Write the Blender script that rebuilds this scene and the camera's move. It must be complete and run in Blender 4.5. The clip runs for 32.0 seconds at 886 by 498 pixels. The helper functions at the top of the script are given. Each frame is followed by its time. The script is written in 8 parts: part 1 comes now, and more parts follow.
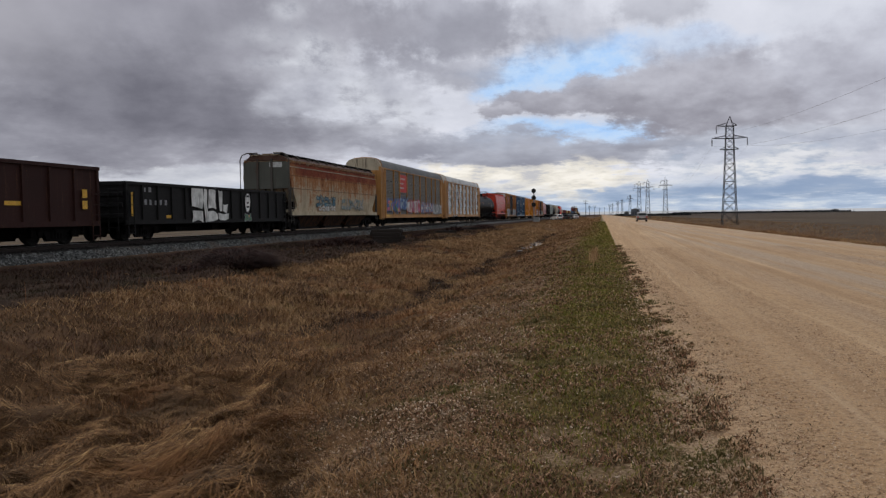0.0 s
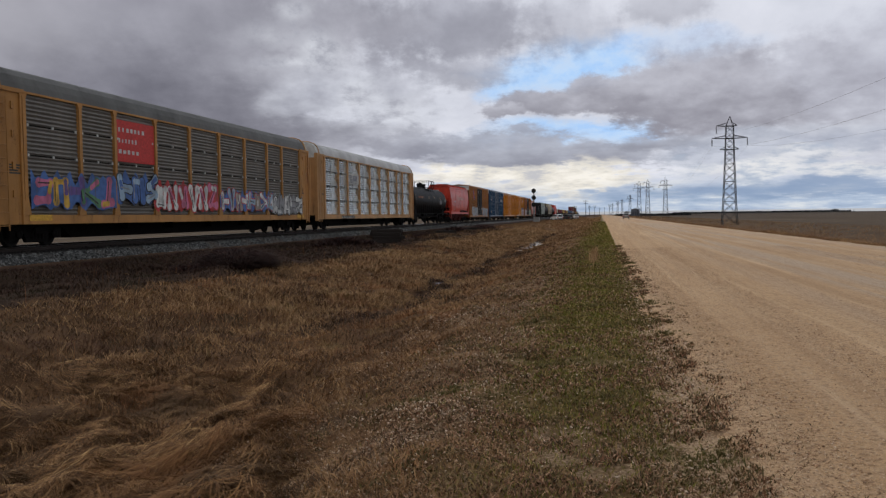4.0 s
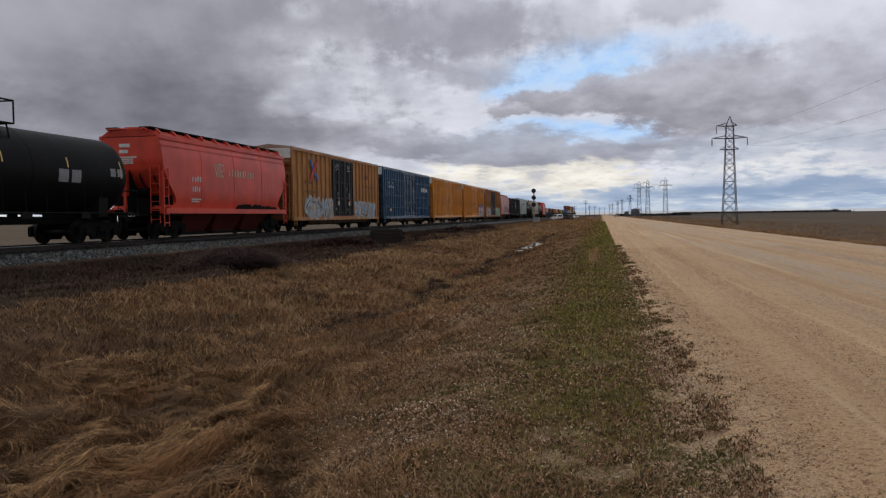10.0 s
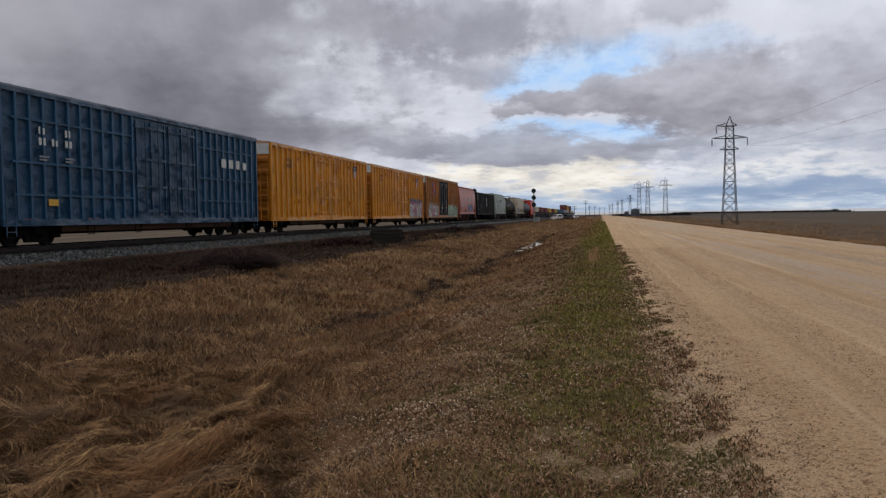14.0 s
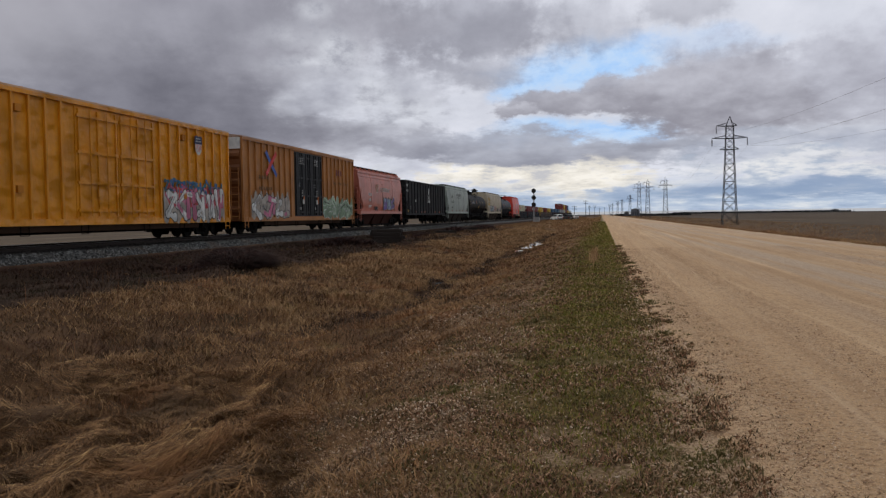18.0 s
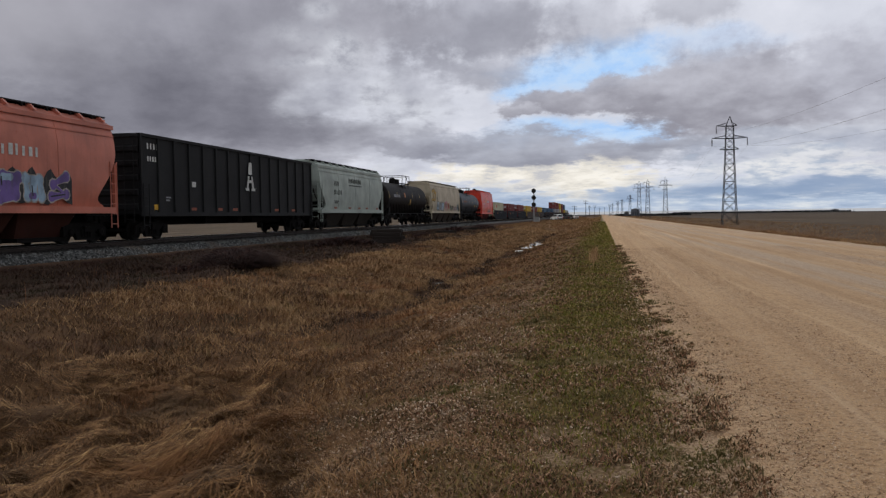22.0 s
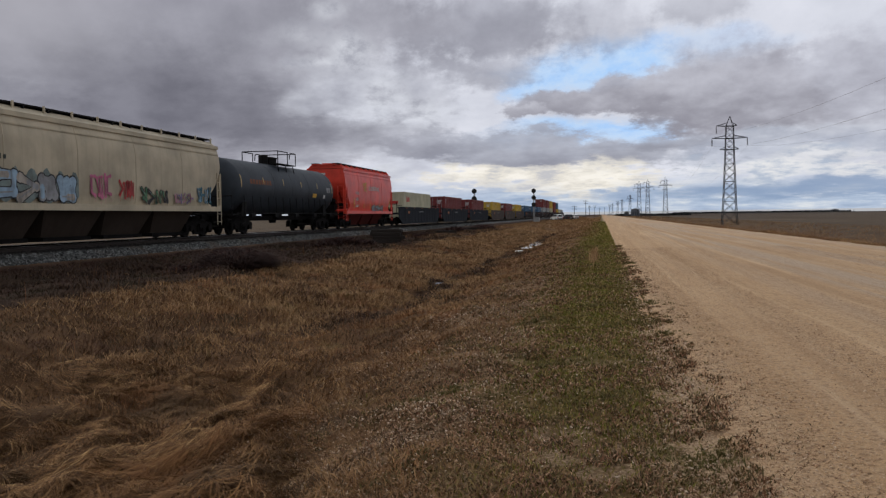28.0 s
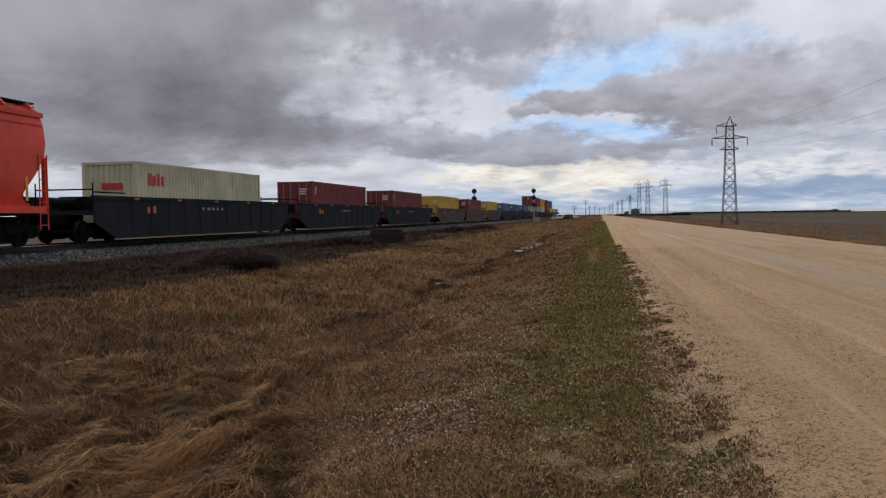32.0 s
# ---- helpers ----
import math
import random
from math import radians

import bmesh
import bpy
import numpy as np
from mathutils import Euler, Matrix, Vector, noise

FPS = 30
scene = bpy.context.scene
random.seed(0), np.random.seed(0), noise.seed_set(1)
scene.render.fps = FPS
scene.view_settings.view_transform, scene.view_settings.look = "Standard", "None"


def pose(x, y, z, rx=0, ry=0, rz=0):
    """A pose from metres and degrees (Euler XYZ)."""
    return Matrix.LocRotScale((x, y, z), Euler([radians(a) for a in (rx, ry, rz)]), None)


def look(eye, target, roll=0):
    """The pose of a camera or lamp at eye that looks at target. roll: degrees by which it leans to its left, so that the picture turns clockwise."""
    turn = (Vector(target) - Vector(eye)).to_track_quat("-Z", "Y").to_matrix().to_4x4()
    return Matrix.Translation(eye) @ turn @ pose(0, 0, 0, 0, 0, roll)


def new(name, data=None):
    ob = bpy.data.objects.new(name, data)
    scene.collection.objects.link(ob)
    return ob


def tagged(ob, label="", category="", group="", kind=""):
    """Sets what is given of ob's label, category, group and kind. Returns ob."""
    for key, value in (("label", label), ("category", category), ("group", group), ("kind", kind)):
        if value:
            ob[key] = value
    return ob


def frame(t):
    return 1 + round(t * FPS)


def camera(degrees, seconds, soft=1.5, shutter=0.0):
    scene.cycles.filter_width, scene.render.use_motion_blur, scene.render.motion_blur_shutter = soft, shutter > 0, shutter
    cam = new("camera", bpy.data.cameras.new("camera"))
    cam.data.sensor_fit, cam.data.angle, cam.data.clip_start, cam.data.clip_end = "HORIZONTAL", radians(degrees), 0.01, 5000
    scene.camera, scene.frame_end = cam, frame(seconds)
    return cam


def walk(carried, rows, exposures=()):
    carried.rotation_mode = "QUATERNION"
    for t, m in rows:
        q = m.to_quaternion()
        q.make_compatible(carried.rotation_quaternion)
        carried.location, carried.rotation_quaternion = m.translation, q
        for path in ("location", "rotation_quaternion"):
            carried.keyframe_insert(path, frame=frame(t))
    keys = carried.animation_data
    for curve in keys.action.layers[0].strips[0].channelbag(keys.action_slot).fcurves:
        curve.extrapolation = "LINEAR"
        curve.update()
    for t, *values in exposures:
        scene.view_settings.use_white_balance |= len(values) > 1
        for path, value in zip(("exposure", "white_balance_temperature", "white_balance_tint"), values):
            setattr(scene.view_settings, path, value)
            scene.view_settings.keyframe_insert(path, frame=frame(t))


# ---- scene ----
# ---------------------------------------------------------------- camera
# x: across the line towards the road, y: along the rails, z: up from the road
EYE = Vector((0, 0, 1.5))
TURN, TILT = radians(11.01), radians(-2.30)
FORWARD = Vector((-math.sin(TURN) * math.cos(TILT), math.cos(TURN) * math.cos(TILT), math.sin(TILT)))
cam = camera(57.08, 32.0, soft=1.3)
STAND = look(EYE, EYE + FORWARD * 10, -0.767)
walk(cam, [(0, STAND), (32, STAND)])

# ---------------------------------------------------------------- light
SUN_EL, SUN_AZ = radians(41), radians(-78)
world = bpy.data.worlds.new("overcast_sky")
scene.world = world
world.use_nodes = True
wn, wl = world.node_tree.nodes, world.node_tree.links
wn.clear()
w_out = wn.new("ShaderNodeOutputWorld")
w_bg = wn.new("ShaderNodeBackground")
w_sky = wn.new("ShaderNodeTexSky")
w_sky.sky_type, w_sky.sun_disc = "NISHITA", False
w_sky.sun_elevation, w_sky.sun_rotation = SUN_EL, SUN_AZ
w_sky.altitude, w_sky.dust_density = 200, 2.0
w_gain = wn.new("ShaderNodeMix")
w_gain.data_type, w_gain.blend_type = "RGBA", "MULTIPLY"
w_gain.inputs[0].default_value = 1.0
wl.new(w_sky.outputs[0], w_gain.inputs[6])
w_gain.inputs[7].default_value = (0.08, 0.08, 0.08, 1)
w_tc = wn.new("ShaderNodeTexCoord")
w_map = wn.new("ShaderNodeMapping")
w_map.inputs["Scale"].default_value = (1.6, 1.6, 5.0)
w_noise = wn.new("ShaderNodeTexNoise")
w_noise.inputs["Scale"].default_value, w_noise.inputs["Detail"].default_value = 1.4, 6
w_ramp = wn.new("ShaderNodeValToRGB")
w_ramp.color_ramp.elements[0].position, w_ramp.color_ramp.elements[1].position = 0.36, 0.66
w_ramp.color_ramp.elements[0].color = (0.41, 0.425, 0.468, 1)
w_ramp.color_ramp.elements[1].color = (0.81, 0.82, 0.85, 1)
w_mix = wn.new("ShaderNodeMix")
w_mix.data_type = "RGBA"
w_mix.inputs[0].default_value = 0.82
wl.new(w_tc.outputs["Generated"], w_map.inputs[0])
wl.new(w_map.outputs[0], w_noise.inputs["Vector"])
wl.new(w_noise.outputs[0], w_ramp.inputs[0])
wl.new(w_gain.outputs[2], w_mix.inputs[6])
wl.new(w_ramp.outputs[0], w_mix.inputs[7])
wl.new(w_mix.outputs[2], w_bg.inputs[0])
w_bg.inputs[1].default_value = 1.0
wl.new(w_bg.outputs[0], w_out.inputs[0])

sun = new("sun", bpy.data.lights.new("sun", "SUN"))
sun.data.energy, sun.data.angle, sun.data.color = 1.05, radians(16), (1.0, 0.93, 0.83)
SUN_DIR = Vector((math.sin(SUN_AZ) * math.cos(SUN_EL), math.cos(SUN_AZ) * math.cos(SUN_EL), math.sin(SUN_EL)))
sun.matrix_world = look(SUN_DIR * 300, (0, 0, 0))

# ---------------------------------------------------------------- node and mesh helpers
RAIL_Z, TRACK_X = 0.68, -19.75


def lin(r, g, b):
    """Linear colour from 0..255 picture values."""
    f = lambda c: c / 12.92 if c <= 0.04045 else ((c + 0.055) / 1.055) ** 2.4
    return (f(r / 255), f(g / 255), f(b / 255), 1)


class Nodes:
    """Short hand for a material's node tree."""

    def __init__(self, name):
        self.mat = bpy.data.materials.new(name)
        self.mat.use_nodes = True
        self.t = self.mat.node_tree
        self.bsdf = self.t.nodes["Principled BSDF"]
        self.out = self.t.nodes["Material Output"]

    def add(self, kind, **ins):
        n = self.t.nodes.new("ShaderNode" + kind)
        for k, v in ins.items():
            self.put(n.inputs[k.replace("_", " ")], v)
        return n

    def put(self, socket, v):
        if isinstance(v, bpy.types.NodeSocket):
            self.t.links.new(v, socket)
        elif v is not None:
            if isinstance(v, (tuple, list)) and len(v) == 3 and socket.type == "RGBA":
                v = (*v, 1)
            socket.default_value = v

    def coords(self, scale=(1, 1, 1), which="Object", loc=(0, 0, 0)):
        tc = self.t.nodes.new("ShaderNodeTexCoord")
        m = self.add("Mapping", Scale=scale, Location=loc)
        self.t.links.new(tc.outputs[which], m.inputs[0])
        return m.outputs[0]

    def noise(self, vec, scale, detail=4, rough=0.55):
        return self.add("TexNoise", Vector=vec, Scale=scale, Detail=detail, Roughness=rough).outputs[0]

    def voronoi(self, vec, scale, out="Distance", feature="F1"):
        n = self.add("TexVoronoi")
        n.feature = feature
        self.put(n.inputs["Vector"], vec)
        self.put(n.inputs["Scale"], scale)
        return n.outputs[out]

    def span(self, v, a, b, c=0.0, d=1.0, smooth=True):
        n = self.t.nodes.new("ShaderNodeMapRange")
        n.interpolation_type = "SMOOTHSTEP" if smooth else "LINEAR"
        for i, x in enumerate((v, a, b, c, d)):
            self.put(n.inputs[i], x)
        return n.outputs[0]

    def math(self, op, a, b=None, c=None):
        n = self.t.nodes.new("ShaderNodeMath")
        n.operation = op
        self.put(n.inputs[0], a)
        self.put(n.inputs[1], b)
        self.put(n.inputs[2], c)
        return n.outputs[0]

    def mix(self, f, a, b, blend="MIX"):
        n = self.t.nodes.new("ShaderNodeMix")
        n.data_type, n.blend_type = "RGBA", blend
        self.put(n.inputs[0], f)
        self.put(n.inputs[6], a)
        self.put(n.inputs[7], b)
        return n.outputs[2]

    def ramp(self, v, stops):
        n = self.t.nodes.new("ShaderNodeValToRGB")
        while len(n.color_ramp.elements) < len(stops):
            n.color_ramp.elements.new(0.5)
        for e, (p, c) in zip(n.color_ramp.elements, stops):
            e.position, e.color = p, (*c[:3], 1)
        self.put(n.inputs[0], v)
        return n.outputs[0]

    def sep(self, v):
        n = self.add("SeparateXYZ", Vector=v)
        return n.outputs

    def vec(self, x, y, z):
        return self.add("CombineXYZ", X=x, Y=y, Z=z).outputs[0]

    def finish(self, color, rough=0.6, metal=0.0, height=None, strength=0.3, distance=0.02, spec=None):
        self.put(self.bsdf.inputs["Base Color"], color)
        self.put(self.bsdf.inputs["Roughness"], rough)
        self.put(self.bsdf.inputs["Metallic"], metal)
        if spec is not None:
            self.put(self.bsdf.inputs["Specular IOR Level"], spec)
        if height is not None:
            b = self.add("Bump", Height=height, Strength=strength, Distance=distance)
            self.t.links.new(b.outputs[0], self.bsdf.inputs["Normal"])
        return self.mat


def paint(name, col, rust=(0.085, 0.036, 0.018), amount=0.25, streak=0.35, rough=0.55, metal=0.0, fade=0.18, spec=0.25, dent=0.35):
    """Weathered paint on steel: faded in clouds, streaked downwards, rust breaking through."""
    n = Nodes(name)
    big = n.noise(n.coords((0.5, 0.5, 0.5)), 1.3, 5)
    run = n.noise(n.coords((2.6, 2.6, 0.22)), 1.6, 6, 0.65)
    fine = n.noise(n.coords(), 22, 5, 0.6)
    c = n.mix(n.span(big, 0.3, 0.7), [x * (1 - fade) for x in col[:3]], [min(1, x * (1 + fade)) for x in col[:3]])
    c = n.mix(n.math("MULTIPLY", n.span(run, 0.45, 0.75), streak), c, [x * 0.45 + 0.01 for x in col[:3]])
    r = n.math("MULTIPLY", n.span(n.math("ADD", n.math("MULTIPLY", run, 0.6), n.math("MULTIPLY", fine, 0.4)), 0.62 - 0.14 * amount, 0.70 - 0.1 * amount), min(1, amount * 2.2))
    c = n.mix(r, c, rust)
    dents = n.noise(n.coords((0.7, 1.0, 1.3)), 1.1, 2, 0.4)
    h = n.math("ADD", n.math("MULTIPLY", fine, 0.06), n.math("MULTIPLY", dents, 1.0))
    return n.finish(c, n.span(fine, 0.2, 0.8, rough - 0.12, rough + 0.15), metal, h, min(1, dent), 0.05 if dent < 0.6 else 0.3, spec)


def plain(name, col, rough=0.6, metal=0.0, vary=0.15, scale=6, spec=0.4):
    n = Nodes(name)
    f = n.noise(n.coords(), scale, 5)
    c = n.mix(n.span(f, 0.3, 0.7), [x * (1 - vary) for x in col[:3]], [min(1, x * (1 + vary)) for x in col[:3]])
    return n.finish(c, rough, metal, f, 0.1, 0.01, spec)


def box(bm, x0, x1, y0, y1, z0, z1):
    vs = [bm.verts.new(p) for p in ((x0, y0, z0), (x1, y0, z0), (x1, y1, z0), (x0, y1, z0), (x0, y0, z1), (x1, y0, z1), (x1, y1, z1), (x0, y1, z1))]
    for f in ((3, 2, 1, 0), (4, 5, 6, 7), (0, 1, 5, 4), (1, 2, 6, 5), (2, 3, 7, 6), (3, 0, 4, 7)):
        bm.faces.new([vs[i] for i in f])
    return bm


def prism(bm, pts, axis, a, b):
    """Polygon pts drawn out along an axis from a to b. axis y: pts are (x, z); axis x: (y, z); axis z: (x, y)."""
    put = {"y": lambda p, s: (p[0], s, p[1]), "x": lambda p, s: (s, p[0], p[1]), "z": lambda p, s: (p[0], p[1], s)}[axis]
    A, B = [bm.verts.new(put(p, a)) for p in pts], [bm.verts.new(put(p, b)) for p in pts]
    n = len(pts)
    for i in range(n):
        bm.faces.new((A[i], A[(i + 1) % n], B[(i + 1) % n], B[i]))
    bm.faces.new(A[::-1])
    bm.faces.new(B)
    bmesh.ops.recalc_face_normals(bm, faces=bm.faces[:])
    return bm


def tube(bm, path, r, sides=6):
    """A round bar along a path of points."""
    rings = []
    path = [Vector(p) for p in path]
    for i, p in enumerate(path):
        d = (path[min(i + 1, len(path) - 1)] - path[max(i - 1, 0)]).normalized()
        q = d.to_track_quat("Z", "Y")
        rings.append([bm.verts.new(p + q @ Vector((r * math.cos(a), r * math.sin(a), 0))) for a in [2 * math.pi * k / sides for k in range(sides)]])
    for a, b in zip(rings, rings[1:]):
        for k in range(sides):
            bm.faces.new((a[k], a[(k + 1) % sides], b[(k + 1) % sides], b[k]))
    bm.faces.new(rings[0][::-1])
    bm.faces.new(rings[-1])
    return bm


def lathe(bm, prof, axis="y", sides=28, centre=(0, 0, 0)):
    """Turns a profile of (along, radius) about an axis."""
    c = Vector(centre)
    rings = []
    for s, r in prof:
        ring = []
        for k in range(sides):
            a = 2 * math.pi * k / sides
            u, v = r * math.cos(a), r * math.sin(a)
            ring.append(bm.verts.new(c + Vector({"y": (u, s, v), "x": (s, u, v), "z": (u, v, s)}[axis])))
        rings.append(ring)
    for a, b in zip(rings, rings[1:]):
        for k in range(sides):
            bm.faces.new((a[k], a[(k + 1) % sides], b[(k + 1) % sides], b[k]))
    bm.faces.new(rings[0][::-1])
    bm.faces.new(rings[-1])
    bmesh.ops.recalc_face_normals(bm, faces=bm.faces[:])
    return bm


def mesh_of(bm, name, material, bevel=0.0, smooth=False):
    if bevel:
        bmesh.ops.bevel(bm, geom=bm.edges[:], offset=bevel, segments=1, affect="EDGES", clamp_overlap=True)
    me = bpy.data.meshes.new(name)
    bm.to_mesh(me)
    bm.free()
    for m in material if isinstance(material, (list, tuple)) else [material]:
        me.materials.append(m)
    if smooth:
        me.polygons.foreach_set("use_smooth", [True] * len(me.polygons))
        me.set_sharp_from_angle(angle=radians(35))
    return me


def part(name, bm, material, parent=None, label="", bevel=0.0, smooth=False, at=None):
    """One mesh object under a thing or a part; bm: a bmesh, or mesh data that is shared."""
    me = bm if isinstance(bm, bpy.types.Mesh) else mesh_of(bm, name, material, bevel, smooth)
    ob = new(name, me)
    if parent is not None:
        ob.parent = parent
    if at is not None:
        ob.location = at
    if label:
        ob["label"] = label
    return ob


def raw_mesh(name, verts, faces, material):
    """Mesh from arrays of many alike triangles or quads."""
    me = bpy.data.meshes.new(name)
    k = faces.shape[1]
    me.vertices.add(len(verts))
    me.vertices.foreach_set("co", np.ascontiguousarray(verts, dtype=np.float32).ravel())
    me.loops.add(faces.size)
    me.loops.foreach_set("vertex_index", np.ascontiguousarray(faces, dtype=np.int32).ravel())
    me.polygons.add(len(faces))
    me.polygons.foreach_set("loop_start", np.arange(0, faces.size, k, dtype=np.int32))
    me.update(calc_edges=True)
    me.materials.append(material)
    return me


NB = bmesh.new
# ---------------------------------------------------------------- clouds
def cloud_material():
    """Broken cumulus in layers, far to near: pale veil, blue gaps, grey masses with lit tops, bright rifts, warm low heads."""
    n = Nodes("cloud_sky")
    uv = n.t.nodes.new("ShaderNodeUVMap")
    uv.uv_map = "bearing"
    side, v, _ = n.sep(uv.outputs[0])
    tall = n.math("MULTIPLY", n.math("LOGARITHM", n.math("ADD", n.math("MAXIMUM", v, 0.0), 2.2), 2.718), 15.0)
    flat = n.add("CombineXYZ", X=n.math("MULTIPLY", side, 0.8), Y=tall).outputs[0]

    def vmath(op, a, b, c=None):
        m = n.add("VectorMath")
        m.operation = op
        for i, q in enumerate((a, b, c)):
            if q is not None:
                n.put(m.inputs[i], q)
        return m.outputs["Value" if op == "LENGTH" else "Vector"]

    warp = n.add("TexNoise", Vector=flat, Scale=0.17, Detail=8, Roughness=0.62).outputs["Color"]
    where = vmath("SUBTRACT", vmath("MULTIPLY_ADD", warp, (7.0, 3.4, 0), uv.outputs[0]), (3.5, 1.7, 0))
    soft = n.noise(flat, 0.10, 5, 0.5)
    puff = n.noise(flat, 0.30, 9, 0.56)
    fine = n.noise(flat, 0.62, 9, 0.62)
    up = n.sep(where)[1]

    def mass(az, el, a, b, edge, fluff):
        d = vmath("DIVIDE", vmath("SUBTRACT", where, (az, el, 0)), (a, b, 1))
        ln = vmath("LENGTH", d, None)
        return n.span(n.math("MULTIPLY_ADD", n.math("SUBTRACT", fine, 0.5), fluff, ln), 1.0 + edge, 1.0 - edge)

    def lay(c, spots, tone, edge, fluff):
        for az, el, a, b, k in spots:
            c = n.mix(n.math("MULTIPLY", mass(az, el, a, b, edge, fluff), k), c, tone(el, b) if callable(tone) else tone)
        return c

    # pale veil, whiter towards the upper right
    c = n.ramp(n.math("ADD", n.math("MULTIPLY", soft, 0.55), n.math("MULTIPLY", puff, 0.45)), [(0.36, lin(188, 190, 203)), (0.5, lin(211, 214, 225)), (0.62, lin(229, 231, 241))])
    c = n.mix(n.math("MULTIPLY", n.span(side, -6, 14), n.span(v, 5, 12, 0.0, 0.5)), c, lin(216, 219, 230))
    # open blue, hazy at its rims
    for az, el, a, b, k in ((11.3, 10.4, 4.2, 1.5, 0.9), (7.4, 9.4, 3.4, 1.1, 0.85), (5.4, 8.3, 1.8, 0.7, 0.8), (9.8, 5.6, 6.6, 0.75, 0.85), (14.6, 6.0, 2.2, 0.6, 0.6), (17.5, 11.8, 3.0, 0.7, 0.35), (19.5, 11.0, 3.0, 0.6, 0.3)):
        c = n.mix(n.math("MULTIPLY", mass(az, el, a, b, 0.55, 0.9), k), c, n.ramp(fine, [(0.35, lin(160, 204, 254)), (0.6, lin(190, 218, 250))]))

    # grey masses whose heads catch the light
    def grey(dark, light):
        def tone(el, b):
            h = n.math("ADD", n.math("MULTIPLY", n.math("SUBTRACT", up, el), 0.45 / b), n.math("MULTIPLY", n.math("SUBTRACT", puff, 0.5), 2.6))
            return n.mix(n.span(h, -0.55, 0.85), lin(*dark), lin(*light))
        return tone

    c = lay(c, ((2.0, 12.9, 6.0, 2.6, 0.95), (2.8, 9.7, 2.8, 1.1, 0.7), (9.2, 12.8, 3.4, 1.7, 0.45), (16.6, 13.8, 3.4, 1.2, 0.55), (-2.2, 9.0, 2.6, 1.6, 0.4)), grey((150, 151, 163), (184, 186, 198)), 0.42, 1.9)
    c = lay(c, ((21.5, 7.4, 6.5, 3.1, 0.75), (27.0, 7.6, 5.0, 3.6, 0.55), (18.6, 9.4, 4.0, 2.0, 0.75)), grey((158, 158, 170), (196, 198, 210)), 0.42, 1.9)
    c = lay(c, ((20.0, 7.2, 4.2, 2.9, 0.85), (16.2, 8.0, 4.0, 2.1, 0.9), (11.8, 8.1, 3.7, 1.35, 0.95), (8.0, 7.5, 3.0, 0.95, 0.95), (5.7, 6.8, 1.6, 0.45, 0.9)), grey((146, 145, 156), (192, 193, 204)), 0.24, 1.7)
    c = lay(c, ((18.0, 4.9, 5.5, 0.6, 0.7), (4.0, 4.6, 5.4, 1.35, 0.9), (-1.6, 4.9, 3.0, 1.0, 0.75), (11.0, 4.2, 5.6, 1.0, 0.85), (14.8, 5.0, 3.0, 0.55, 0.6)), grey((145, 147, 160), (180, 184, 197)), 0.26, 1.7)
    c = lay(c, ((24.0, 4.7, 7.0, 0.8, 0.6), (20.0, 4.0, 5.0, 0.6, 0.5)), grey((168, 176, 194), (216, 220, 230)), 0.4, 1.7)
    # the broad dark sheet ahead of the train
    c = lay(c, ((-24.0, 12.0, 17.0, 6.5, 1.0), (-14.5, 12.6, 8.5, 4.2, 0.9), (-6.0, 13.4, 6.0, 2.4, 0.75), (-16.5, 7.9, 6.5, 1.8, 0.85), (-26.0, 5.6, 12.0, 2.8, 0.85), (-9.5, 5.3, 8.0, 1.3, 0.65), (-17.0, 5.2, 9.0, 1.7, 0.8)), n.ramp(n.math("ADD", n.math("MULTIPLY", soft, 0.5), n.math("MULTIPLY", puff, 0.5)), [(0.36, lin(141, 141, 152)), (0.64, lin(167, 167, 178))]), 0.5, 1.1)
    c = lay(c, ((-19.5, 8.8, 7.5, 2.6, 0.9), (-17.0, 7.0, 6.5, 1.4, 0.85), (-8.5, 6.3, 5.0, 0.5, 0.45), (-22.0, 6.6, 9.0, 2.0, 0.6), (-12.0, 5.9, 6.0, 0.8, 0.55), (-24.0, 3.8, 9.0, 1.0, 0.4)), n.ramp(puff, [(0.34, lin(110, 110, 121)), (0.64, lin(131, 131, 142))]), 0.75, 0.8)
    c = n.mix(n.math("MULTIPLY", n.span(side, -18, -29), n.span(v, 7, 13, 0.0, 0.6)), c, lin(172, 171, 179))
    c = lay(c, ((-6.0, 8.9, 4.6, 1.7, 0.6), (-9.5, 8.0, 2.2, 1.0, 0.5)), n.ramp(puff, [(0.36, lin(166, 168, 180)), (0.62, lin(206, 209, 219))]), 0.6, 1.8)
    # rifts where the light comes through
    c = lay(c, ((-7.4, 11.4, 2.3, 1.0, 0.85), (-9.4, 14.1, 1.6, 0.9, 0.7), (-9.2, 10.5, 2.4, 0.5, 0.7), (-4.8, 8.9, 1.2, 0.9, 0.7), (-2.8, 7.4, 2.4, 1.1, 0.7), (-5.6, 8.1, 0.6, 0.3, 0.8), (-11.0, 12.2, 1.6, 0.6, 0.4)), n.ramp(fine, [(0.38, lin(170, 172, 183)), (0.6, lin(220, 223, 231))]), 0.85, 3.2)
    # paler slot under the sheet
    slot = n.math("MULTIPLY", n.span(n.math("MULTIPLY_ADD", n.math("SUBTRACT", fine, 0.5), 1.2, up), 3.75, 3.2), n.span(side, -1.0, -6.0))
    c = n.mix(n.math("MULTIPLY", slot, 0.85), c, n.ramp(puff, [(0.36, lin(186, 189, 199)), (0.6, lin(216, 218, 224))]))
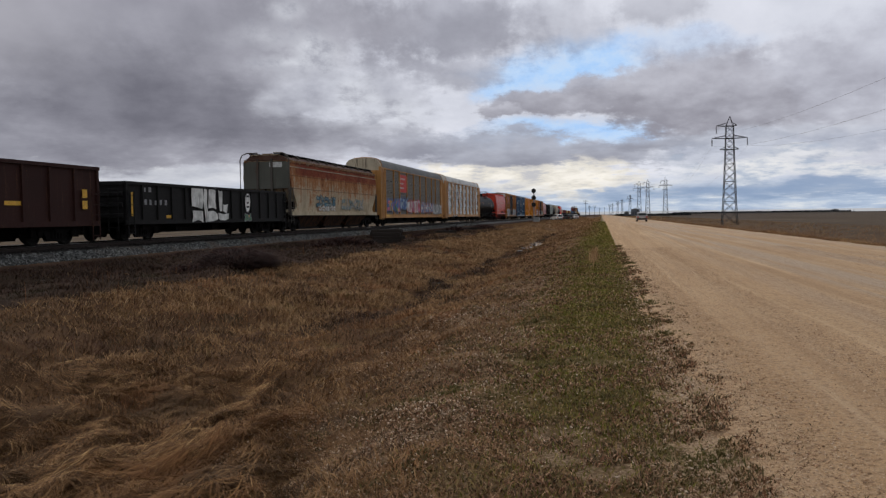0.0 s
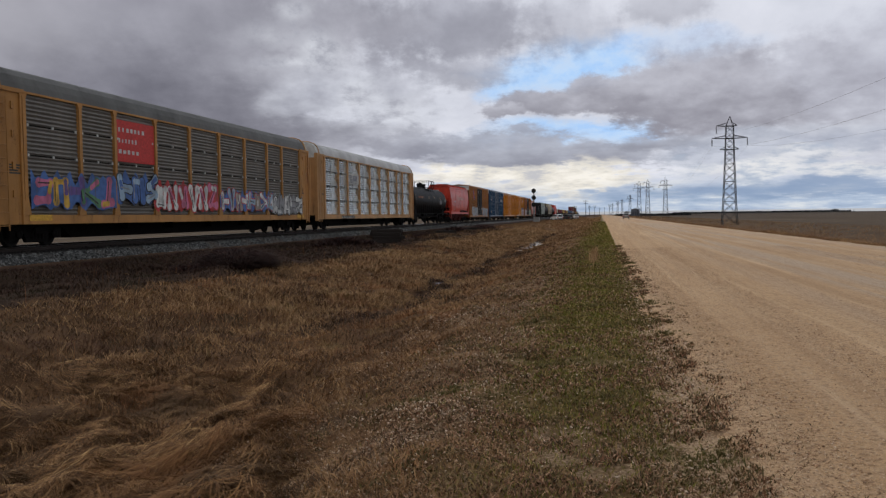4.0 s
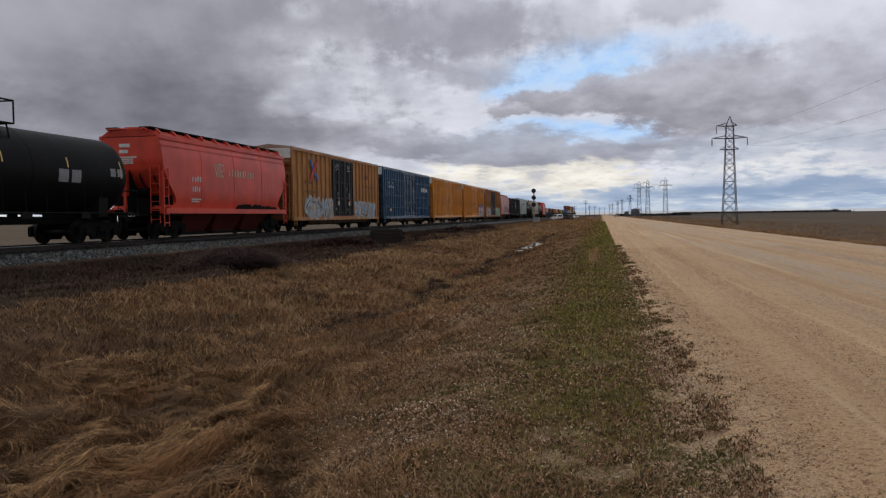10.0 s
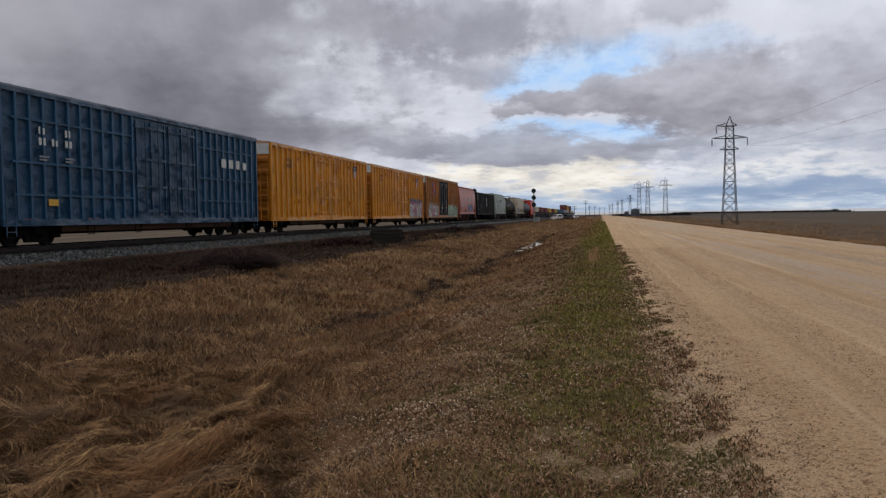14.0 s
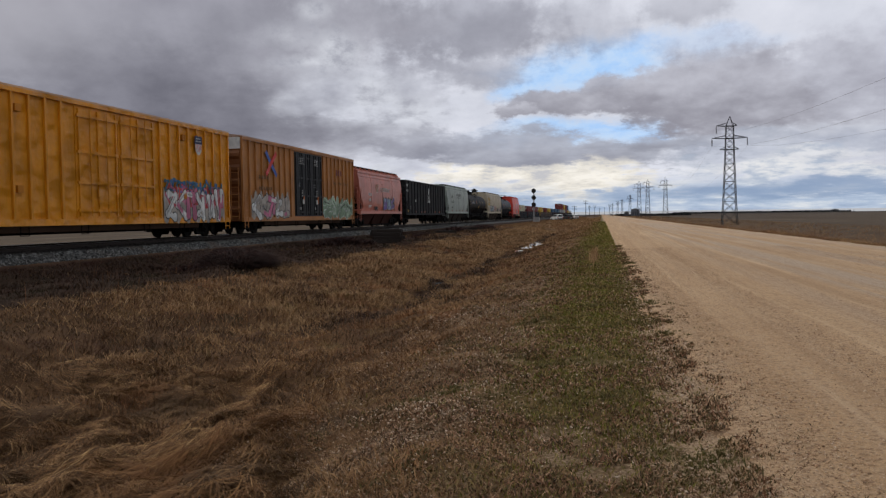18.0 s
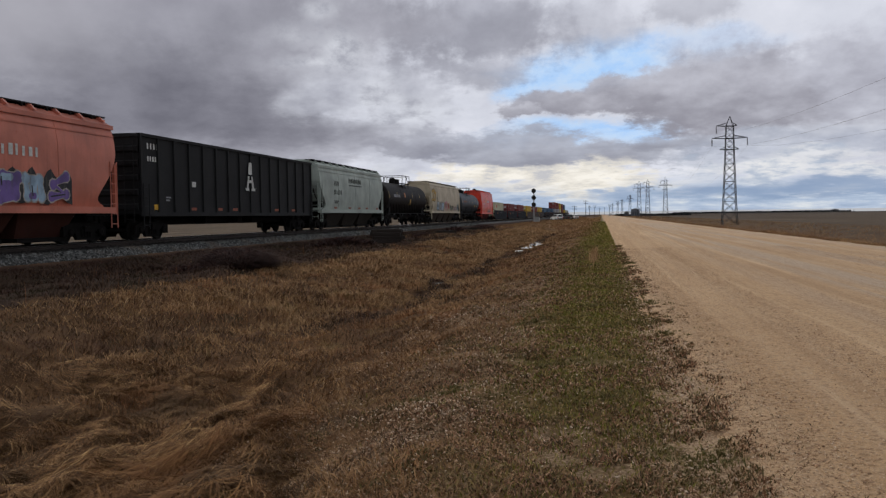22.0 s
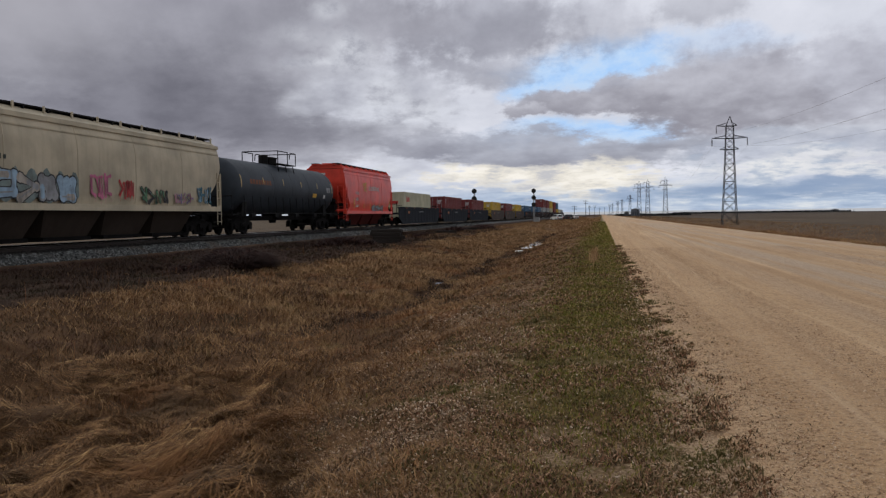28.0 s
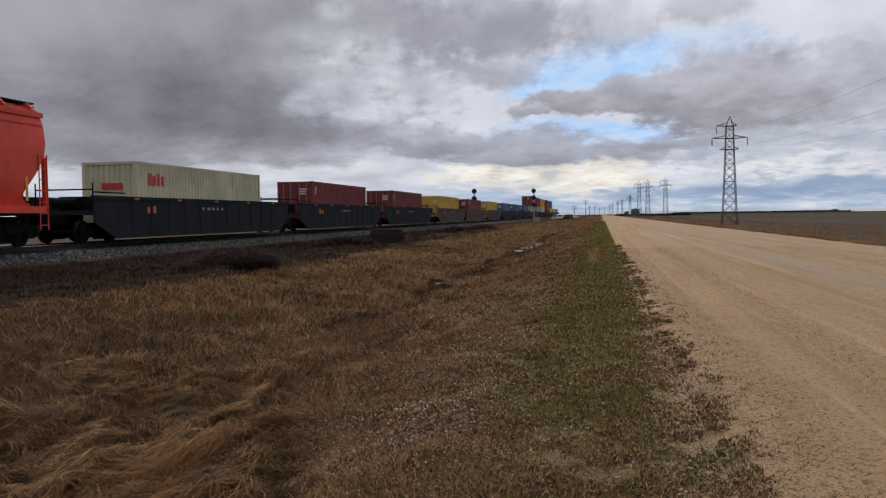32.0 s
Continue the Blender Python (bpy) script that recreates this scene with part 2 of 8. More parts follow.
    # blue-grey distance near the horizon
    bands = n.noise(n.add("CombineXYZ", X=n.math("MULTIPLY", side, 0.22), Y=n.math("MULTIPLY", v, 1.5)).outputs[0], 1.0, 7, 0.62)
    low = n.ramp(bands, [(0.36, lin(146, 166, 194)), (0.5, lin(176, 192, 214)), (0.64, lin(220, 225, 230))])
    c = n.mix(n.math("MULTIPLY", n.span(v, 2.9, 1.3), n.span(side, -4, 6, 0.5, 0.95)), c, low)
    # warm lit cumulus heads, with grey folds
    warm = n.ramp(n.math("ADD", n.math("MULTIPLY", fine, 0.6), n.math("MULTIPLY", puff, 0.4)), [(0.38, lin(196, 196, 200)), (0.47, lin(230, 225, 215)), (0.56, lin(250, 245, 235))])
    c = lay(c, ((4.4, 2.9, 5.2, 0.75, 0.95), (9.4, 2.8, 4.0, 0.95, 0.95), (12.6, 2.4, 2.2, 0.6, 0.75), (1.0, 2.5, 3.0, 0.6, 0.8), (7.0, 1.9, 4.4, 0.45, 0.7)), warm, 0.34, 2.2)
    head = n.ramp(fine, [(0.38, lin(176, 188, 206)), (0.56, lin(234, 234, 234))])
    c = lay(c, ((22.4, 3.0, 3.2, 0.6, 0.8), (27.0, 2.5, 3.0, 0.5, 0.7), (18.0, 3.2, 2.4, 0.5, 0.5), (25.0, 3.8, 3.0, 0.5, 0.5)), head, 0.4, 2.4)
    c = lay(c, ((20.0, 1.7, 5.0, 0.5, 0.75), (26.5, 1.5, 5.0, 0.4, 0.75), (14.5, 1.4, 4.0, 0.4, 0.5)), lin(140, 160, 190), 0.6, 2.0)
    e = n.add("Emission", Color=c, Strength=1.0)
    n.t.links.new(e.outputs[0], n.out.inputs[0])
    n.t.nodes.remove(n.bsdf)
    n.mat.cycles.emission_sampling = "NONE"
    return n.mat


def cloud_sheet():
    """The cloud base ahead: one sheet that sinks towards the horizon."""
    NS, ND = 70, 60
    co, uvs = [], []
    for j in range(ND + 1):
        d = 800 + 3200 * (j / ND) ** 1.3
        z = 252 - (252 - 14) * (d - 800) / 3200
        for i in range(NS + 1):
            s = (2 * i / NS - 1) * 0.86 * d
            co.append((s, d, z))
            uvs.append((math.degrees(math.atan2(s, d)), math.degrees(math.atan2(z, math.hypot(s, d)))))
    idx = np.arange((NS + 1) * (ND + 1)).reshape(ND + 1, NS + 1)
    f = np.stack([idx[:-1, :-1], idx[:-1, 1:], idx[1:, 1:], idx[1:, :-1]], -1).reshape(-1, 4)
    me = raw_mesh("cloud_layer", np.array(co), f, cloud_material())
    layer = me.uv_layers.new(name="bearing")
    layer.data.foreach_set("uv", np.array(uvs, dtype=np.float32)[f.ravel()].ravel())
    ob = new("backdrop", me)
    tagged(ob, "grey broken cloud with blue gaps drifting over the plain", "sky", kind="structure")
    return ob


clouds = cloud_sheet()
# ---------------------------------------------------------------- ground
PROFILE = ((-4500, -0.6), (-120, -0.6), (-60, -0.5), (-30, -0.35), (-24.6, -0.2), (-23.0, 0.05), (-19.0, 0.10), (-17.3, 0.24), (-16.3, 0.10), (-15.0, -0.16), (-13.6, -0.2), (-12.2, 0.0),
           (-10.8, -0.1), (-8.4, -0.42), (-6.6, -0.72), (-5.6, -0.86), (-4.6, -0.86), (-3.6, -0.66), (-2.2, -0.26), (-1.0, -0.06), (0.2, -0.02), (0.7, -0.03),
           (1.4, -0.07), (10.9, -0.07), (11.5, -0.03), (12.4, -0.12), (14.5, -0.75), (17.0, -1.0), (20.0, -0.95), (24, -0.9), (4500, -0.9))
PX, PZ = np.array([p[0] for p in PROFILE]), np.array([p[1] for p in PROFILE])


def lumps(x, y):
    """Uneven grassland, smooth where the road and the track bed lie."""
    rough = np.clip((x + 16.5) / 2, 0, 1) * np.clip((0.4 - x) / 2.5, 0, 1) + np.clip((x - 13) / 3, 0, 1) * 0.7
    a = np.sin(x * 0.9 + 1.3 * np.sin(y * 0.35)) * np.sin(y * 0.55 + 0.8 * np.sin(x * 0.6))
    b = np.sin(x * 2.3 + 2.1 * np.sin(y * 1.1)) * np.sin(y * 1.9 + 1.7 * np.sin(x * 1.4))
    c = np.sin(x * 5.1 + y * 1.3) * np.sin(y * 4.7 - x * 2.2)
    # tussocks and wind-laid swathes on the ditch floor
    lay = np.clip((x + 10.5) / 2, 0, 1) * np.clip((-2.6 - x) / 1.2, 0, 1) * np.clip((22 - y) / 9, 0.25, 1)
    e = 1 - np.abs(np.sin(y * 2.6 + 1.6 * np.sin(x * 0.75 + 0.4) + 0.7 * np.sin(x * 2.3 + y)))
    g = 0.5 + 0.5 * np.sin(x * 1.15 + 2.0 * np.sin(y * 0.6))
    return rough * (0.10 * a + 0.085 * b + 0.03 * c) + lay * 0.19 * e * e * g


def ground_z(x, y):
    x, y = np.asarray(x, float), np.asarray(y, float)
    z = np.interp(x, PX, PZ)
    z = (z + np.interp(x - 0.5, PX, PZ) + np.interp(x + 0.5, PX, PZ)) / 3
    far = np.clip((np.abs(y) - 150) / 400, 0, 1)
    return z + lumps(x, y) * (1 - far)


def grass_ground_material():
    n = Nodes("dry_grassland")
    p = n.coords()
    s = n.sep(p)
    big = n.noise(p, 0.22, 5)
    mid = n.noise(p, 1.4, 6, 0.65)
    fine = n.noise(n.coords((1, 1, 1)), 26, 6, 0.7)
    c = n.ramp(mid, [(0.3, (0.056, 0.031, 0.017)), (0.5, (0.125, 0.069, 0.034)), (0.7, (0.21, 0.118, 0.056))])
    c = n.mix(n.span(big, 0.45, 0.65, 0, 0.55), c, (0.150, 0.080, 0.038))
    burnt = n.math("MULTIPLY", n.span(n.math("ADD", s[0], n.math("MULTIPLY", mid, 0.8)), -9.9, -10.7), n.span(s[0], -17.6, -16.6))
    c = n.mix(n.math("MULTIPLY", burnt, 0.85), c, n.mix(n.span(big, 0.4, 0.6), (0.030, 0.019, 0.014), (0.045, 0.025, 0.019)))
    # dark wet line on the ditch floor
    wet = n.math("ADD", n.math("ABSOLUTE", n.math("ADD", s[0], 5.15)), n.math("MULTIPLY", n.math("SUBTRACT", n.noise(n.coords((1, 0.4, 1)), 1.1, 5, 0.65), 0.5), 2.4))
    c = n.mix(n.math("MULTIPLY", n.span(wet, 0.6, 0.2, 0, 0.6), n.span(s[1], 13.0, 19.0)), c, (0.034, 0.020, 0.014))
    # stubble field beyond the line and beyond the road
    row = n.noise(n.coords((0.06, 0.9, 1)), 1.0, 5, 0.6)
    field = n.ramp(n.math("ADD", n.math("MULTIPLY", row, 0.6), n.math("MULTIPLY", n.noise(p, 0.02, 5), 0.4)), [(0.35, (0.056, 0.038, 0.026)), (0.5, (0.094, 0.068, 0.046)), (0.62, (0.155, 0.116, 0.080))])
    c = n.mix(n.span(s[0], 16, 30), c, field)
    tan = n.ramp(n.noise(n.coords((0.4, 0.05, 1)), 0.8, 5), [(0.3, (0.060, 0.043, 0.029)), (0.65, (0.135, 0.100, 0.066))])
    c = n.mix(n.span(s[0], -23.4, -24.6), c, tan)
    # green strip along the road's shoulder
    green = n.math("MULTIPLY", n.math("MULTIPLY", n.span(s[0], -1.5, -0.5), n.span(s[0], 1.0, 0.5)), n.math("MULTIPLY", n.span(s[1], 4.0, 10.0, 0.3, 1.0), n.span(mid, 0.35, 0.6, 0.4, 0.9)))
    c = n.mix(green, c, (0.098, 0.086, 0.022))
    # grit thrown onto the verge
    grit = n.math("MULTIPLY", n.span(n.noise(p, 1.3, 6, 0.75), 0.44, 0.58), n.math("MULTIPLY", n.span(s[0], -3.2, -1.2), n.math("MULTIPLY", n.span(s[0], 3.0, 1.0), n.span(s[1], 26.0, 12.0, 0.25, 1.0))))
    c = n.mix(n.math("MULTIPLY", grit, 0.7), c, n.ramp(n.noise(p, 48, 5, 0.75), [(0.40, (0.10, 0.062, 0.038)), (0.5, (0.25, 0.165, 0.10)), (0.62, (0.52, 0.39, 0.27))]))
    rim = n.math("ADD", s[0], n.math("MULTIPLY", n.math("SUBTRACT", n.noise(p, 2.6, 6, 0.75), 0.5), 1.6))
    c = n.mix(n.math("MULTIPLY", n.span(rim, 0.22, 0.55), n.span(s[0], 6.0, 5.0)), c, n.ramp(n.noise(p, 48, 5, 0.75), [(0.38, (0.19, 0.122, 0.075)), (0.5, (0.40, 0.275, 0.17)), (0.62, (0.60, 0.44, 0.29))]))
    c = n.mix(n.span(fine, 0.35, 0.7, 0.0, 0.5), c, n.mix(0.5, c, (0.02, 0.013, 0.008)))
    return n.finish(c, 0.95, 0, fine, 0.6, 0.05, 0.1)


def axis_steps(near, far, step, grow):
    out, x = [], near
    while x < far:
        out.append(x)
        step *= grow
        x += step
    return out + [far]


gx = [-x for x in axis_steps(26, 4600, 0.8, 1.35)][::-1] + list(np.arange(-25, 18, 0.22)) + axis_steps(18.2, 4600, 0.5, 1.3)
gy = [-y for y in axis_steps(8, 4600, 0.8, 1.35)][::-1] + list(np.arange(-7, 60, 0.2)) + axis_steps(60.5, 4600, 0.5, 1.07)
GX, GY = np.meshgrid(np.array(gx), np.array(gy))
gv = np.stack([GX, GY, ground_z(GX, GY)], -1).reshape(-1, 3)
gi = np.arange(len(gv)).reshape(GX.shape)
gf = np.stack([gi[:-1, :-1], gi[:-1, 1:], gi[1:, 1:], gi[1:, :-1]], -1).reshape(-1, 4)
ground_mesh = raw_mesh("ground", gv, gf, grass_ground_material())
ground_mesh.polygons.foreach_set("use_smooth", [True] * len(ground_mesh.polygons))
ground = tagged(new("ground", ground_mesh), "brown dry prairie grass with a shallow ditch and bare fields", "ground", kind="structure")


def gravel_material():
    n = Nodes("gravel_road")
    p = n.coords()
    s = n.sep(p)
    stones = n.voronoi(p, 30, "Color")
    big = n.noise(p, 0.35, 5)
    track = n.noise(n.coords((1.6, 0.015, 1)), 1.0, 5, 0.6)
    wash = n.noise(n.coords((0.9, 0.09, 1)), 1.2, 5, 0.65)
    fine = n.noise(p, 60, 4, 0.7)
    c = n.ramp(n.math("ADD", n.math("MULTIPLY", big, 0.45), n.math("MULTIPLY", wash, 0.55)), [(0.33, (0.51, 0.322, 0.174)), (0.5, (0.62, 0.405, 0.224)), (0.68, (0.70, 0.475, 0.275))])
    # loose grey gravel away from the wheel paths
    loose = n.math("MULTIPLY", n.span(track, 0.42, 0.58), n.span(s[0], 2.6, 5.0, 0.15, 0.9))
    c = n.mix(loose, c, (0.55, 0.435, 0.33))
    c = n.mix(n.span(track, 0.46, 0.36, 0, 0.5), c, (0.42, 0.262, 0.145))
    g = n.sep(stones)[0]
    c = n.mix(n.span(g, 0.55, 0.95, 0, 0.3), c, (0.60, 0.46, 0.32))
    c = n.mix(n.span(g, 0.28, 0.05, 0, 0.6), c, (0.23, 0.14, 0.085))
    c = n.mix(n.span(fine, 0.35, 0.65, 0.5, 0.0), c, (0.24, 0.155, 0.095))
    # narrow wheel lines along the road
    wob = n.math("ADD", s[0], n.math("MULTIPLY", n.noise(n.coords((0.0, 0.05, 0)), 1.0, 2), 0.9))
    line = n.noise(n.vec(wob, n.math("MULTIPLY", s[1], 0.01), 0.0), 2.6, 5, 0.7)
    c = n.mix(n.span(line, 0.54, 0.66, 0, 0.65), c, (0.66, 0.47, 0.295))
    c = n.mix(n.span(line, 0.45, 0.34, 0, 0.6), c, (0.37, 0.235, 0.135))
    crumbs = n.math("MULTIPLY", n.span(n.noise(p, 58, 3, 0.6), 0.60, 0.70), n.span(n.noise(n.coords((1, 0.12, 1)), 1.6, 4), 0.40, 0.62, 0.15, 0.7))
    c = n.mix(crumbs, c, (0.24, 0.15, 0.09))
    h = n.math("ADD", n.math("MULTIPLY", n.noise(p, 45, 5, 0.7), 0.7), n.math("MULTIPLY", n.noise(p, 9, 5), 0.8))
    return n.finish(c, 0.92, 0, h, 0.9, 0.05, 0.15)


def road():
    xs = np.concatenate([[0.0], np.linspace(0.28, 11.8, 40), [12.1]])
    ys = np.concatenate([-np.array(axis_steps(6, 3500, 4, 1.4))[::-1], np.arange(-5.5, 60, 0.3), np.array(axis_steps(60, 3500, 0.6, 1.06))])
    X, Y = np.meshgrid(xs, ys)
    t = np.clip((X - 0.0) / 12.1, 0, 1)
    # ragged edges
    rag = 0.16 * np.sin(Y * 0.9 + 2 * np.sin(Y * 0.31)) + 0.10 * np.sin(Y * 2.7 + 1.0) + 0.06 * np.sin(Y * 6.1)
    shift = np.where(t < 0.5, (1 - 2 * t), (2 * t - 1)) ** 6 * rag * np.clip(1.2 - np.abs(Y) / 400, 0.2, 1)
    X = X + shift + np.where(t < 0.5, (1 - 2 * t) ** 6 * 0.66, -((2 * t - 1) ** 6) * 0.3)
    crown = 0.075 * np.sin(np.pi * t)
    Z = -0.075 + 0.075 * np.clip(np.minimum(t, 1 - t) / 0.045, 0, 1) + crown + 0.006 * np.sin(X * 3.1 + 0.3 * np.sin(Y * 0.05)) * np.sin(X * 1.9)
    v = np.stack([X, Y, Z], -1).reshape(-1, 3)
    i = np.arange(len(v)).reshape(X.shape)
    f = np.stack([i[:-1, :-1], i[:-1, 1:], i[1:, 1:], i[1:, :-1]], -1).reshape(-1, 4)
    me = raw_mesh("road", v, f, gravel_material())
    me.polygons.foreach_set("use_smooth", [True] * len(me.polygons))
    return tagged(new("road", me), "straight pale tan gravel road with wheel tracks", "road", kind="structure")


road()
# ---------------------------------------------------------------- railway track
def ballast_material():
    n = Nodes("ballast_stone")
    r = n.t.nodes.new("ShaderNodeNewGeometry").outputs["Random Per Island"]
    p = n.coords()
    f = n.noise(p, 30, 4)
    v = n.voronoi(p, 16, "Color")
    k = n.math("ADD", n.math("MULTIPLY", r, 0.5), n.math("MULTIPLY", n.sep(v)[0], 0.5))
    c = n.ramp(k, [(0.15, (0.024, 0.024, 0.023)), (0.5, (0.073, 0.076, 0.074)), (0.85, (0.26, 0.26, 0.25))])
    c = n.mix(n.span(n.noise(p, 0.5, 4), 0.5, 0.7, 0, 0.5), c, (0.13, 0.095, 0.07))
    x = n.math("ABSOLUTE", n.math("SUBTRACT", n.sep(p)[0], TRACK_X))
    # oil and creosote stain, with the shade under the train painted in
    oil_and_shade = n.math("MULTIPLY", n.span(n.math("ADD", x, n.math("MULTIPLY", n.noise(p, 2.0, 4), 0.5)), 2.15, 1.8), 0.97)
    c = n.mix(oil_and_shade, c, (0.013, 0.010, 0.0085))
    return n.finish(c, 0.9, 0, n.math("ADD", f, n.voronoi(p, 16)), 0.7, 0.05, 0.2)


M_ballast = ballast_material()
M_rail = plain("rail_steel", (0.022, 0.014, 0.011), 0.8, 0.0, 0.3, 9)
M_railhead = plain("polished_railhead", (0.45, 0.45, 0.46), 0.28, 1.0, 0.1, 5)
M_tie = plain("creosoted_timber", (0.016, 0.013, 0.011), 0.85, 0, 0.4, 5)

bx = [(-2.9, -0.66), (-1.85, -0.24), (-1.4, -0.20), (1.4, -0.20), (1.85, -0.24), (2.9, -0.66), (2.9, -1.1), (-2.9, -1.1)]
bed = part("ballast_bed", prism(NB(), [(TRACK_X + a, RAIL_Z + b) for a, b in bx], "y", -400, 2600), M_ballast)
tagged(bed, "grey crushed stone ballast shoulder under the rails", "ballast", kind="structure")

track = new("railway_track")
track.location = (TRACK_X, 0, RAIL_Z)
tagged(track, "single railway track of worn rails on dark wooden ties", "railway track")
for sx in (-0.755, 0.755):
    bm = NB()
    prism(bm, [(sx - 0.075, -0.17), (sx + 0.075, -0.17), (sx + 0.075, -0.155), (sx + 0.012, -0.13), (sx + 0.012, -0.045), (sx + 0.035, -0.034), (sx + 0.035, -0.0125), (sx - 0.035, -0.0125), (sx - 0.035, -0.034), (sx - 0.012, -0.045), (sx - 0.012, -0.13), (sx - 0.075, -0.155)], "y", -400, 2600)
    rail = part("rail", bm, M_rail, track)
    part("railhead", prism(NB(), [(sx - 0.036, -0.012), (sx - 0.026, 0.0), (sx + 0.026, 0.0), (sx + 0.036, -0.012)], "y", -400, 2600), M_railhead, rail, "bright worn running surface")
tie_mesh = mesh_of(box(NB(), -1.3, 1.3, -0.11, 0.11, -0.36, -0.165), "tie", M_tie, bevel=0.012)
for i in range(190):
    tie = part("tie", tie_mesh, None, track)
    tie.location = (random.uniform(-0.04, 0.04), 14 + i * 0.54, random.uniform(-0.008, 0.004))
    tie.rotation_euler[2] = random.uniform(-0.012, 0.012)
bm = NB()
for i in range(800):
    y = 14 + (190 + i) * 0.54
    box(bm, -1.3, 1.3, y - 0.11, y + 0.11, -0.36, -0.165)
for i in range(60):
    y = 14 - (1 + i) * 0.54
    box(bm, -1.3, 1.3, y - 0.11, y + 0.11, -0.36, -0.165)
tagged(part("ties", bm, M_tie, track), kind="stuff")


def rock_cloud(name, pos, size, material, rng):
    """Many angular stones, each an octahedron with jittered corners."""
    base = np.array([(1, 0, 0), (-1, 0, 0), (0, 1, 0), (0, -1, 0), (0, 0, 1), (0, 0, -1)], float)
    tri = np.array([(0, 2, 4), (2, 1, 4), (1, 3, 4), (3, 0, 4), (2, 0, 5), (1, 2, 5), (3, 1, 5), (0, 3, 5)])
    n = len(pos)
    v = base[None] + rng.normal(0, 0.32, (n, 6, 3))
    a = rng.uniform(0, 6.28, n)
    c, s = np.cos(a)[:, None], np.sin(a)[:, None]
    v = np.stack([v[..., 0] * c - v[..., 1] * s, v[..., 0] * s + v[..., 1] * c, v[..., 2] * 0.75], -1)
    v = v * size[:, None, None] + pos[:, None, :]
    f = (tri[None] + 6 * np.arange(n)[:, None, None]).reshape(-1, 3)
    return raw_mesh(name, v.reshape(-1, 3), f, material)


rng = np.random.default_rng(5)
N = 30000
yy = 18 + 100 * rng.uniform(0, 1, N) ** 1.7
xx = rng.uniform(0.75, 2.75, N)
zz = np.interp(xx, [1.4, 1.85, 2.9, 3.3], [-0.21, -0.25, -0.67, -0.70])
stones = rock_cloud("ballast_stones", np.stack([TRACK_X + xx, yy, RAIL_Z + zz], -1), rng.uniform(0.028, 0.07, N) * (1 + yy / 130), M_ballast, rng)
tagged(new("ballast_stones", stones), "loose angular grey ballast stones along the track", "stones", kind="stuff")
# ---------------------------------------------------------------- train: shared pieces
HALF = 1.55
M_black = paint("grimy_black_steel", (0.008, 0.0075, 0.0075), amount=0.08, streak=0.2, rough=0.75, spec=0.15)
M_dimorange = plain("dim_orange_lettering", (0.16, 0.05, 0.015), 0.7, 0, 0.3, 12)
# underframe and wheels near black: grime, and shade under the cars in the colour
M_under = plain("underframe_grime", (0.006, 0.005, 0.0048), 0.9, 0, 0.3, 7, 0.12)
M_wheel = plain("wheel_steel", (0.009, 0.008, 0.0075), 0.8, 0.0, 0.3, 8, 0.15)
M_white = plain("white_lettering", (0.52, 0.52, 0.50), 0.7, 0, 0.2, 12)
M_offwhite = plain("dirty_white_panel", (0.52, 0.52, 0.50), 0.7, 0, 0.15, 3)
M_yellowmark = plain("yellow_reflector", (0.60, 0.34, 0.035), 0.5, 0, 0.2, 12)
M_palestripe = plain("pale_yellow_reflector", (0.60, 0.42, 0.13), 0.5, 0, 0.2, 12)
M_rustmark = plain("dull_red_reflector", (0.24, 0.062, 0.03), 0.6, 0, 0.2, 12)
M_orangemark = plain("orange_stencil", (0.45, 0.13, 0.03), 0.6, 0, 0.2, 12)
M_red = plain("red_marking", (0.5, 0.035, 0.03), 0.6, 0, 0.2, 12)
M_bluemark = plain("blue_marking", (0.04, 0.09, 0.34), 0.6, 0, 0.2, 12)
M_navy = plain("navy_marking", (0.012, 0.018, 0.065), 0.6, 0, 0.2, 12)
M_darkmark = plain("dark_lettering", (0.05, 0.055, 0.05), 0.7, 0, 0.2, 12)
M_sillgrime = paint("grimed_sill", (0.040, 0.022, 0.014), amount=0.5, streak=0.5, rough=0.85, spec=0.1)
WHEEL_R = 0.42


def wheelset_mesh():
    bm = NB()
    for s in (-1, 1):
        prof = [(s * 0.67, 0.16), (s * 0.685, WHEEL_R + 0.022), (s * 0.70, WHEEL_R + 0.02), (s * 0.715, WHEEL_R), (s * 0.815, WHEEL_R - 0.006), (s * 0.82, WHEEL_R - 0.06), (s * 0.775, WHEEL_R - 0.10), (s * 0.765, 0.17), (s * 0.82, 0.13), (s * 0.82, 0.09)]
        lathe(bm, prof, "x", 26)
    lathe(bm, [(-1.02, 0.075), (1.02, 0.075)], "x", 12)
    return mesh_of(bm, "wheelset", M_wheel, smooth=True)


